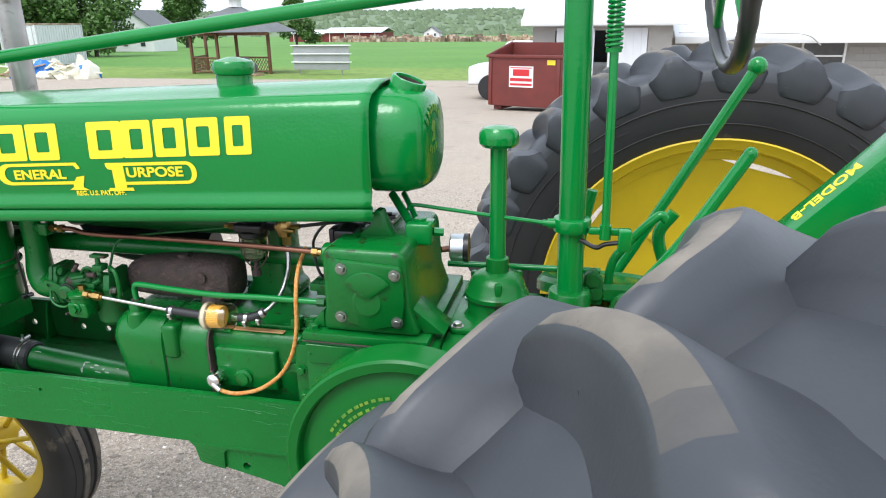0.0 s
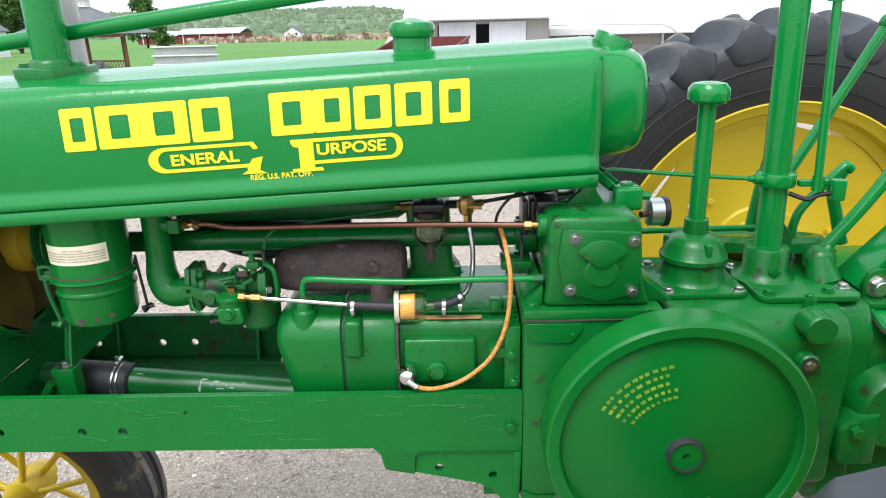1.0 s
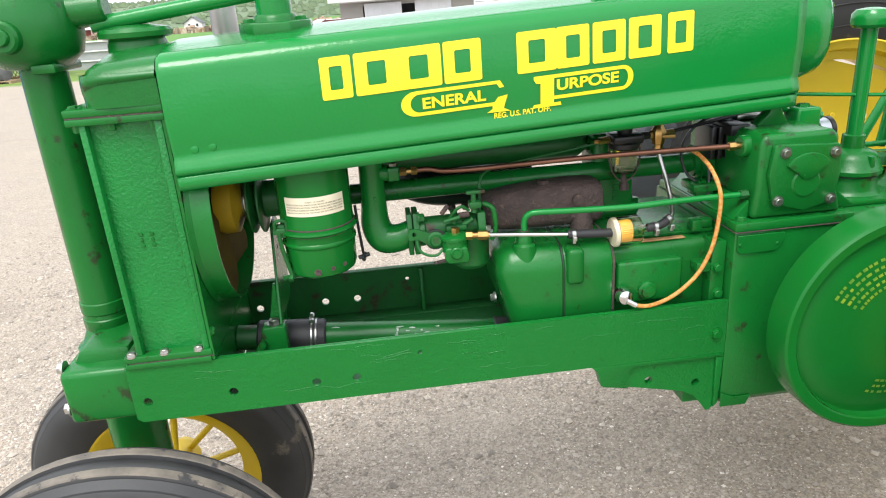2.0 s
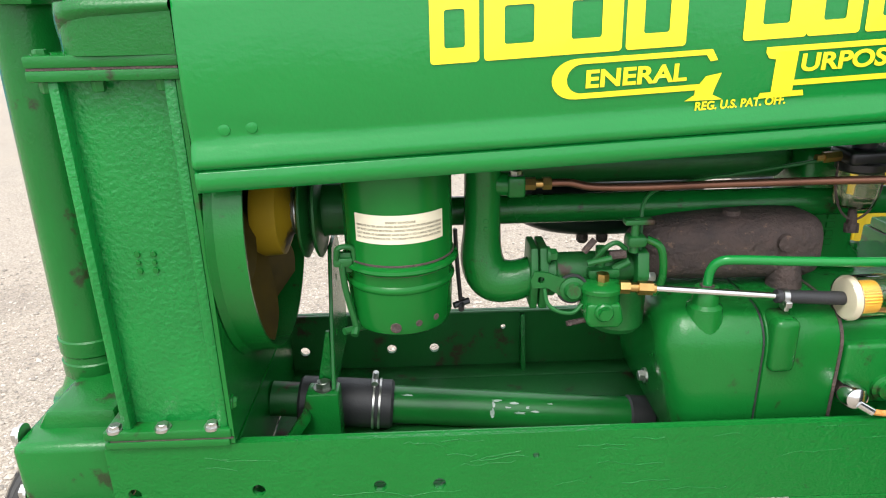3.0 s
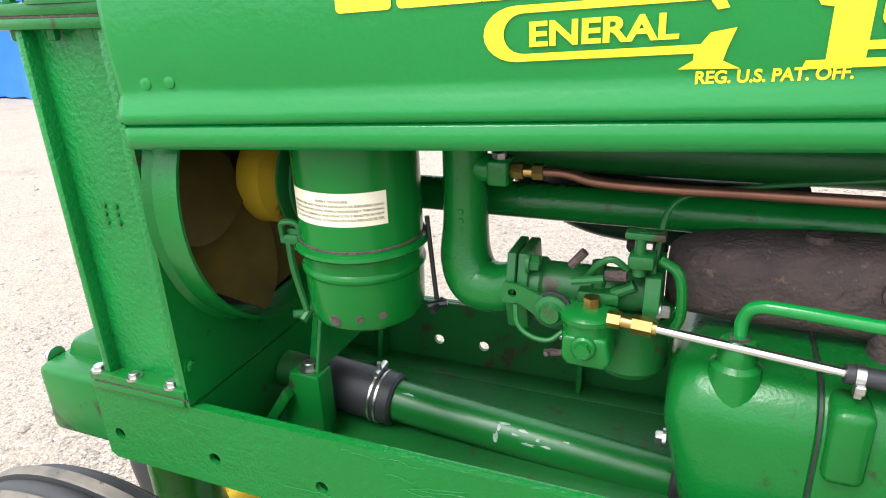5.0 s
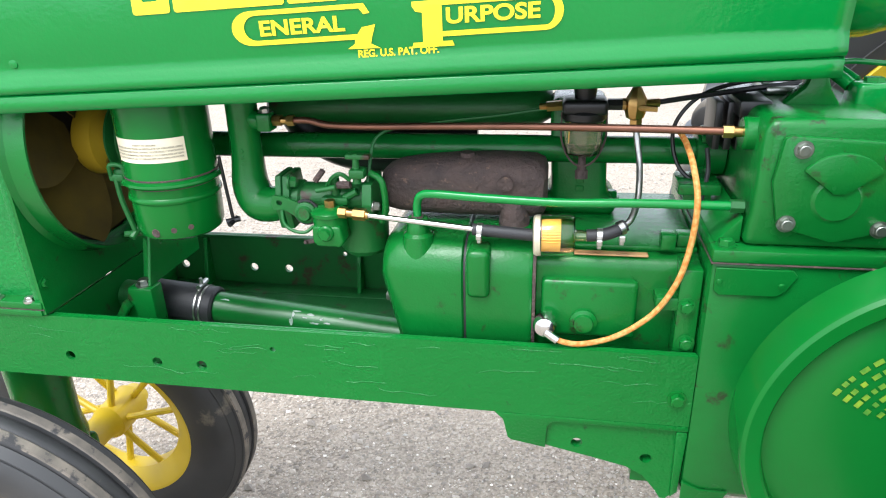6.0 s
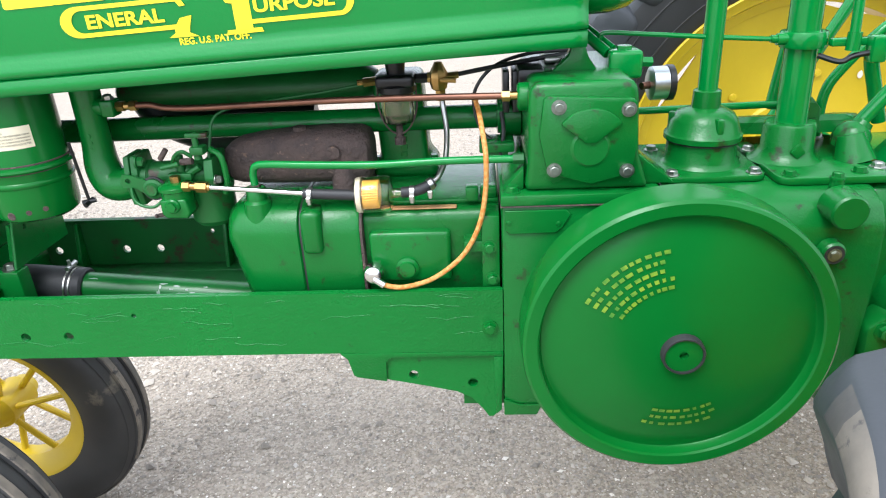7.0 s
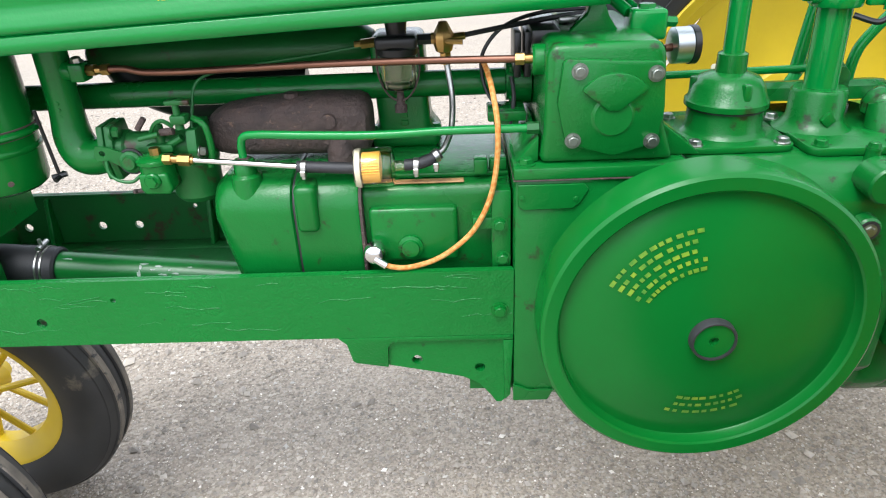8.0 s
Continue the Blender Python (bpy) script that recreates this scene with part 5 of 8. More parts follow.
bolt(case, (0.251, -0.030, 0.911), (0, -1, 0), 0.0075, 0.004, steel_dull)
bm = BM()
lathe(bm, [(0.0105, 0), (0.0105, 0.0012), (0.0145, 0.0012), (0.0145, 0.0)], (0.251, -0.0295, 0.911), (0, -1, 0), 20)
part("plug_ring", bm, hose, case, "black oily ring")
bolt(case, (0.260, 0.020, 1.012), (0, 0, 1), 0.008, 0.008, paint_cast)
bm = BM()
box(bm, 0.285, 0.315, 0.06, 0.10, 0.585, 0.64, 0.004)
part("case_lug", bm, paint_grimy, case)

# flywheel at rest
bm = BM()
FW = (0.002, -0.156, 0.8405)
FS = 1.026
lathe(bm, [(r * FS, h) for r, h in [(0.0, -0.006), (0.050, -0.005), (0.100, -0.001), (0.140, 0.006), (0.168, 0.013), (0.1775, 0.0165), (0.1800, 0.0165), (0.1812, 0.0145), (0.1835, 0.0030), (0.1860, 0.0005), (0.201, 0.0), (0.2050, 0.0035), (0.2065, 0.009), (0.2075, 0.056),
           (0.2045, 0.061), (0.185, 0.062), (0.180, 0.050), (0.06, 0.050), (0.055, 0.13), (0.0, 0.145)]], FW, (0, 1, 0), 128)
fly = part("flywheel", bm, paint_turned, tractor, "smooth green dished flywheel", 30)
HB = (0.005, FW[1], 0.8345)
bm = BM()
lathe(bm, [(0.0300, 0.014), (0.0290, -0.014), (0.0275, -0.0175), (0.0255, -0.0175), (0.0250, -0.012)], HB, (0, 1, 0), 40, closed=False)
part("hub_ring", bm, hose, fly, "dark worn hub ring")
bm = BM()
lathe(bm, [(0.0255, 0.0), (0.0250, -0.0140), (0.006, -0.0145), (0.0055, -0.006), (0.0, -0.006)], HB, (0, 1, 0), 40)
part("hub_face", bm, paint_turned, fly)


def dish(r):
    """Depth of the flywheel's face at a radius."""
    p = [(0.0, -0.006), (0.050, -0.005), (0.100, -0.001), (0.140, 0.006), (0.168, 0.013)]
    for (r0, h0), (r1, h1) in zip(p, p[1:]):
        if r <= r1:
            return h0 + (h1 - h0) * (r - r0) / (r1 - r0)
    return p[-1][1]


rnd = random.Random(8)
for base, span, rows in ((98, 52, (0.092, 0.104, 0.116, 0.128, 0.140)), (252, 44, (0.104, 0.117, 0.130))):
    for r in rows:
        a = radians(base + rnd.uniform(0, 7))
        while a < radians(base + span):
            w = radians(rnd.uniform(2.2, 4.6))
            bm = BM()
            bm.faces.new([bm.verts.new((FW[0] + rr * math.cos(aa), FW[1] - 0.0022 + dish(rr / FS), FW[2] + rr * math.sin(aa))) for aa, rr in ((a, r), (a + w, r), (a + w, r + 0.0052), (a, r + 0.0052))])
            part("painted_bar", bm, decal_faded, fly, "faded yellow painted bar")
            a += w + radians(rnd.uniform(1.0, 3.2))

# breather stack
BX, BY = 0.105, 0.160
bm = BM()
prism(bm, rounded(0.022, 0.186, 0.075, 0.245, 0.02, 4), "z", 0.9900, 1.0005, 0.003)
lathe(bm, [(0.066, 0.0), (0.060, 0.006), (0.0565, 0.012), (0.0555, 0.040), (0.058, 0.0405)], (BX, BY, 0.998), (0, 0, 1), 40)
bp = part("breather_base", bm, paint_cast, tractor)
for x, y in ((0.041, 0.089), (0.168, 0.089), (0.041, 0.230), (0.172, 0.226)):
    bolt(bp, (x, y, 1.0005), (0, 0, 1), 0.009, 0.008, steel)
bm = BM()
lathe(bm, [(0.0575, 0.0), (0.0615, 0.002), (0.0615, 0.010), (0.058, 0.013), (0.052, 0.032), (0.044, 0.044), (0.030, 0.050), (0.0225, 0.052), (0.0215, 0.078), (0.018, 0.080)], (BX, BY, 1.0395), (0, 0, 1), 40)
for a in (40, 160, 280):
    m = Matrix.Translation((BX, BY, 0)) @ Matrix.Rotation(radians(a), 4, "Z")
    box(bm, 0.036, 0.056, -0.007, 0.007, 1.052, 1.082, 0.004, 2, m)
part("breather_bell", bm, paint_cast, tractor, "green bell-shaped breather cover")
bm = BM()
lathe(bm, [(0.0560, 0.0), (0.0578, 0.0004), (0.0578, 0.0022), (0.0560, 0.0026)], (BX, BY, 1.0372), (0, 0, 1), 40, closed=False)
part("bell_gasket", bm, hose, tractor, "dark seam under the breather cover")
bm = BM()
rod(bm, (BX, BY, 1.115), (BX - 0.001, BY, 1.330), 0.0155, seg=24)
lathe(bm, [(0.016, -0.002), (0.030, 0.000), (0.0355, 0.006), (0.0365, 0.016), (0.035, 0.026), (0.028, 0.034), (0.012, 0.037), (0, 0.0375)], (BX - 0.001, BY, 1.330), (0, 0, 1), 36)
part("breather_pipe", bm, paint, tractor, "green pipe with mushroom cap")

# steering post with its foot, clamp and rods
PX, PY = 0.243, 0.160
bm = BM()
prism(bm, rounded(0.193, 0.375, 0.050, 0.290, 0.02, 4), "z", 0.9902, 1.0025, 0.003)
lathe(bm, [(0.058, 0.0), (0.047, 0.008), (0.0405, 0.02), (0.0395, 0.058), (0.037, 0.062), (0.026, 0.063)], (PX, PY, 1.000), (0, 0, 1), 36)
prism(bm, [(PX - 0.012, 1.022), (PX, 1.010), (PX + 0.012, 1.022), (PX, 1.036)], "y", PY - 0.046, PY - 0.036, 0.002)
rod(bm, (0.345, 0.140, 0.998), (0.336, 0.150, 1.040), 0.032, 0.020, 20)
pb = part("post_foot", bm, paint_cast, tractor, "green cast foot of the steering post")
for x, y in ((0.212, 0.066), (0.319, 0.072), (0.200, 0.205), (0.355, 0.09), (0.36, 0.20), (0.34, 0.265)):
    bolt(pb, (x, y, 1.0025), (0, 0, 1), 0.009, 0.008, paint_cast if y < 0.08 else steel)
bm = BM()
rod(bm, (PX, PY, 1.055), (PX - 0.010, PY + 0.004, 1.605), 0.0240, 0.0240, 28)
box(bm, PX - 0.035, PX + 0.02, PY - 0.03, PY + 0.045, 1.595, 1.645, 0.008)
part("steering_post", bm, paint, tractor, "thick green steering post")
bm = BM()
lathe(bm, [(0.0245, 0), (0.033, 0.001), (0.0345, 0.004), (0.0345, 0.022), (0.033, 0.025), (0.0245, 0.026)], (PX - 0.002, PY, 1.178), (0, 0, 1), 32)
box(bm, PX + 0.028, PX + 0.090, PY - 0.030, PY - 0.016, 1.181, 1.193, 0.003)
rod(bm, (PX - 0.046, PY - 0.01, 1.193), (PX - 0.030, PY - 0.01, 1.193), 0.009, seg=14)
rod(bm, (0.300, 0.126, 1.176), (0.300, 0.126, 1.202), 0.010, seg=16)
box(bm, 0.322, 0.345, 0.110, 0.135, 1.158, 1.197, 0.004)
part("post_clamp", bm, paint, tractor, "green clamp on the steering post")
bm = BM()
tube(bm, [(-0.070, 0.165, 1.202), (-0.060, 0.165, 1.212), (0.0, 0.162, 1.208), (0.10, 0.156, 1.200), (0.200, 0.150, 1.193)], 0.0038, 10)
rod(bm, (0.188, 0.150, 1.194), (0.206, 0.150, 1.1925), 0.006, seg=12)
part("link_rod", bm, paint, tractor)
bm = BM()
tube(bm, [(0.258, 0.14, 1.168), (0.285, 0.125, 1.160), (0.302, 0.122, 1.168), (0.335, 0.120, 1.174)], 0.0042, 10)
part("black_link", bm, blackm, tractor)
bm = BM()
rod(bm, (0.300, 0.126, 1.185), (0.293, 0.150, 1.580), 0.0075, seg=14)
thr = part("throttle_rod", bm, paint, tractor, "slim green throttle rod with a spring")
bm = BM()
coil = []
for k in range(121):
    a = 2 * math.pi * k / 12
    coil.append((0.2935 + 0.012 * math.cos(a), 0.148 + 0.012 * math.sin(a), 1.500 + 0.075 * k / 120))
tube(bm, coil, 0.0030, 6, 1)
rod(bm, (0.2937, 0.148, 1.493), (0.2937, 0.148, 1.500), 0.013, seg=16)
part("spring", bm, paint, thr)
bm = BM()
rod(bm, (-0.01, 0.25, 1.066), (0.30, 0.25, 1.070), 0.0065, seg=12)
part("cross_rod", bm, paint, tractor)

# levers
for pts, r, knob in (([(0.335, 0.46, 0.98), (0.45, 0.47, 1.19), (0.590, 0.48, 1.452)], 0.0115, 0.019), ([(0.345, 0.17, 1.035), (0.44, 0.175, 1.165), (0.533, 0.18, 1.325)], 0.0115, 0.012),
                     ([(0.315, 0.22, 1.02), (0.318, 0.22, 1.090), (0.338, 0.22, 1.130), (0.395, 0.22, 1.195), (0.412, 0.22, 1.190)], 0.0085, 0), ([(0.250, 0.26, 1.06), (0.262, 0.26, 1.16), (0.275, 0.26, 1.232)], 0.0105, 0),
                     ([(0.44, 0.26, 1.03), (0.420, 0.26, 1.09), (0.405, 0.26, 1.15), (0.430, 0.26, 1.195)], 0.012, 0)):
    bm = BM()
    tube(bm, pts, r, 16, 8)
    if knob:
        a, b = Vector(pts[-2]), Vector(pts[-1])
        d = (b - a).normalized()
        lathe(bm, [(r * 0.8, -knob)] + [(knob * math.sin(radians(t)), -knob * math.cos(radians(t))) for t in range(30, 181, 15)], b, d, 20)
    part("lever", bm, paint, tractor, "green control lever")
bm = BM()
lathe(bm, [(0.0, -0.028), (0.020, -0.026), (0.028, -0.012), (0.029, 0.004), (0.024, 0.016), (0.016, 0.022), (0.014, 0.030)], (0.349, 0.168, 1.030), (0.55, 0.02, 0.85), 24)
part("lever_socket", bm, paint_cast, tractor)
bm = BM()
prism(bm, [(0.262, 1.02), (0.305, 1.02), (0.305, 1.072), (0.285, 1.095), (0.268, 1.080)], "y", 0.19, 0.21, 0.005)
rod(bm, (0.285, 0.186, 1.072), (0.285, 0.214, 1.072), 0.013, seg=16)
rod(bm, (0.292, 0.186, 1.045), (0.292, 0.214, 1.045), 0.013, seg=16)
part("lever_bracket", bm, paint_grimy, tractor)

# transmission, axle and seat channel
bm = BM()
prism(bm, [(0.030, 0.60), (0.06, 0.56), (0.30, 0.56), (0.33, 0.60), (0.33, 0.93), (0.30, 0.985), (0.06, 0.985), (0.030, 0.93)], "x", 0.3305, 0.395, 0.012, 3)
prism(bm, [(0.034, 0.60), (0.06, 0.56), (0.30, 0.56), (0.326, 0.60), (0.326, 0.90), (0.30, 0.945), (0.06, 0.945), (0.034, 0.90)], "x", 0.380, 0.83, 0.012, 3)
rod(bm, (0.44, 0.036, 0.80), (0.44, -0.012, 0.80), 0.085, 0.075, 36, 0.006)
part("transmission_case", bm, paint_cast, tractor, "green transmission case")
bm = BM()
prism(bm, [(0.33, 0.775), (0.36, 0.800), (0.40, 0.805), (0.40, 0.70), (0.335, 0.70)], "y", -0.02, 0.03, 0.008)
bk = part("side_bracket", bm, paint_cast, tractor)
bolt(bk, (0.358, -0.020, 0.772), (0, -1, 0), 0.013, 0.010, paint_cast)
bm = BM()
rod(bm, (AX, 0.04, AZ), (AX, -0.62, AZ), 0.105, 0.060, 32)
rod(bm, (AX, 0.32, AZ), (AX, 0.98, AZ), 0.105, 0.060, 32)
part("rear_axle", bm, paint_cast, tractor, "green rear axle housing")
edge = [(0.452, 0.46), (0.450, 0.36), (0.446, 0.28), (0.442, 0.20), (0.432, 0.14), (0.414, 0.075), (0.401, 0.025), (0.405, 0.004), (0.430, -0.010), (0.480, -0.022), (0.85, -0.030)]
bm = BM()
prism(bm, edge + [(0.85, 0.46)], "z", 0.9475, 0.9535, 0.001)
tube(bm, [(x, y, 0.953) for x, y in edge], 0.0055, 10, 5)
plat = part("platform", bm, paint, tractor, "green sheet platform with a rolled brown edge")
bm = BM()
tube(bm, [(x - 0.003, y - 0.002, 0.949) for x, y in edge], 0.0042, 8, 5)
part("platform_edge", bm, rust, plat, "worn brown edge")
bm = BM()
lathe(bm, [(0.13, 0.0), (0.13, 0.02), (0.12, 0.03), (0.105, 0.032), (0.100, 0.026), (0.0, 0.030)], (0.30, 0.32, 1.00), (0, 0.25, 1), 40)
part("round_cover", bm, paint_cast, tractor, "round green cover behind the levers")
bd = Vector((0.666, 0.0, 0.746)).normalized()
b0 = Vector((0.483, 0.140, 1.018))
side_v = Vector((0, 1, 0))
up_v = Vector((-bd.z, 0, bd.x))
mb = Matrix((( bd.x, side_v.x, up_v.x, b0.x), (bd.y, side_v.y, up_v.y, b0.y), (bd.z, side_v.z, up_v.z, b0.z), (0, 0, 0, 1)))
bm = BM()
prism(bm, [(0.0, -0.034), (0.005, -0.034), (0.005, 0.026), (0.075, 0.026), (0.075, -0.034), (0.080, -0.034), (0.080, 0.031), (0.0, 0.031)], "x", -0.075, 0.56, 0.0015, 2, mb)
beam = part("seat_channel", bm, paint, tractor, "sloping green seat channel with yellow lettering")
bm = BM()
prism(bm, [(-0.014, -0.030), (-0.001, -0.030), (-0.001, 0.033), (0.081, 0.033), (0.081, -0.030), (0.094, -0.030), (0.094, 0.040), (0.084, 0.052), (-0.004, 0.052), (-0.014, 0.042)], "x", 0.098, 0.168, 0.004, 3, mb)
prism(bm, [(-0.016, 0.046), (0.010, 0.052), (0.070, 0.052), (0.096, 0.046), (0.090, 0.060), (-0.010, 0.060)], "x", 0.094, 0.108, 0.003, 2, mb)
clamp = part("seat_clamp", bm, paint_cast, beam, "green clamp on the seat channel")
bm = BM()
p = mb @ Vector((0.128, 0.046, 0.050))
lathe(bm, [(0.024, 0.0), (0.024, 0.008), (0.022, 0.010), (0.016, 0.010), (0.015, 0.006), (0.0, 0.006)], p, up_v, 28)
part("clamp_boss", bm, paint_cast, beam)
bolt(beam, mb @ Vector((0.128, 0.046, 0.056)), up_v, 0.011, 0.010, paint_cast, False)
bm = BM()
prism(bm, [(0.417, 0.954), (0.415, 0.995), (0.424, 1.016), (0.440, 1.024), (0.468, 1.020), (0.495, 1.030), (0.530, 1.075), (0.575, 1.128), (0.640, 1.130), (0.660, 1.06), (0.665, 0.954)], "y", 0.124, 0.1385, 0.004, 2, None, [(0.532, 1.010, 0.019)])
prism(bm, [(0.414, 0.954), (0.414, 0.968), (0.665, 0.968), (0.665, 0.954)], "y", 0.094, 0.130, 0.004)
prism(bm, [(0.455, 1.022), (0.495, 1.030), (0.530, 1.075), (0.575, 1.128), (0.566, 1.136), (0.520, 1.084), (0.488, 1.042), (0.455, 1.033)], "y", 0.112, 0.130, 0.004)
part("seat_foot", bm, paint_cast, beam, "green cast foot of the seat channel")
bolt(beam, (0.441, 0.123, 0.990), (0, -1, 0), 0.017, 0.014, steel)
bolt(beam, (0.478, 0.108, 0.968), (0, 0, 1), 0.010, 0.006, paint_cast)
bm = letters("MODEL-B", 0.040, 0.0004)
x1 = max(v.co.x for v in bm.verts)
for v in bm.verts:
    v.co = mb @ Vector((0.368 - v.co.x * 0.135 / x1, 0.054 - v.co.y, 0.0315 + v.co.z))
bmesh.ops.recalc_face_normals(bm, faces=bm.faces[:])
part("painted_word", bm, decal, beam, "small yellow painted lettering", 80)

# hood fittings: cap, stack and tank end
bm = BM()
lathe(bm, [(0.040, -0.02), (0.034, 0.000), (0.0335, 0.024), (0.036, 0.026)], (-0.415, CY, 1.428), (0, 0, 1), 36)
lathe(bm, [(0.0335, 0.0235), (0.0375, 0.026), (0.0395, 0.032), (0.0395, 0.044), (0.036, 0.049), (0.010, 0.056), (0, 0.0565)], (-0.415, CY, 1.428), (0.02, 0, 1), 40)
part("fuel_cap", bm, paint, hood, "green fuel filler cap on the hood")
SX, SY = -1.036, 0.145
bm = BM()
prism(bm, [(SX - 0.062, SY - 0.02), (SX - 0.03, SY - 0.062), (SX + 0.03, SY - 0.062), (SX + 0.062, SY - 0.02), (SX + 0.062, SY + 0.03), (SX + 0.03, SY + 0.06), (SX - 0.03, SY + 0.06), (SX - 0.062, SY + 0.03)], "z", 1.388, 1.420, 0.004)
lathe(bm, [(0.040, 0.0), (0.038, 0.006), (0.036, 0.010), (0.0335, 0.012)], (SX, SY, 1.420), (0, 0, 1), 32)
st = part("stack_flange", bm, paint_cast, tractor, "green flange of the upright stack")
for dx in (-0.046, 0.046):
    bolt(st, (SX + dx, SY - 0.005, 1.420), (0, 0, 1), 0.010, 0.006, paint_cast)
bm = BM()
rod(bm, (SX, SY, 1.425), (SX, SY, 1.95), 0.0305, 0.0300, 32)
part("stack_pipe", bm, paint, tractor, "green upright stack through the hood")
bm = BM()
tube(bm, [(-1.15, 0.30, 1.12), (-1.175, 0.40, 1.14), (-1.185, 0.475, 1.20), (-1.186, 0.485, 1.32), (-1.188, 0.486, 1.60), (-1.19, 0.487, 2.3)], 0.0285, 24, 6)
part("exhaust_pipe", bm, pipe_grey, tractor, "weathered grey exhaust pipe")
# tank end behind the hood
bm = BM()
secs = []
for x, s in ((-0.120, 0.985), (-0.100, 0.985), (-0.062, 0.97), (-0.035, 0.90), (-0.022, 0.80), (-0.016, 0.62)):
    ring = []
    for k in range(36):
        a = 2 * math.pi * k / 36
        ca, sa = math.cos(a), math.sin(a)
        ring.append((x, CY + 0.108 * s * math.copysign(abs(ca) ** 0.72, ca), 1.337 + 0.098 * s * math.copysign(abs(sa) ** 0.72, sa)))
    secs.append(ring)
loft(bm, secs)
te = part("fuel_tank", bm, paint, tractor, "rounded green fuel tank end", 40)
MY, MZ = 0.156, 1.356
for a0, a1, n, rad in ((150, 38, 7, 0.050), (232, 300, 4, 0.040)):
    for k in range(n):
        a = radians(a0 + (a1 - a0) * k / (n - 1))
        bm = BM()
        box(bm, -0.0003, 0.0003, -0.0042, 0.0042, -0.0065, 0.0065)
        bm.transform(Matrix.Translation((-0.0155, MY + rad * math.cos(a), MZ + 0.85 * rad * math.sin(a))) @ Matrix.Rotation(a - math.pi / 2, 4, "X"))
        part("painted_bar", bm, decal_faded, te, "faded yellow painted bar")
bm = BM()
prism(bm, [(MY - 0.018, MZ + 0.006), (MY - 0.004, MZ + 0.024), (MY + 0.016, MZ + 0.014), (MY + 0.010, MZ - 0.004), (MY + 0.014, MZ - 0.018), (MY - 0.010, MZ - 0.018), (MY - 0.004, MZ - 0.002)], "x", -0.0158, -0.0152, 0.0)
part("painted_mark", bm, decal_faded, te, "faded yellow painted shape")
nd = Vector((0.38, -0.05, 1)).normalized()
n0 = Vector((-0.078, CY - 0.005, 1.405))
bm = BM()
lathe(bm, [(0.044, -0.015), (0.038, 0.004), (0.0335, 0.010), (0.033, 0.042), (0.031, 0.045), (0.026, 0.045), (0.025, 0.040), (0.025, 0.012)], n0, nd, 32, closed=False)
part("tank_neck", bm, paint, te, "open filler neck with rusty rim")
bm = BM()
lathe(bm, [(0.0248, 0.0405), (0.0245, 0.014), (0.0, 0.012)], n0, nd, 28, closed=False)
part("neck_inside", bm, rust, te)
for k in range(4):
    bm = BM()
    z = 1.375 - k * 0.020
    box(bm, -0.0195, -0.0165, CY - 0.030, CY + 0.020, z, z + 0.010, 0.001, 1)
    part("painted_bar", bm, decal, te, "small yellow painted bars")


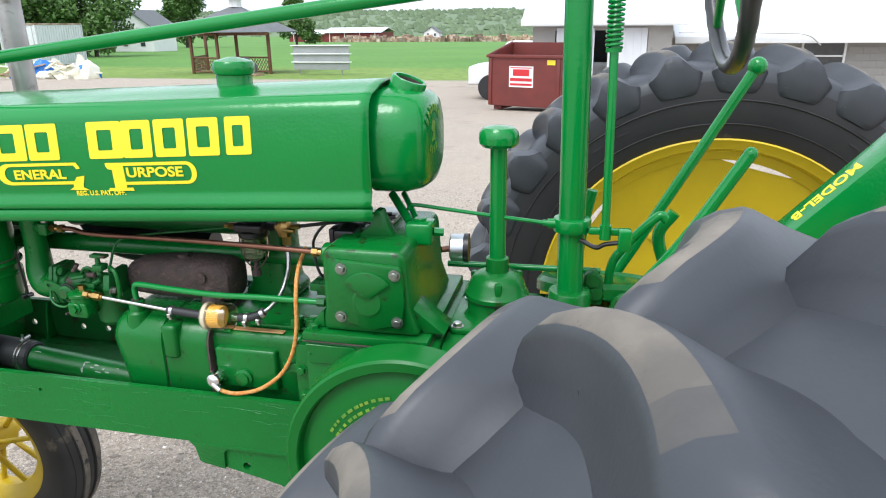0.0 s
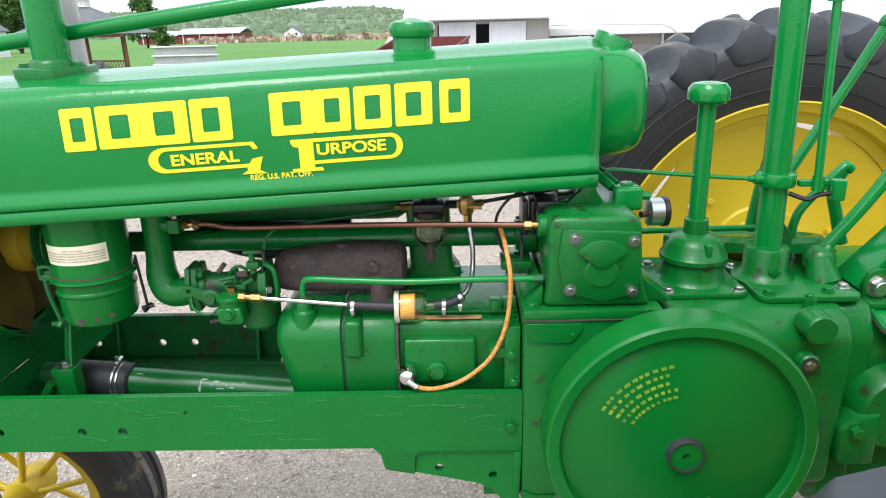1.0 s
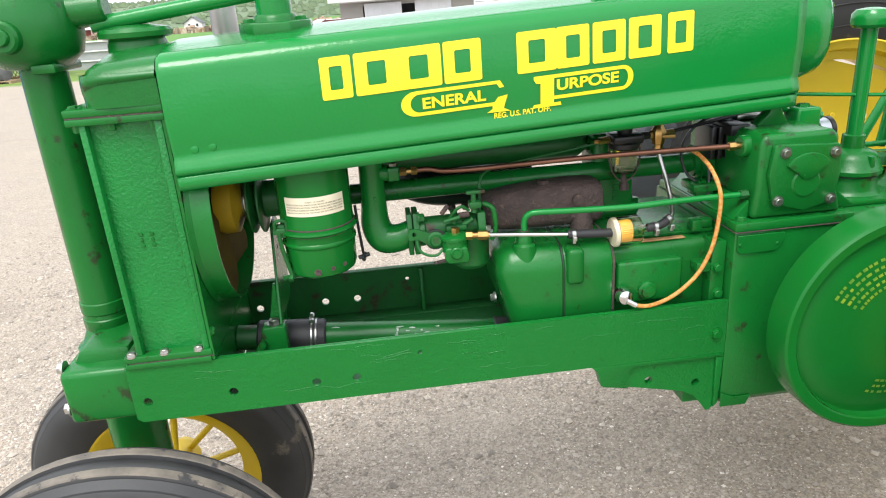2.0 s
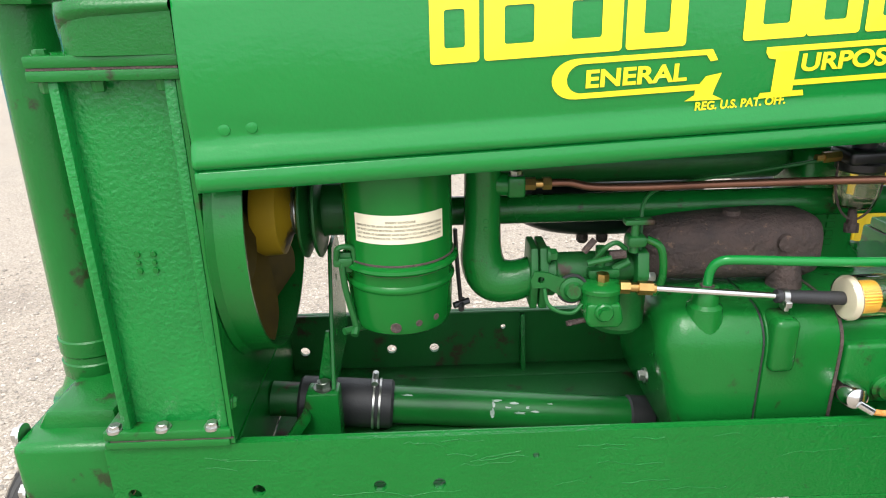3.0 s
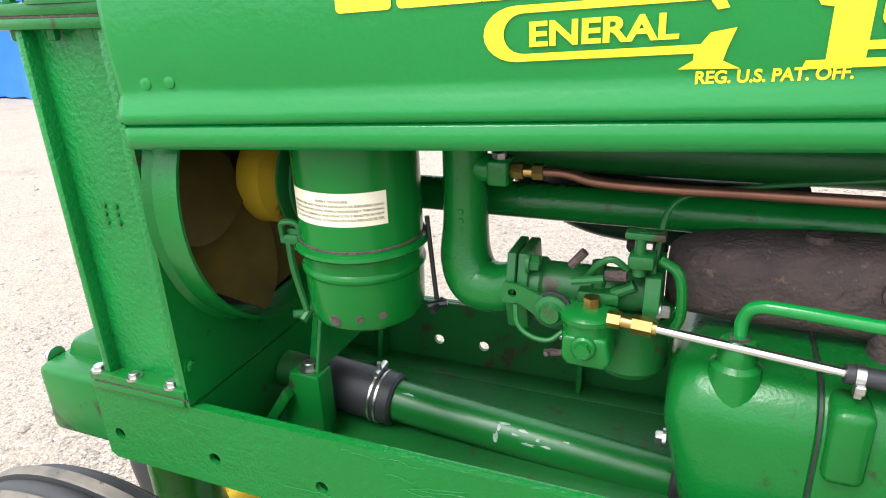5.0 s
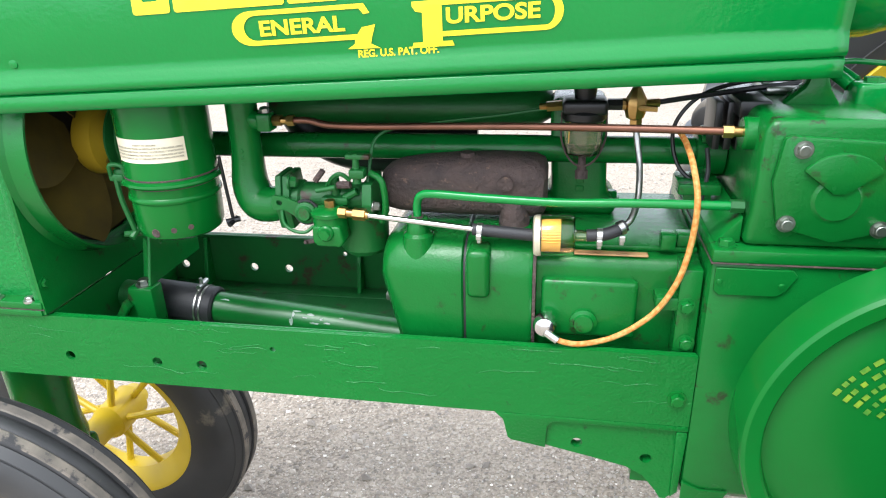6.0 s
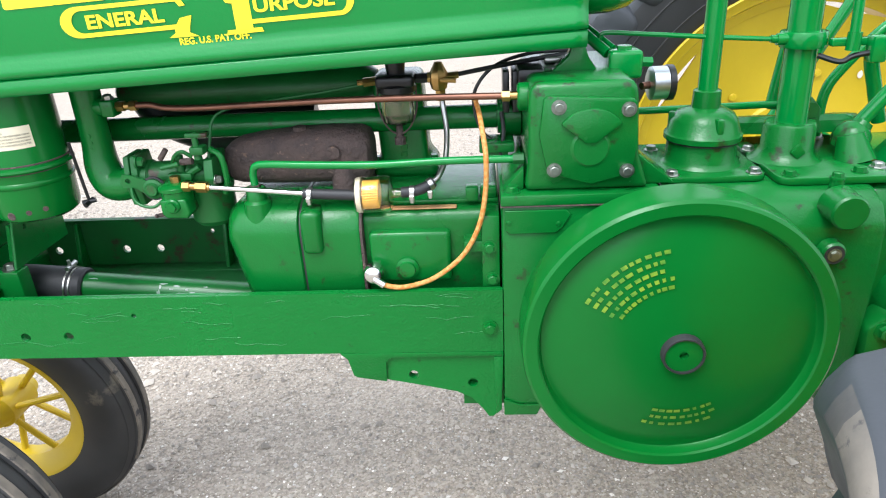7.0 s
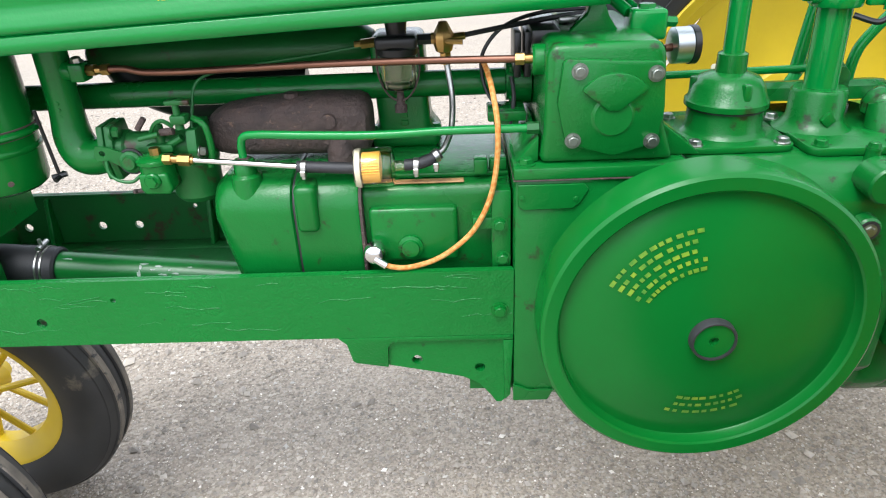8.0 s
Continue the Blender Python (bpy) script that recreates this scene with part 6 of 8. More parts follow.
# rear wheels
def rear_wheel(y, side):
    """Large lugged tyre on a dished yellow wheel; side -1: the wheel nearer the flywheel."""
    bm = BM()
    half = [(0.470, 0.105), (0.500, 0.122), (0.565, 0.140), (0.61, 0.146), (0.650, 0.143), (0.672, 0.137), (0.684, 0.126), (0.694, 0.095), (0.699, 0.05)]
    prof = [(r, -w) for r, w in half] + [(0.700, 0)] + [(r, w) for r, w in reversed(half)]
    lathe(bm, prof, (AX, y, AZ), (0, 1, 0), 120, closed=False)
    for f in bm.faces:
        c = f.calc_center_median()
        if math.hypot(c.x - AX, c.z - AZ) > 0.655:
            f.material_index = 1
    tyre = part("rear_tyre", bm, [rubber, rubber_lug], tractor, "large lugged rear tyre with dusty worn tread")
    for rr, ww in ((0.600, 0.1450), (0.535, 0.1315)):
        for s in (-1, 1):
            bm = BM()
            lathe(bm, [(rr - 0.004, s * (ww - 0.002)), (rr, s * (ww + 0.0035)), (rr + 0.004, s * (ww - 0.002))], (AX, y, AZ), (0, 1, 0), 120, closed=False)
            part("sidewall_ring", bm, rubber, tyre)
    # embossed bars on the inner wall
    for k in range(6):
        for a0, w in ((0.0, 1.3), (1.9, 1.0), (3.4, 1.5)):
            a = radians(118 + k * 58 + a0 * 2.2)
            b = a + radians(w * 2.2)
            for r0, r1 in ((0.572, 0.577), (0.606, 0.611)):
                bm = BM()
                bm.faces.new([bm.verts.new((AX + r * math.cos(t), y - side * 0.1475, AZ + r * math.sin(t))) for t, r in ((a, r0), (b, r0), (b, r1), (a, r1))])
                part("embossed_bar", bm, rubber, tyre)
    # lugs: one left, one right, shared meshes
    meshes = []
    for s in (-1, 1):
        bm = BM()
        secs = []
        n = 15
        for j in range(n):
            f = j / (n - 1)
            w = -0.032 + 0.184 * f
            ang = -0.03 + 0.13 * (1 - (1 - f) ** 3.2)
            base = 0.698 - 0.018 * f ** 3
            nose = (0.030, 0.010, 0.002)[j] if j < 3 else 0.0
            top = 0.752 - 0.028 * f ** 2 - nose
            h = top - base
            hw = (0.046 + 0.025 * f) * ((0.62, 0.80, 0.94)[j] if j < 3 else 1.0)
            tw = (0.0098 + 0.003 * f) * ((0.55, 0.85, 1.0)[j] if j < 3 else 1.0) + 0.004 * max(0.0, (f - 0.65) / 0.35) ** 2
            ring = []
            half = [(base - 0.016, hw + 0.014), (base - 0.001, hw), (base + 0.10 * h, 0.80 * hw + 0.20 * tw), (base + 0.36 * h, 0.52 * hw + 0.48 * tw), (base + 0.84 * h, tw + 0.008), (top - 0.002, tw + 0.001)]
            for r, q in [(r, -q) for r, q in half] + [(top + 0.0005, 0)] + half[::-1]:
                a = ang + q / 0.72
                inw = INW[min(len(ring), 12 - len(ring))] * f ** 4
                ring.append((r * math.sin(a), s * (w - inw), r * math.cos(a)))
            secs.append(ring)
        half.append((top + 0.0005, 0.0))
        for r0, w, scale in ((0.716, 0.1555, 1.0), (0.694, 0.1580, 1.0), (0.664, 0.1585, 0.99), (0.638, 0.1560, 0.95), (0.622, 0.1510, 0.86), (0.612, 0.1360, 0.76)):
            ring = []
            for k in range(13):
                r, q = half[min(k, 12 - k)]
                a = ang + math.copysign(q * scale, k - 6) / 0.72
                r = min(r, r0)
                inw = INW[min(k, 12 - k)]
                ring.append((r * math.sin(a), s * (w - inw), r * math.cos(a)))
            secs.append(ring)
        loft(bm, secs)
        # dusty crest; towards the shoulder its colour darkens to stand for shade
        for f in bm.faces:
            c = f.calc_center_median()
            u = (s * c.y + 0.032) / 0.184
            if math.hypot(c.x, c.z) > 0.752 - 0.028 * u * u - 0.0042 and s * c.y < 0.128:
                f.material_index = 1 if s * c.y < 0.104 else 2
        meshes.append(finish(bm, "lug", [rubber_lug, rubber_worn, rubber_dust_shaded], 38))
    count = 26
    for k in range(count):
        for s in (0, 1):
            ob = hang(new("lug", meshes[s]), tyre)
            ob.matrix_basis = Matrix.Translation((AX, y, AZ)) @ Matrix.Rotation(2 * math.pi * (k + 0.288 * s + (LUG_TURN if side < 0 else 0.63)) / count, 4, "Y")
    # rim and disc; d: towards the tractor's middle
    d = -side
    bm = BM()
    lathe(bm, [(0.462, d * 0.108), (0.484, d * 0.121), (0.490, d * 0.128), (0.4945, d * 0.126), (0.493, d * 0.114), (0.474, d * 0.102), (0.466, d * 0.082), (0.436, d * 0.060), (0.432, -d * 0.06), (0.469, -d * 0.085),
               (0.490, -d * 0.12), (0.485, -d * 0.124), (0.459, -d * 0.088), (0.424, -d * 0.062), (0.424, d * 0.064), (0.452, d * 0.080), (0.462, d * 0.108)], (AX, y, AZ), (0, 1, 0), 96, closed=False)
    rim = part("rear_rim", bm, yellow, tractor, "wide yellow rear rim")
    # disc whose wavy edge leaves five slender slots along the rim
    bm = BM()
    n = 180
    prof = [(0.0, 0.010), (0.075, 0.012), (0.082, 0.020), (0.105, 0.022), (0.112, 0.012), (0.145, 0.012), (0.152, 0.004), (0.22, 0.002), (0.30, 0.022), (0.385, 0.048)]
    rings = []
    for r, h in prof[1:] + [(None, 0.058), (None, 0.052), (0.30, 0.016), (0.22, -0.004)]:
        ring = []
        for k in range(n):
            t = 2 * math.pi * k / n
            q = r
            if r is None:
                u = ((math.degrees(t) - 148 + 36) % 72) - 36
                q = 0.4285 - (0.021 * math.cos(radians(90 * u / 15.5)) ** 0.7 if abs(u) < 15.4 else 0.0)
            ring.append(bm.verts.new((AX + q * math.cos(t), y + d * h, AZ + q * math.sin(t))))
        rings.append(ring)
    for p, q in zip(rings, rings[1:]):
        for k in range(n):
            bm.faces.new((p[k], p[(k + 1) % n], q[(k + 1) % n], q[k]))
    bm.faces.new(rings[0])
    bm.faces.new(rings[-1])
    bmesh.ops.recalc_face_normals(bm, faces=bm.faces[:])
    disc = part("wheel_disc", bm, yellow, rim, "dished yellow wheel disc with slots", 40)
    for k in range(6):
        a = 2 * math.pi * (k + 0.25) / 6
        bolt(disc, (AX + 0.235 * math.cos(a), y + d * 0.003, AZ + 0.235 * math.sin(a)), (0, d, 0), 0.012, 0.008, yellow)
    for a in (2.55, 0.9):
        bm = BM()
        vs = []
        for k in range(9):
            t = 2 * math.pi * k / 9
            q = 0.010 * (0.75 + 0.45 * abs(noise.noise((k * 1.7, a, y))))
            vs.append(bm.verts.new((AX + 0.28 * math.cos(a) + q * math.cos(t), y + d * 0.0195, AZ + 0.28 * math.sin(a) + q * 1.3 * math.sin(t))))
        bm.faces.new(vs)
        part("worn_patch", bm, white_plastic, disc, "bare pale patch")


INW = (0.034, 0.016, 0.005, 0.001, 0.0, 0.0, 0.0)
LUG_TURN = 0.662
rear_wheel(-0.682, -1)
rear_wheel(1.048, 1)

# ---- ground ----
def ground_z(x, y):
    """Flat yard, falling gently towards the field and the valley; a wooded hill behind."""
    if y < 3:
        z = 0.0
    elif y < 9:
        z = -0.015 * (y - 3)
    elif y < 20:
        z = -0.09 - 0.058 * (y - 9)
    elif y < 260:
        z = -0.728 - 0.0175 * (y - 20)
    else:
        z = -4.928 - 0.004 * (y - 260)
    return z


def gravel_material():
    m = bpy.data.materials.new("gravel_and_grass")
    m.use_nodes = True
    n, l = m.node_tree.nodes, m.node_tree.links
    p = n["Principled BSDF"]
    p.inputs["Roughness"].default_value = 0.9
    tex = n.new("ShaderNodeTexCoord")

    def noise(scale, detail=6, rough=0.6):
        k = n.new("ShaderNodeTexNoise")
        k.inputs["Scale"].default_value, k.inputs["Detail"].default_value, k.inputs["Roughness"].default_value = scale, detail, rough
        l.new(tex.outputs["Object"], k.inputs["Vector"])
        return k.outputs["Fac"]

    def mix(f, a, b):
        k = n.new("ShaderNodeMix")
        k.data_type = "RGBA"
        for sock, v in ((k.inputs[0], f), (k.inputs[6], a), (k.inputs[7], b)):
            if isinstance(v, tuple):
                sock.default_value = (*v, 1)
            elif isinstance(v, float):
                sock.default_value = v
            else:
                l.new(v, sock)
        return k.outputs[2]

    def ranged(f, a, b):
        k = n.new("ShaderNodeMapRange")
        k.inputs[1].default_value, k.inputs[2].default_value = a, b
        l.new(f, k.inputs[0])
        return k.outputs[0]
    vor = n.new("ShaderNodeTexVoronoi")
    vor.inputs["Scale"].default_value = 95
    l.new(tex.outputs["Object"], vor.inputs["Vector"])
    vor2 = n.new("ShaderNodeTexVoronoi")
    vor2.inputs["Scale"].default_value = 150
    l.new(tex.outputs["Object"], vor2.inputs["Vector"])
    sep = n.new("ShaderNodeSeparateColor")
    l.new(vor2.outputs["Color"], sep.inputs[0])
    dirt = mix(ranged(noise(1.1, 5), 0.36, 0.64), (0.410, 0.330, 0.242), (0.350, 0.296, 0.232))
    dirt = mix(ranged(noise(7.0, 8, 0.7), 0.42, 0.68), dirt, (0.440, 0.368, 0.288))
    dirt = mix(ranged(noise(60.0, 6, 0.75), 0.48, 0.66), dirt, (0.205, 0.168, 0.132))
    grit = mix(ranged(sep.outputs[0], 0.0, 1.0), (0.17, 0.142, 0.114), (0.56, 0.495, 0.420))
    stones = mix(0.45, dirt, grit)
    damp = ranged(noise(0.7, 4), 0.60, 0.72)
    gravel = mix(damp, stones, mix(0.45, stones, (0.13, 0.105, 0.085)))
    # worn wheel tracks of darker soil beside the tractor
    track = n.new("ShaderNodeTexWave")
    track.inputs["Scale"].default_value, track.inputs["Distortion"].default_value, track.inputs["Detail"].default_value = 3.2, 3.5, 4
    turn = n.new("ShaderNodeMapping")
    turn.inputs["Rotation"].default_value = (0, 0, radians(62))
    l.new(tex.outputs["Object"], turn.inputs["Vector"])
    l.new(turn.outputs[0], track.inputs["Vector"])
    both = n.new("ShaderNodeMath")
    both.operation = "MULTIPLY"
    l.new(ranged(track.outputs["Fac"], 0.62, 0.9), both.inputs[0])
    l.new(ranged(noise(0.9, 3), 0.52, 0.66), both.inputs[1])
    gravel = mix(both.outputs[0], gravel, mix(0.22, gravel, (0.165, 0.130, 0.100)))
    grass = mix(ranged(noise(0.25), 0.35, 0.65), (0.15, 0.24, 0.032), (0.21, 0.29, 0.050))
    sxyz = n.new("ShaderNodeSeparateXYZ")
    l.new(tex.outputs["Object"], sxyz.inputs[0])
    strip = n.new("ShaderNodeMath")
    strip.operation = "MULTIPLY_ADD"
    strip.inputs[1].default_value = 9.0
    l.new(noise(0.12), strip.inputs[0])
    l.new(sxyz.outputs["Y"], strip.inputs[2])
    crop = mix(ranged(noise(0.06), 0.35, 0.65), (0.075, 0.21, 0.024), (0.115, 0.26, 0.036))
    grass = mix(ranged(strip.outputs[0], 44.0, 47.0), grass, crop)
    grass = mix(ranged(noise(2.2), 0.40, 0.75), grass, (0.07, 0.15, 0.02))
    edge = n.new("ShaderNodeMath")
    edge.operation = "MULTIPLY_ADD"
    edge.inputs[1].default_value = 1.8
    l.new(noise(0.8), edge.inputs[0])
    l.new(sxyz.outputs["Y"], edge.inputs[2])
    far = ranged(edge.outputs[0], 29.6, 30.6)
    l.new(mix(far, gravel, grass), p.inputs["Base Color"])
    b1 = n.new("ShaderNodeBump")
    b1.inputs["Strength"].default_value, b1.inputs["Distance"].default_value = 0.65, 0.008
    l.new(vor.outputs["Distance"], b1.inputs["Height"])
    b1.invert = True
    b2 = n.new("ShaderNodeBump")
    b2.inputs["Strength"].default_value, b2.inputs["Distance"].default_value = 0.75, 0.005
    l.new(noise(160.0), b2.inputs["Height"])
    l.new(b1.outputs[0], b2.inputs["Normal"])
    l.new(b2.outputs[0], p.inputs["Normal"])
    return m


gravel = gravel_material()
bm = BM()
gx = [-1600, -700, -300, -120, -60, -30, -15, -8] + [-5 + 0.25 * k for k in range(37)] + [6, 10, 20, 40, 90, 200, 500, 1000]
gy = [-300, -100, -40, -15, -7] + [-4 + 0.25 * k for k in range(33)] + [5, 6.5, 8, 10, 13, 16, 18, 20, 23, 26, 30, 36, 45, 60, 80, 110, 150, 200, 260, 400, 700, 1100, 2500]
grid = []
for y in gy:
    row = []
    for x in gx:
        dz = 0.006 * noise.noise((x * 1.7, y * 1.7, 0)) if abs(x) < 6 and -5 < y < 5 else 0.0
        row.append(bm.verts.new((x, y, ground_z(x, y) + dz - 0.012)))
    grid.append(row)
for a, b in zip(grid, grid[1:]):
    for i in range(len(a) - 1):
        bm.faces.new((a[i], a[i + 1], b[i + 1], b[i]))
ground = single("ground", bm, gravel, "tan gravel yard running into a green field", "ground", kind="structure", angle=80)

# loose stones
stone = material("gravel_stone", (0.44, 0.385, 0.325), 0.8, second=(0.34, 0.300, 0.255), blotch=40, grain=0.3, grain_scale=120, island=0.38)
rnd = random.Random(3)
verts, faces = [], []
OCT = [(1, 0, 0), (0, 1, 0), (-1, 0, 0), (0, -1, 0), (0, 0, 1), (0, 0, -1)]
OF = [(0, 1, 4), (1, 2, 4), (2, 3, 4), (3, 0, 4), (1, 0, 5), (2, 1, 5), (3, 2, 5), (0, 3, 5)]


def add_stone(x, y, r):
    b = len(verts)
    sx, sy, sz = r * rnd.uniform(0.7, 1.3), r * rnd.uniform(0.7, 1.3), r * rnd.uniform(0.4, 0.75)
    a = rnd.uniform(0, 6.28)
    z = ground_z(x, y) + 0.006 * noise.noise((x * 1.7, y * 1.7, 0)) - 0.012 + sz * 0.35
    for px, py, pz in OCT:
        px, py, pz = px * sx * rnd.uniform(0.75, 1.15), py * sy * rnd.uniform(0.75, 1.15), pz * sz
        verts.append((x + px * math.cos(a) - py * math.sin(a) + rnd.uniform(-0.2, 0.2) * r, y + px * math.sin(a) + py * math.cos(a), z + pz))
    for f in OF:
        faces.append(tuple(b + i for i in f))


for _ in range(34000):
    y = -0.2 + 3.6 * rnd.random() ** 1.35
    add_stone(rnd.uniform(-3.0, 1.4) + rnd.gauss(0, 0.3), y - 0.25 * abs(rnd.gauss(0, 1)), min(0.015, 0.0025 + 0.0019 * rnd.expovariate(1.0)))
for _ in range(16000):
    add_stone(rnd.gauss(-0.8, 2.6), rnd.gauss(1.0, 2.6), min(0.018, 0.004 + 0.003 * rnd.expovariate(1.0)))
for _ in range(24000):
    add_stone(rnd.uniform(-3.4, 2.2), 1.0 + 4.5 * rnd.random() ** 1.2, min(0.016, 0.0035 + 0.0028 * rnd.expovariate(1.0)))
for _ in range(26000):
    add_stone(rnd.uniform(-2.4, 0.9), 0.15 + 2.0 * rnd.random(), min(0.010, 0.0032 + 0.0014 * rnd.expovariate(1.0)))
for _ in range(60):
    add_stone(rnd.uniform(-3.0, 1.5), rnd.uniform(0.3, 3.5), rnd.uniform(0.012, 0.022))
first = len(faces)
for _ in range(15000):
    add_stone(rnd.uniform(-2.6, 1.1) + rnd.gauss(0, 0.3), -0.1 + 2.9 * rnd.random() ** 1.3 - 0.2 * abs(rnd.gauss(0, 1)), 0.0019 + 0.0011 * rnd.expovariate(1.0))
me = bpy.data.meshes.new("gravel_stones")
me.from_pydata(verts, [], faces)
me.materials.append(stone)
me.materials.append(material("pale_grit", (0.70, 0.66, 0.60), 0.8, second=(0.56, 0.51, 0.45), blotch=60, island=0.40))
me.polygons.foreach_set("material_index", [0] * first + [1] * (len(faces) - first))
tagged(new("gravel_stones", me), "loose pale gravel stones on the yard", "gravel", kind="stuff")

# ---- yard and distance ----
weathered = material("weathered_wood", (0.30, 0.285, 0.255), 0.85, second=(0.17, 0.16, 0.14), blotch=9, grain=0.8, grain_scale=60)
dump_red = material("dumpster_red", (0.17, 0.030, 0.022), 0.5, second=(0.12, 0.024, 0.018), blotch=3, grain=0.2, third=(0.09, 0.045, 0.03), third_scale=5, third_at=0.66)
white_paint = material("white_paint", (0.78, 0.78, 0.77), 0.45, second=(0.70, 0.70, 0.68), blotch=2)
sign_red = material("sign_red", (0.62, 0.03, 0.04), 0.4)
sticker_yellow = material("sticker_yellow", (0.80, 0.62, 0.03), 0.4)
# dumpster
dz = ground_z(0, 14.75)
dm = Matrix.Translation((-0.43, 14.75, dz)) @ Matrix.Rotation(radians(-20), 4, "Z")
dump = thing("dumpster", (-0.43, 14.75, dz), "dull red open steel dumpster with a white sign", "dumpster")
bm = BM()
W, D = 1.86, 1.30
HF, HK = 1.236, 1.50
box(bm, -W, 0, 0, 0.02, 0.08, HF, 0, 2, dm)
box(bm, -W, 0, D - 0.02, D, 0.08, HK, 0, 2, dm)
for x0, x1 in ((-W, -W + 0.02), (-0.02, 0.0)):
    prism(bm, [(0.021, 0.08), (D - 0.021, 0.08), (D - 0.021, HK), (0.021, HF)], "x", x0, x1, 0, 2, dm)
box(bm, -W + 0.03, -0.03, 0.03, D - 0.03, 0.07, 0.09, 0, 2, dm)
part("body", bm, dump_red, dump)
for pts, ax, a, b in (([(-0.04, HF - 0.05), (0.0, HF - 0.05), (0.0, HF + 0.02), (-0.04, HF + 0.02)], "x", -W - 0.04, 0.04),
                      ([(-0.0, HF - 0.05), (D, HK - 0.05), (D, HK + 0.02), (-0.0, HF + 0.02)], "x", 0.001, 0.04),
                      ([(-0.0, HF - 0.05), (D, HK - 0.05), (D, HK + 0.02), (-0.0, HF + 0.02)], "x", -W - 0.04, -W - 0.001)):
    bm = BM()
    prism(bm, pts, ax, a, b, 0.008, 2, dm)
    part("top_rail", bm, dump_red, dump)
for x in (-W + 0.02, -0.10):
    bm = BM()
    box(bm, x, x + 0.08, -0.03, -0.001, 0.08, HF - 0.06, 0.008, 2, dm)
    part("rib", bm, dump_red, dump)
for x in (-W + 0.1, -0.3):
    bm = BM()
    box(bm, x, x + 0.2, 0.1, D - 0.1, -0.03, 0.069, 0.01, 2, dm)
    part("skid", bm, dump_red, dump)
bm = BM()
box(bm, 0.001, 0.12, 0.25, 1.0, 0.45, 0.72, 0.01, 2, dm)
part("fork_pocket", bm, dump_red, dump)
bm = BM()
box(bm, -1.30, -0.68, -0.010, -0.002, 0.52, 1.00, 0, 2, dm)
sg = part("sign", bm, white_paint, dump, "white sign with red bars")
for z0, z1, x0, x1 in ((0.955, 0.975, -1.27, -0.71), (0.78, 0.93, -1.20, -0.78), (0.66, 0.73, -1.27, -0.71), (0.56, 0.61, -1.27, -0.71)):
    bm = BM()
    box(bm, x0, x1, -0.014, -0.011, z0, z1, 0, 2, dm)
    part("sign_bar", bm, sign_red, sg)
bm = BM()
box(bm, -0.34, -0.14, -0.010, -0.002, 1.04, 1.15, 0, 2, dm)
part("sticker", bm, sticker_yellow, dump)

# pickup behind it, partly seen
tz = ground_z(0, 20.5)
truck = thing("pickup_truck", (-2.6, 20.6, tz), "white pickup truck parked behind the dumpster", "truck")
bm = BM()
prism(bm, [(-3.5, tz + 0.45), (0.9, tz + 0.45), (0.9, tz + 1.05), (-1.0, tz + 1.08), (-1.35, tz + 1.72), (-2.3, tz + 1.74), (-2.75, tz + 1.12), (-3.5, tz + 1.0)], "y", 20.0, 21.7, 0.07, 3)
part("body", bm, white_paint, truck)
for x0, x1 in ((-2.55, -2.05), (-1.95, -1.48)):
    bm = BM()
    prism(bm, [(x0, tz + 1.15), (x1, tz + 1.15), (x1 - (0 if x1 < -1.9 else 0.05), tz + 1.6), (x0 + (0.25 if x0 < -2.4 else 0), tz + 1.6)], "y", 19.985, 19.998, 0, 2)
    part("window", bm, pane_glass, truck)
for x in (-2.8, 0.1):
    for y in (20.05, 21.45):
        bm = BM()
        lathe(bm, [(0.20, 0.0), (0.36, 0.0), (0.39, 0.04), (0.39, 0.18), (0.36, 0.22), (0.20, 0.22)], (x, y - 0.08, tz + 0.385), (0, 1, 0), 28)
        w = part("wheel", bm, rubber, truck)
        bm = BM()
        rod(bm, (x, y - 0.07, tz + 0.385), (x, y + 0.1, tz + 0.385), 0.205, seg=20)
        part("rim", bm, steel, w)

# barn: annex with sliding doors, longer wing behind it
block_wall = material("concrete_block", (0.36, 0.345, 0.32), 0.9, second=(0.27, 0.26, 0.24), blotch=1.2, grain=0.4, grain_scale=30, third=(0.20, 0.19, 0.17), third_scale=2, third_at=0.62, island=0.12)
roof_white = material("white_metal_roof", (0.74, 0.75, 0.77), 0.4, second=(0.66, 0.67, 0.69), blotch=0.6, grain=0.1)
door_white = material("white_steel_door", (0.70, 0.71, 0.72), 0.5, second=(0.60, 0.61, 0.62), blotch=1.5)
dark_inside = material("interior_shade", (0.02, 0.019, 0.018), 0.9)
az = ground_z(0, 18.6)
barn = thing("barn", (4.0, 20.0, az), "grey block barn with white metal roofs and sliding doors", "barn")
EAVE = 1.42
bm = BM()
box(bm, -1.42, -0.80, 18.6, 18.8, az - 0.1, EAVE, 0)
box(bm, 1.68, 2.30, 18.6, 18.8, az - 0.1, EAVE, 0)
box(bm, -0.80, 1.68, 18.6, 18.8, EAVE - 0.10, EAVE, 0)
box(bm, -1.42, -1.22, 18.8, 25.0, az - 0.1, EAVE, 0)
box(bm, 2.10, 2.30, 18.8, 21.5, az - 0.1, EAVE, 0)
box(bm, 2.10, 34.0, 21.5, 21.7, az - 0.2, 1.05, 0)
box(bm, -1.42, 34.0, 30.0, 30.2, az - 0.4, 1.05, 0)
wall = part("wall", bm, block_wall, barn)
# near-black sheet behind the doors, coloured as the shade inside
bm = BM()
box(bm, -1.2, 2.09, 22.0, 22.1, az - 0.1, EAVE, 0)
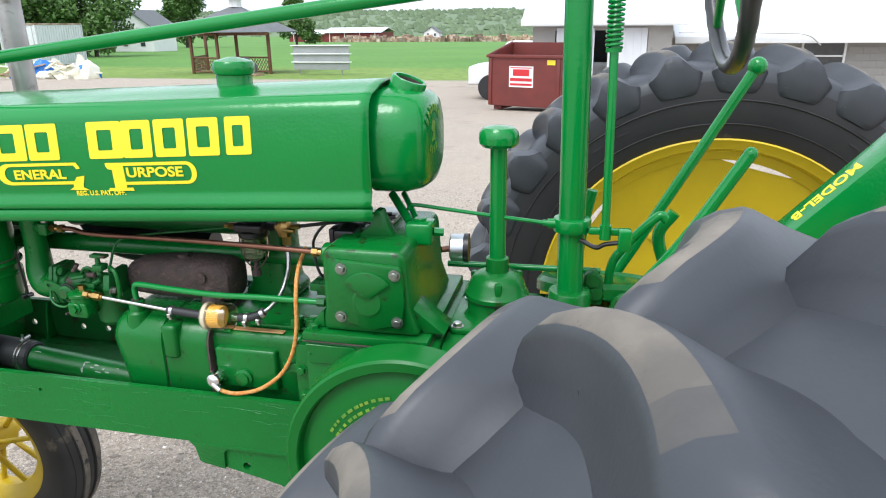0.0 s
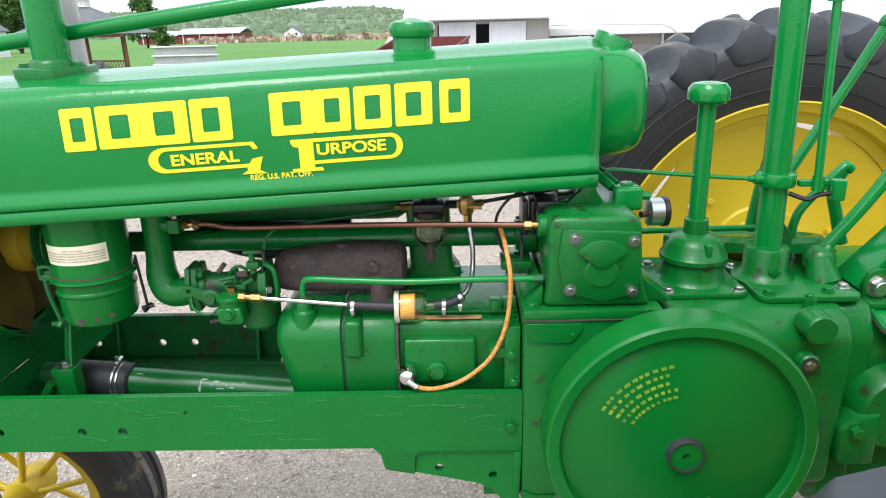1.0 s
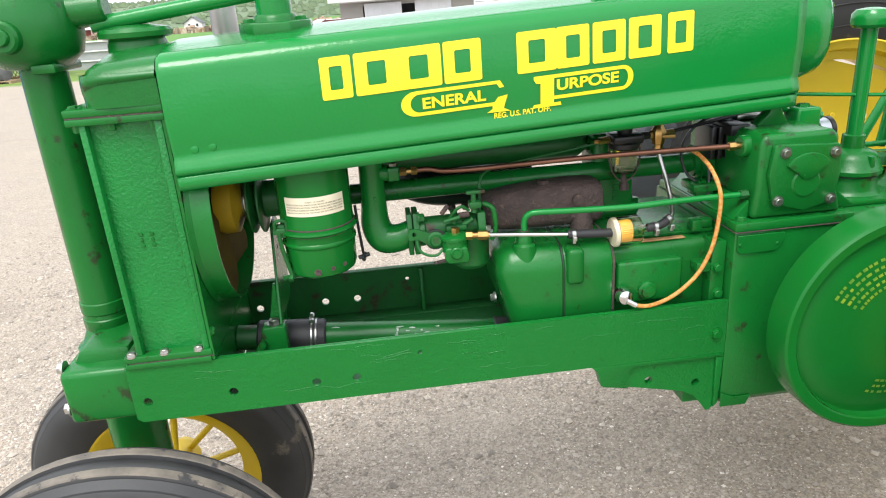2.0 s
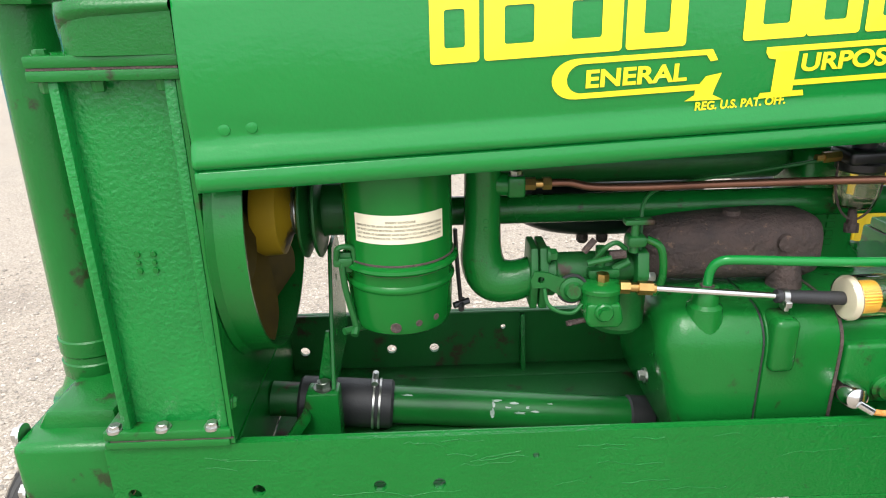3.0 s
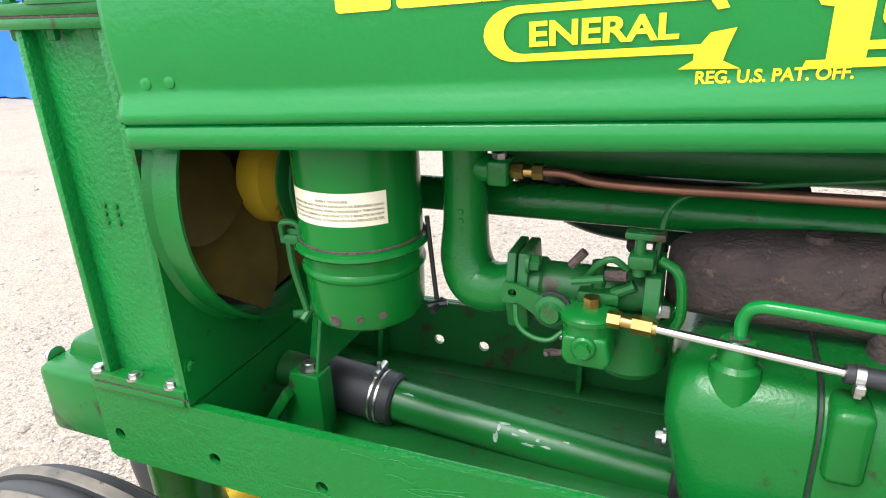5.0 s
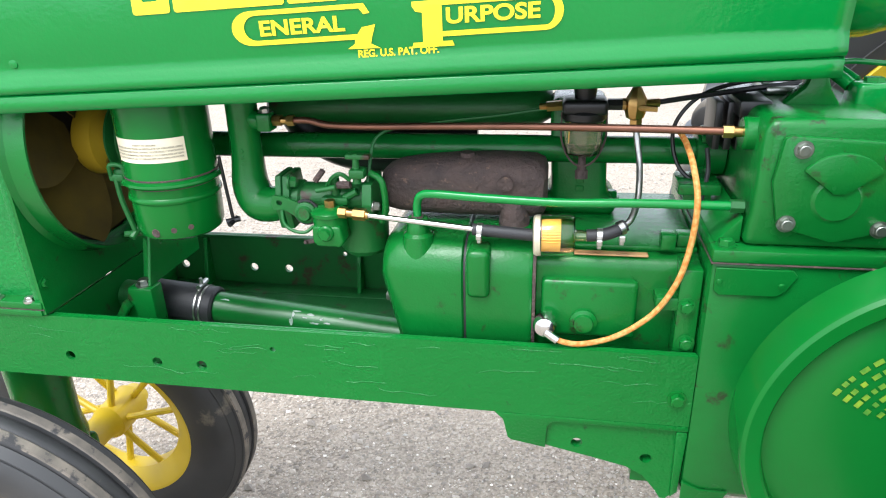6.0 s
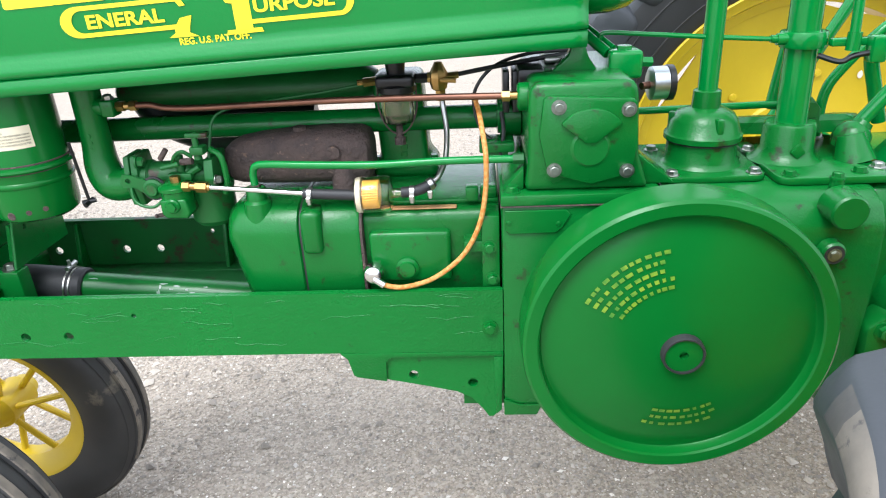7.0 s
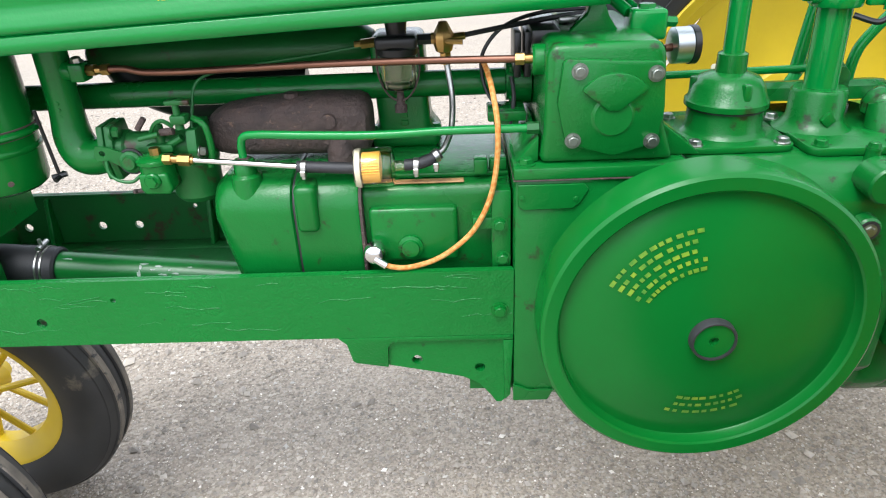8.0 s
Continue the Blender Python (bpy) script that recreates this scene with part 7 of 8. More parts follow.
part("inside_shade_sheet", bm, dark_inside, barn)
bmb = BM()
box(bmb, -0.195, 0.195, -0.012, 0.0, -0.095, 0.095, 0.006, 1)
blk = finish(bmb, "block", block_wall, 30)
for j in range(10):
    for k in range(24):
        x = 2.52 + 0.405 * k + (0.2 if j % 2 else 0)
        z = az + 0.1 + 0.205 * j
        if z > 0.98 or (3.60 < x < 4.75 and 0.0 < z < 1.0) or (6.2 < x < 7.6 and 0.0 < z < 1.0):
            continue
        ob = hang(new("block", blk), wall)
        ob.matrix_basis = Matrix.Translation((x, 21.499, z))
bm = BM()
prism(bm, [(18.25, EAVE + 0.10), (25.2, EAVE + 2.72), (25.2, EAVE + 2.80), (18.25, EAVE + 0.18)], "x", -1.70, 2.62, 0)
box(bm, -1.42, 2.30, 18.6, 18.8, EAVE + 0.001, EAVE + 0.16)
ar = part("roof", bm, roof_white, barn)
bm = BM()
box(bm, -1.72, 2.64, 18.20, 18.24, EAVE + 0.03, EAVE + 0.20, 0.005)
part("fascia", bm, white_paint, ar)
for k in range(15):
    x = -1.66 + 0.30 * k
    bm = BM()
    prism(bm, [(18.26, EAVE + 0.182), (25.2, EAVE + 2.802), (25.2, EAVE + 2.83), (18.26, EAVE + 0.21)], "x", x, x + 0.03, 0)
    part("roof_rib", bm, roof_white, ar)
bm = BM()
prism(bm, [(20.9, 0.98), (31.5, 4.9), (31.5, 5.0), (20.9, 1.08)], "x", 2.63, 34.5, 0)
mr = part("main_roof", bm, roof_white, barn, "long white metal roof")
bm = BM()
box(bm, 2.63, 34.5, 20.86, 20.895, 0.90, 1.10, 0.005)
part("fascia", bm, white_paint, mr)
bm = BM()
tube(bm, [(2.7, 20.75, 1.22), (5.4, 20.75, 1.18), (6.2, 20.75, 1.12), (6.6, 20.75, 0.85)], 0.02, 6)
part("cable_pipe", bm, steel, barn)
for x0, x1, name in ((-0.76, 0.27, "door"), (0.64, 1.66, "door")):
    bm = BM()
    box(bm, x0, x1, 18.53, 18.58, az + 0.03, EAVE - 0.04, 0.01)
    dr = part(name, bm, door_white, barn, "white sliding barn door")
    for k in range(int((x1 - x0) / 0.2)):
        bm = BM()
        box(bm, x0 + 0.06 + 0.2 * k, x0 + 0.085 + 0.2 * k, 18.522, 18.5295, az + 0.06, EAVE - 0.07, 0.002, 1)
        part("door_rib", bm, door_white, dr)
for x0, x1 in ((3.72, 4.62), (6.35, 7.45), (9.2, 10.3), (12.4, 13.5)):
    bm = BM()
    for q in ((x0 - 0.06, x1 + 0.06, 0.88, 0.95), (x0 - 0.06, x1 + 0.06, 0.07, 0.14), (x0 - 0.06, x0, 0.14, 0.88), (x1, x1 + 0.06, 0.14, 0.88), (x0, x1, 0.49, 0.54)):
        box(bm, q[0], q[1], 21.42, 21.49, q[2], q[3], 0.004, 1)
    w = part("window", bm, white_paint, barn, "white-framed barn window")
    bm = BM()
    box(bm, x0, x1, 21.47, 21.488, 0.14, 0.88)
    part("pane", bm, pane_glass, w)
bm = BM()
for q in ((19.35, 19.42, 0.0, 0.95), (20.05, 20.12, 0.0, 0.95), (19.42, 20.05, 0.88, 0.95), (19.42, 20.05, 0.0, 0.07), (19.42, 20.05, 0.45, 0.50)):
    box(bm, 2.301, 2.36, q[0], q[1], q[2], q[3], 0.004, 1)
w = part("window", bm, white_paint, barn, "white-framed barn window")
bm = BM()
box(bm, 2.302, 2.315, 19.42, 20.05, 0.07, 0.88)
part("pane", bm, pane_glass, w)
bm = BM()
prism(bm, [(2.75, ground_z(0, 21)), (3.45, ground_z(0, 21)), (3.50, 0.02), (2.78, -0.02)], "y", 21.0, 21.06, 0.01, 2)
single("yellow_panel", bm, sticker_yellow, "yellow panel leaning by the barn wall", "panel")
bm = BM()
gz = ground_z(0, 17.6)
for z in (0.08, 0.38):
    rod(bm, (0.35, 17.6, gz + z), (1.35, 17.6, gz + z), 0.03, seg=8)
for x in (0.40, 0.8, 1.30):
    rod(bm, (x, 17.6, gz - 0.01), (x, 17.6, gz + 0.45), 0.03, seg=8)
single("pipe_rack", bm, rust_scrap, "low rusty pipe rack in front of the barn door", "rack")

# gazebo
cedar = material("stained_cedar", (0.17, 0.070, 0.035), 0.7, second=(0.11, 0.046, 0.024), blotch=6, grain=0.5)
shingle = material("grey_shingle", (0.15, 0.16, 0.165), 0.85, second=(0.11, 0.115, 0.12), blotch=3, grain=0.4, grain_scale=30)
gz = ground_z(0, 33)
gaz = thing("gazebo", (-19.0, 34.5, gz), "brown wooden gazebo with grey shingle roof", "gazebo")
gp = [(-21.3, 33.4), (-19.5, 33.0), (-18.9, 34.0), (-16.8, 33.6), (-22.2, 36.4), (-18.4, 36.8)]
for x, y in gp:
    bm = BM()
    box(bm, x - 0.07, x + 0.07, y - 0.07, y + 0.07, gz - 0.03, gz + 2.12, 0.01)
    part("post", bm, cedar, gaz)
bm = BM()
ring = [(-22.3, 33.0), (-19.4, 32.4), (-16.3, 33.0), (-15.8, 35.0), (-16.5, 36.8), (-21.2, 36.8), (-22.6, 35.0)]
cvx = bm.verts.new((-19.1, 34.7, gz + 3.60))
vs = [bm.verts.new((x, y, gz + 2.16)) for x, y in ring]
for i in range(len(vs)):
    bm.faces.new((vs[i], vs[(i + 1) % len(vs)], cvx))
bm.faces.new(list(reversed(vs)))
rf = part("roof", bm, shingle, gaz, "grey shingle roof", 20)
bm = BM()
box(bm, -21.6, -16.5, 33.0, 33.06, gz + 2.00, gz + 2.155, 0.01)
part("fascia", bm, cedar, gaz)
bm = BM()
lathe(bm, [(0.35, 0), (0.35, 0.35), (0.5, 0.36), (0.0, 0.65)], (-19.1, 34.7, gz + 3.45), (0, 0, 1), 8)
part("cupola", bm, white_paint, rf)
for (xa, ya), (xb, yb) in (((-21.3, 33.4), (-19.5, 33.0)), ((-18.9, 34.0), (-16.8, 33.6)), ((-22.2, 36.4), (-21.3, 33.4)), ((-16.8, 33.6), (-18.4, 36.8))):
    bm = BM()
    a, b = Vector((xa, ya, gz)), Vector((xb, yb, gz))
    n = 12
    for zz in (0.10, 0.85):
        rod(bm, a + Vector((0, 0, zz)), b + Vector((0, 0, zz)), 0.04, seg=6)
    for k in range(n):
        f0, f1 = k / n, min(1, (k + 3) / n)
        rod(bm, a.lerp(b, f0) + Vector((0, 0, 0.1)), a.lerp(b, f1) + Vector((0, 0, 0.1 + 0.75 * (f1 - f0) * n / 3)), 0.018, seg=4)
        rod(bm, a.lerp(b, f0) + Vector((0, 0, 0.85)), a.lerp(b, f1) + Vector((0, 0, 0.85 - 0.75 * (f1 - f0) * n / 3)), 0.018, seg=4)
    part("lattice_rail", bm, cedar, gaz)
# engine set on a pallet by the gazebo
pallet_wood = material("raw_pallet_wood", (0.42, 0.30, 0.18), 0.8, second=(0.32, 0.22, 0.13), blotch=4)
mz = ground_z(0, 31.5)
bm = BM()
for k in range(5):
    box(bm, -17.9, -16.5, 31.2 + 0.22 * k, 31.32 + 0.22 * k, mz + 0.08, mz + 0.11)
for x in (-17.9, -17.25, -16.6):
    box(bm, x, x + 0.1, 31.2, 32.2, mz - 0.02, mz + 0.079)
single("pallet", bm, pallet_wood, "raw wooden pallet lying on the gravel", "pallet")
bm = BM()
box(bm, -17.6, -16.9, 31.4, 32.0, mz + 0.11, mz + 0.55, 0.08, 3)
lathe(bm, [(0.1, 0), (0.3, 0.02), (0.3, 0.12), (0.1, 0.14)], (-16.85, 31.6, mz + 0.42), (0.4, -1, 0), 20)
box(bm, -17.4, -17.1, 31.5, 31.9, mz + 0.5, mz + 0.9, 0.05)
rod(bm, (-17.7, 31.5, mz + 0.15), (-17.6, 31.5, mz + 0.8), 0.04, seg=8)
single("small_engine", bm, material("dark_machine", (0.05, 0.05, 0.055), 0.5, second=(0.12, 0.12, 0.12), blotch=4), "dark small engine on a pallet", "engine")

# grey panel stand
bz = ground_z(0, 33)
grey_panel = material("grey_panel", (0.36, 0.37, 0.37), 0.6, second=(0.30, 0.31, 0.31), blotch=2)
stand = thing("panel_stand", (-13.6, 33.2, bz), "grey slatted panel rack standing on the grass", "rack")
for k in range(3):
    bm = BM()
    box(bm, -15.2, -12.1, 33.1, 33.16, bz + 0.25 + 0.42 * k, bz + 0.60 + 0.42 * k, 0.01)
    part("panel", bm, grey_panel, stand)
    bm = BM()
    box(bm, -15.3, -12.0, 33.0, 33.24, bz + 0.605 + 0.42 * k, bz + 0.66 + 0.42 * k, 0.01)
    part("ledge", bm, white_paint, stand)
for x in (-14.9, -12.6):
    bm = BM()
    box(bm, x, x + 0.06, 33.17, 33.23, bz - 0.02, bz + 1.45, 0.005)
    part("leg", bm, grey_panel, stand)

# container with ribbed sides
cz = ground_z(0, 40)
cont = thing("shipping_container", (-37.1, 40.0, cz), "white ribbed steel shipping container", "container")
cm = Matrix.Translation((-37.1, 40.0, cz)) @ Matrix.Rotation(radians(12), 4, "Z")
bm = BM()
box(bm, -2.44, 0, 0, 6.06, 0.1, 2.80, 0.02, 2, cm)
part("shell", bm, door_white, cont)
for k in range(6):
    bm = BM()
    box(bm, -2.30 + 0.40 * k, -2.22 + 0.40 * k, -0.05, -0.001, 0.2, 2.7, 0.01, 1, cm)
    part("rib", bm, door_white, cont)
for k in range(17):
    bm = BM()
    box(bm, 0.001, 0.04, 0.2 + 0.34 * k, 0.38 + 0.34 * k, 0.2, 2.7, 0.01, 1, cm)
    part("rib", bm, door_white, cont)
bm = BM()
box(bm, -2.5, 0.05, -0.06, 6.1, -0.03, 0.099, 0.01, 2, cm)
part("base_frame", bm, steel, cont)
for x0, x1, y0, y1 in ((-2.5, 0.06, -0.07, 0.02), (-0.02, 0.07, 0.021, 6.12)):
    bm = BM()
    box(bm, x0, x1, y0, y1, 2.801, 2.90, 0.01, 1, cm)
    part("top_rail", bm, rust_scrap, cont, "rusty top rail")
for x, y in ((-2.5, -0.08), (-0.04, -0.08), (-0.01, 6.05)):
    bm = BM()
    box(bm, x, x + 0.09, y, y + 0.09, 0.1, 2.80, 0.01, 1, cm)
    part("corner_post", bm, door_white, cont)

# heap of folded covers
rnd = random.Random(11)
blue = material("blue_tarp", (0.02, 0.19, 0.66), 0.45, second=(0.015, 0.14, 0.52), blotch=3, grain=0.4, cast=0.8, cast_scale=6)
pale = material("cream_cover", (0.70, 0.66, 0.45), 0.7, second=(0.75, 0.74, 0.68), blotch=2, island=0.2)


def crumple(bm, c, sx, sy, sz, seed):
    t = bmesh.new()
    bmesh.ops.create_icosphere(t, subdivisions=3, radius=1.0)
    for v in t.verts:
        d = 1 + 0.38 * noise.noise(Vector(v.co) * 2.1 + Vector((seed * 3.1, seed, 0))) + 0.16 * noise.noise(Vector(v.co) * 6.0 + Vector((seed, 0, 5)))
        v.co = Vector((c[0] + v.co.x * sx * d, c[1] + v.co.y * sy * d, max(c[2] - 0.02, c[2] + v.co.z * sz * d)))
    take(bm, t)


hz = ground_z(0, 29)
for k in range(22):
    bm = BM()
    x = -28.6 + 0.205 * k
    crumple(bm, (x + rnd.uniform(-0.3, 0.3), 29 + rnd.uniform(-0.6, 0.8), ground_z(0, 29)), rnd.uniform(0.25, 0.75), rnd.uniform(0.25, 0.6), rnd.uniform(0.2, 0.95), k)
    single("folded_cover", bm, blue if k % 2 == 0 else pale, "crumpled blue cover in a heap" if k % 2 == 0 else "crumpled cream cover in a heap", "tarpaulin", "heap of covers", angle=60)
for k in range(14):
    bm = BM()
    m = Matrix.Translation((rnd.uniform(-28.4, -24.0), 28.6 + rnd.uniform(-0.8, 0.3), hz + rnd.uniform(0.12, 0.6))) @ Matrix.Rotation(rnd.uniform(-0.6, 0.6), 4, "Z") @ Matrix.Rotation(rnd.uniform(-0.35, 0.35), 4, "Y")
    box(bm, -rnd.uniform(0.5, 1.1), rnd.uniform(0.5, 1.1), -0.08, 0.08, -0.03, 0.04, 0.01, 1, m)
    single("loose_board", bm, pale if k % 3 else pallet_wood, "pale board lying in the heap of covers", "board", "boards in the heap")
# stack under a blue tarpaulin
bm = BM()
tz0 = ground_z(-9.5, 6.2)
t = bmesh.new()
bmesh.ops.create_grid(t, x_segments=50, y_segments=34, size=1.0)
for v in t.verts:
    u_, v_ = v.co.x, v.co.y
    e = max(abs(u_), abs(v_))
    px, py = -11.9 + 2.05 * math.copysign(min(1, abs(u_) / 0.62), u_), 7.6 + 1.1 * math.copysign(min(1, abs(v_) / 0.62), v_)
    down = max(0.0, (e - 0.62) / 0.38)
    zz = tz0 + 1.75 * (1 - down)
    w = 0.05 * noise.noise((px * 1.4, py * 1.4, zz * 0.9)) + 0.03 * noise.noise((px * 4, py * 4, zz * 2))
    v.co = Vector((px + w * 2 + (0.12 * down * math.copysign(1, u_) if abs(u_) > 0.62 else 0), py + w * 2 + (0.12 * down * math.copysign(1, v_) if abs(v_) > 0.62 else 0), max(tz0 - 0.01, zz + w)))
take(bm, t)
box(bm, -13.8, -10.0, 6.6, 8.6, tz0 - 0.02, tz0 + 1.6)
single("tarpaulin", bm, blue, "stack of goods under a bright blue tarpaulin", "tarpaulin", angle=70)

# far barns
barn_red = material("far_barn_red", (0.20, 0.030, 0.025), 0.7, second=(0.16, 0.026, 0.022), blotch=0.2)
for x0, x1, y, h, d in ((-100, -78, 250, 4.8, 18), (-120, -101, 262, 4.2, 16)):
    z = ground_z(0, y)
    fb = thing("far_barn", ((x0 + x1) / 2, y, z), "long red barn with white roof across the field", "barn", "far barns")
    bm = BM()
    box(bm, x0, x1, y, y + d, z - 0.2, z + h * 0.68)
    part("wall", bm, barn_red, fb)
    bm = BM()
    prism(bm, [(y - 0.8, z + h * 0.68), (y + d / 2, z + h * 1.02), (y + d + 0.8, z + h * 0.68), (y + d + 0.8, z + h * 0.72), (y + d / 2, z + h * 1.07), (y - 0.8, z + h * 0.73)], "x", x0 - 0.8, x1 + 0.8)
    part("roof", bm, roof_white, fb)
    for k in range(4):
        bm = BM()
        xx = x0 + 2 + (x1 - x0 - 4) * k / 3
        box(bm, xx - 0.15, xx + 0.15, y - 0.12, y - 0.01, z, z + h * 0.68)
        part("trim", bm, white_paint, fb)
# scrap rows beside them
rnd = random.Random(7)
bm = BM()
for k in range(760):
    x = rnd.uniform(-92, 14)
    y = rnd.uniform(235, 262)
    z = ground_z(x, y)
    w, hgt = rnd.uniform(0.3, 1.4), rnd.uniform(0.5, 2.6) * (0.6 + 0.4 * math.sin(x * 0.35) ** 2)
    box(bm, x - w, x + w, y - w * 0.6, y + w * 0.6, z - 0.2, z + hgt, 0, 1, None)
tagged(new("scrap_rows", finish(bm, "scrap_rows", rust_scrap)), "distant rows of tan and rusty machinery", "scrap", kind="stuff")
# far white house
for hx, hy, s in ((-66.0, 90, 0.82), (-57.4, 246, 0.73)):
    z = ground_z(0, hy)
    fh = thing("far_house", (hx, hy, z), "white house with grey roof in the distance", "house", "far houses")
    bm = BM()
    box(bm, hx - 4 * s, hx + 4 * s, hy, hy + 7 * s, z - 0.2, z + 4.2 * s)
    prism(bm, [(hx - 4 * s, z + 4.2 * s), (hx + 4 * s, z + 4.2 * s), (hx, z + 6.8 * s)], "y", hy, hy + 7 * s)
    part("wall", bm, white_paint, fh)
    bm = BM()
    prism(bm, [(hx - 4.5 * s, z + 3.95 * s), (hx, z + 6.9 * s), (hx + 4.5 * s, z + 3.95 * s), (hx + 4.5 * s, z + 4.15 * s), (hx, z + 7.15 * s), (hx - 4.5 * s, z + 4.15 * s)], "y", hy - 0.4, hy + 7.4 * s)
    part("roof", bm, shingle, fh)
    for xx in (-2.2, 1.4):
        for zz in (0.9, 2.7):
            bm = BM()
            box(bm, hx + xx * s, hx + (xx + 0.9) * s, hy - 0.06, hy - 0.01, z + zz * s, z + (zz + 1.2) * s)
            part("window", bm, pane_glass, fh)

# trees
bark = material("bark", (0.10, 0.075, 0.055), 0.9, second=(0.06, 0.045, 0.035), blotch=4, grain=0.6)
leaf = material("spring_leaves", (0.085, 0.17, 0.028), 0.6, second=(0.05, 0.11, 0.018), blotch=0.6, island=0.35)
# paler, greyer leaf colour with the haze of distance mixed in
leaf_haze = material("hazy_wood_leaves", (0.125, 0.170, 0.085), 0.8, second=(0.095, 0.142, 0.070), blotch=0.03, island=0.16)


def leaves(bm, centre, r, count, size, rnd):
    for _ in range(count):
        d = Vector((rnd.gauss(0, 1), rnd.gauss(0, 1), rnd.gauss(0, 1))).normalized() * r * rnd.random() ** 0.4
        p = Vector(centre) + Vector((d.x, d.y, d.z * 0.8))
        a, b = Vector((rnd.gauss(0, 1), rnd.gauss(0, 1), rnd.gauss(0, 1))).normalized(), Vector((rnd.gauss(0, 1), rnd.gauss(0, 1), rnd.gauss(0, 1))).normalized()
        b = (b - a * a.dot(b)).normalized()
        s = size * rnd.uniform(0.6, 1.3)
        q = [bm.verts.new(p + a * s * i + b * s * 0.55 * j) for i, j in ((-1, 0), (0, -1), (1, 0), (0, 1))]
        bm.faces.new(q)


def tree(x, y, h, w, seed, size, low=0.10, foliage=None):
    rnd = random.Random(seed)
    z = ground_z(x, y)
    tr = thing("tree", (x, y, z), "leafy green tree in spring", "tree", "trees by the yard")
    bm = BM()
    tube(bm, [(x, y, z - 0.2), (x + 0.1, y, z + h * 0.3), (x - 0.05, y, z + h * 0.75)], [h * 0.03, h * 0.022, h * 0.007], 10, 5)
    tips = []
    for k in range(9):
        a = 2 * math.pi * k / 9 + rnd.uniform(-0.3, 0.3)
        f = rnd.uniform(low, 0.65)
        tip = Vector((x + w * 0.75 * math.cos(a), y + w * 0.75 * math.sin(a), z + h * (f + rnd.uniform(0.02, 0.28))))
        tube(bm, [(x, y, z + h * f), (x + w * 0.35 * math.cos(a), y + w * 0.35 * math.sin(a), z + h * (f + 0.08)), tip], [h * 0.010, h * 0.007, h * 0.003], 6, 4)
        tips.append(tip)
    part("trunk", bm, bark, tr)
    bm = BM()
    for k in range(34):
        c = rnd.choice(tips) if k < 24 else Vector((x, y, z + h * rnd.uniform(low + 0.1, 0.95)))
        c = c + Vector((rnd.gauss(0, 0.3) * w * 0.6, rnd.gauss(0, 0.3) * w * 0.6, rnd.gauss(0, 0.08) * h))
        leaves(bm, c, w * rnd.uniform(0.28, 0.48), 260, size, rnd)
    part("crown", bm, foliage or leaf, tr)


leaf_brown = material("budding_brown_leaves", (0.12, 0.085, 0.060), 0.7, second=(0.07, 0.06, 0.04), blotch=0.6, island=0.3)
tree(-63.5, 64, 9.0, 4.6, 1, 0.24, 0.0)
tree(-57.5, 63, 8.5, 4.4, 2, 0.24, 0.0)
tree(-52.6, 65, 8.0, 3.8, 3, 0.24, 0.0)
tree(-79.3, 101.8, 8.5, 3.2, 7, 0.28, 0.02, leaf_brown)
tree(-80.0, 126.0, 12.5, 5.0, 6, 0.36, 0.10)
tree(-68.8, 154.0, 9.8, 3.9, 4, 0.34, 0.14)
tree(-74, 75, 16, 8.0, 5, 0.40, 0.05)
tree(-88, 84, 17, 8.0, 9, 0.40, 0.05)

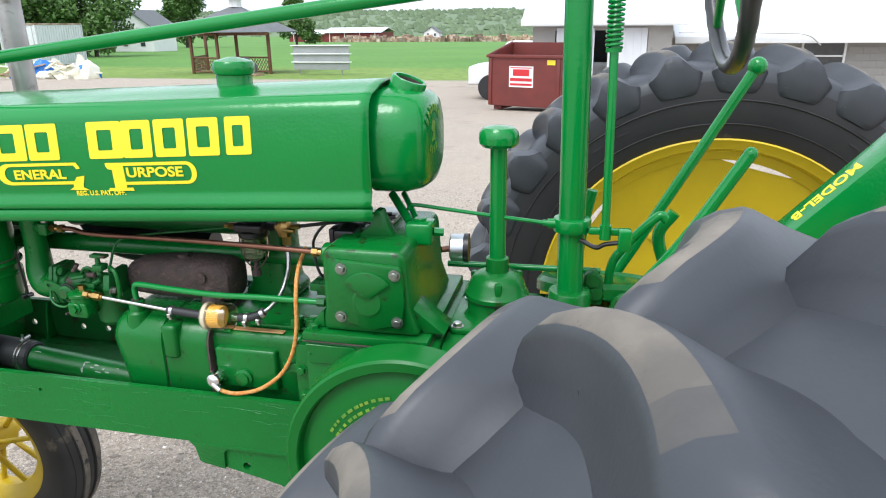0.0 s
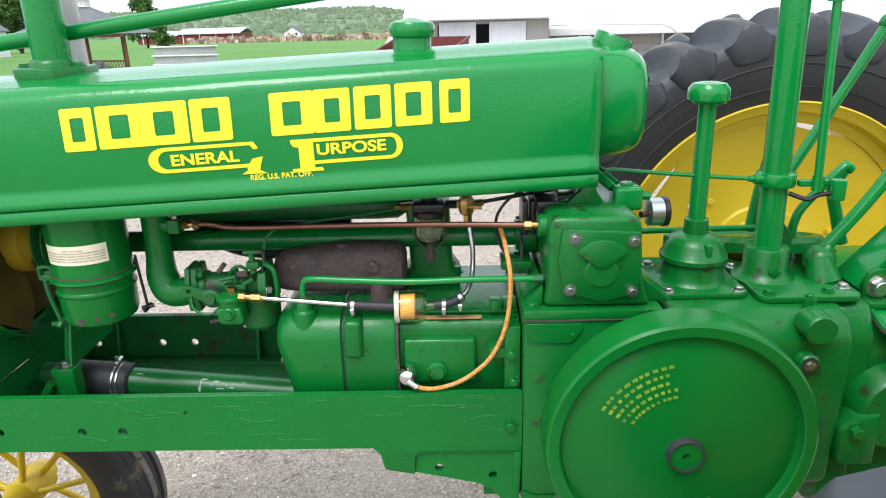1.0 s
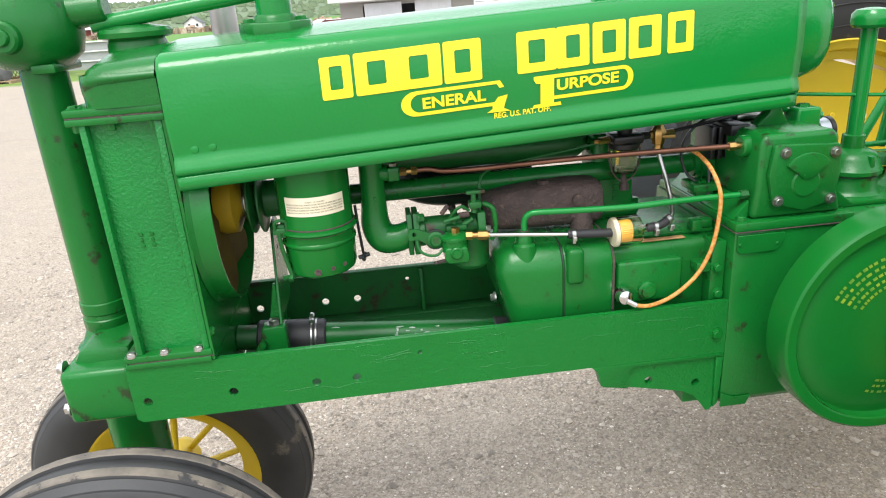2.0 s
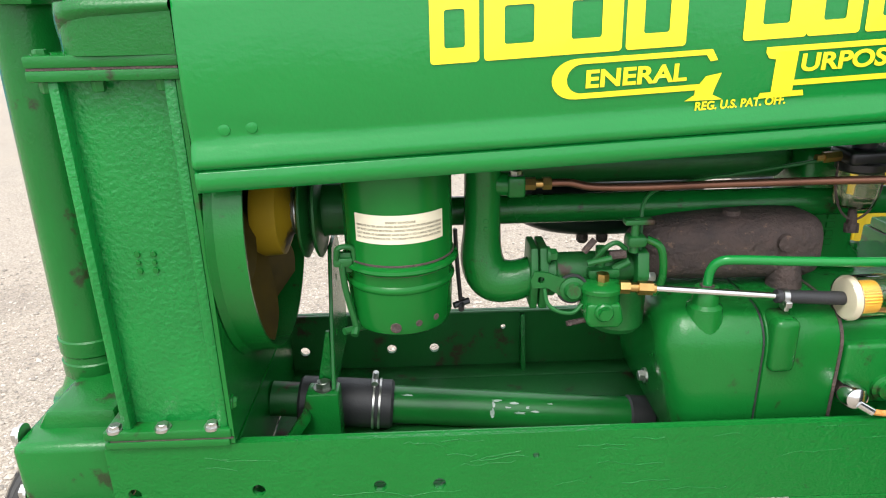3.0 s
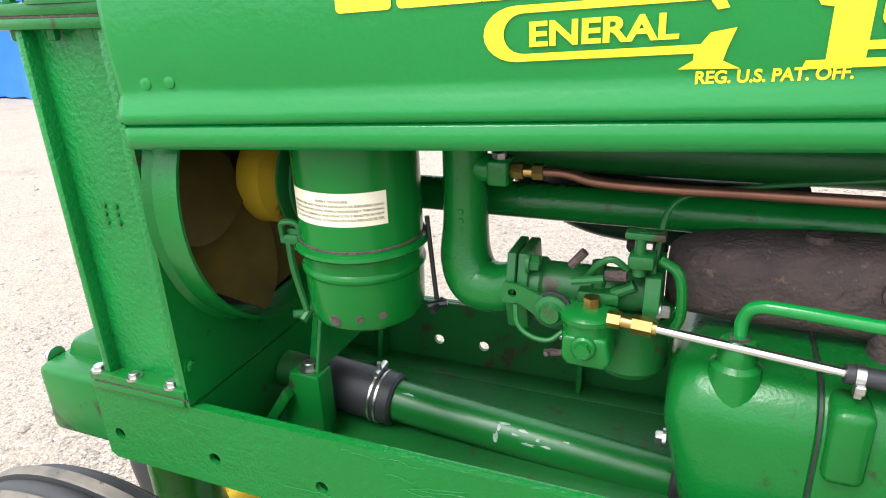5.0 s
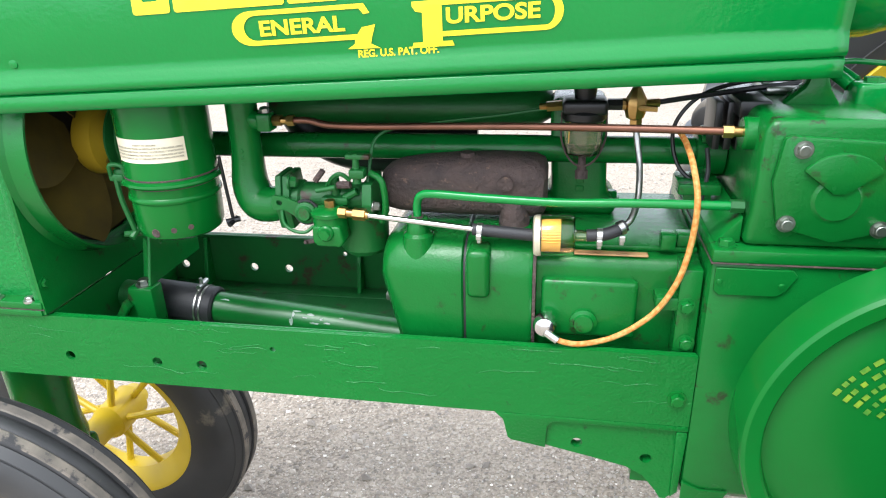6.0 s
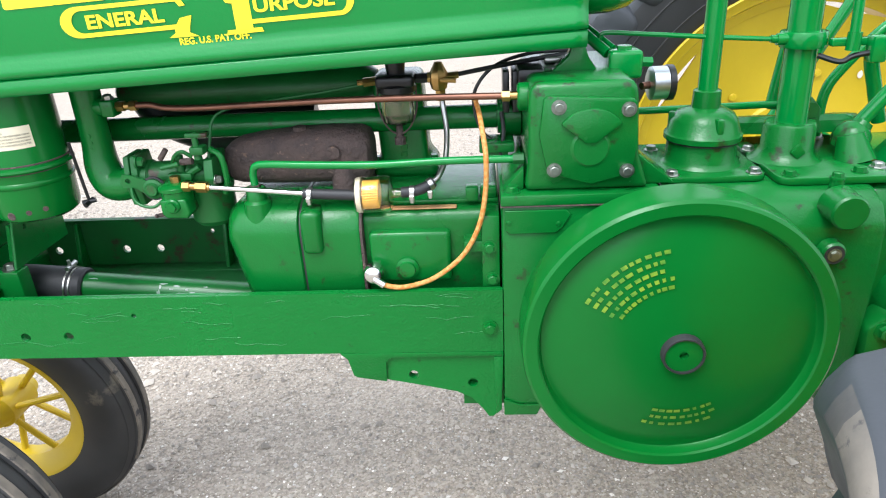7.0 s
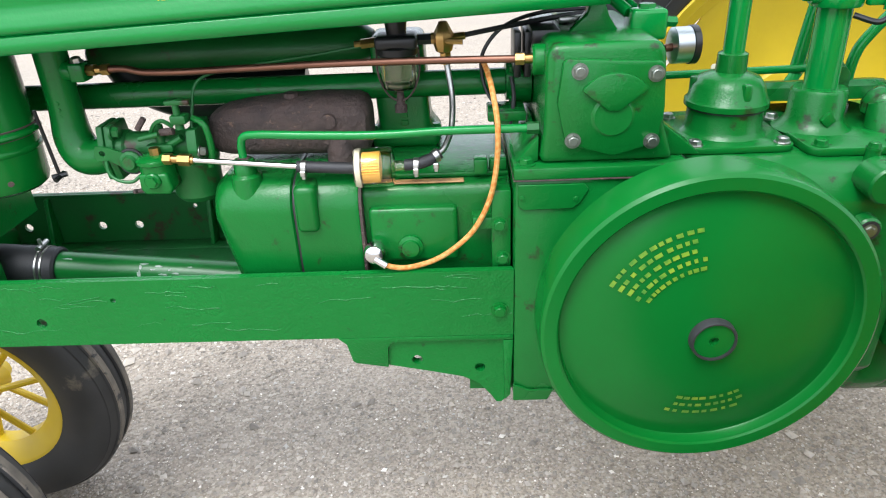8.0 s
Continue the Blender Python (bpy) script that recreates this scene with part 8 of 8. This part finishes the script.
# wooded hill, far; its leaf colour carries the distance haze
rnd = random.Random(21)
bm = BM()
HG = []
for j, y in enumerate((420, 520, 640, 780, 900, 1100)):
    row = []
    for k in range(61):
        x = -1500 + 40 * k
        top = (0, 5, 11, 18, 23, 20)[j] * (0.75 + 0.35 * noise.noise((x * 0.0022, y * 0.002, 2)) + (0.25 if -620 < x < -60 else 0.0)) - (0 if x < -60 else min(16, (x + 60) * 0.05) * j / 5)
        row.append(bm.verts.new((x, y, -6.4 + top)))
    HG.append(row)
for a, b in zip(HG, HG[1:]):
    for i in range(60):
        bm.faces.new((a[i], a[i + 1], b[i + 1], b[i]))
hill = single("hill", bm, leaf_haze, "low wooded hill on the horizon", "hill", kind="structure", angle=80)
verts, faces = [], []
for _ in range(8000):
    j = rnd.uniform(0, 4.98)
    k = rnd.uniform(0, 59.9)
    j0, k0 = int(j), int(k)
    p = Vector((-1500 + 40 * k, (420, 520, 640, 780, 900, 1100)[j0] + ((420, 520, 640, 780, 900, 1100)[j0 + 1] - (420, 520, 640, 780, 900, 1100)[j0]) * (j - j0), 0))
    pts = hill.data.vertices
    za = pts[j0 * 61 + k0].co.z * (1 - (k - k0)) + pts[j0 * 61 + k0 + 1].co.z * (k - k0)
    zb = pts[(j0 + 1) * 61 + k0].co.z * (1 - (k - k0)) + pts[(j0 + 1) * 61 + k0 + 1].co.z * (k - k0)
    z = za * (1 - (j - j0)) + zb * (j - j0)
    r = rnd.uniform(2.0, 4.2)
    b = len(verts)
    for px, py, pz in ((1, 0, 0.1), (0.5, 0.87, 0), (-0.5, 0.87, 0.1), (-1, 0, 0), (-0.5, -0.87, 0.1), (0.5, -0.87, 0), (0.3, 0.2, 1), (-0.3, -0.2, 0.9), (0, 0, -0.6)):
        verts.append((p.x + px * r * rnd.uniform(0.7, 1.2), p.y + py * r, z + pz * r * rnd.uniform(0.7, 1.1)))
    for f in ((0, 1, 6), (1, 2, 6), (2, 7, 6), (2, 3, 7), (3, 4, 7), (4, 5, 7), (5, 6, 7), (5, 0, 6)):
        faces.append(tuple(b + i for i in f))
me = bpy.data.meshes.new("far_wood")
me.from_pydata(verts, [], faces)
me.materials.append(leaf_haze)
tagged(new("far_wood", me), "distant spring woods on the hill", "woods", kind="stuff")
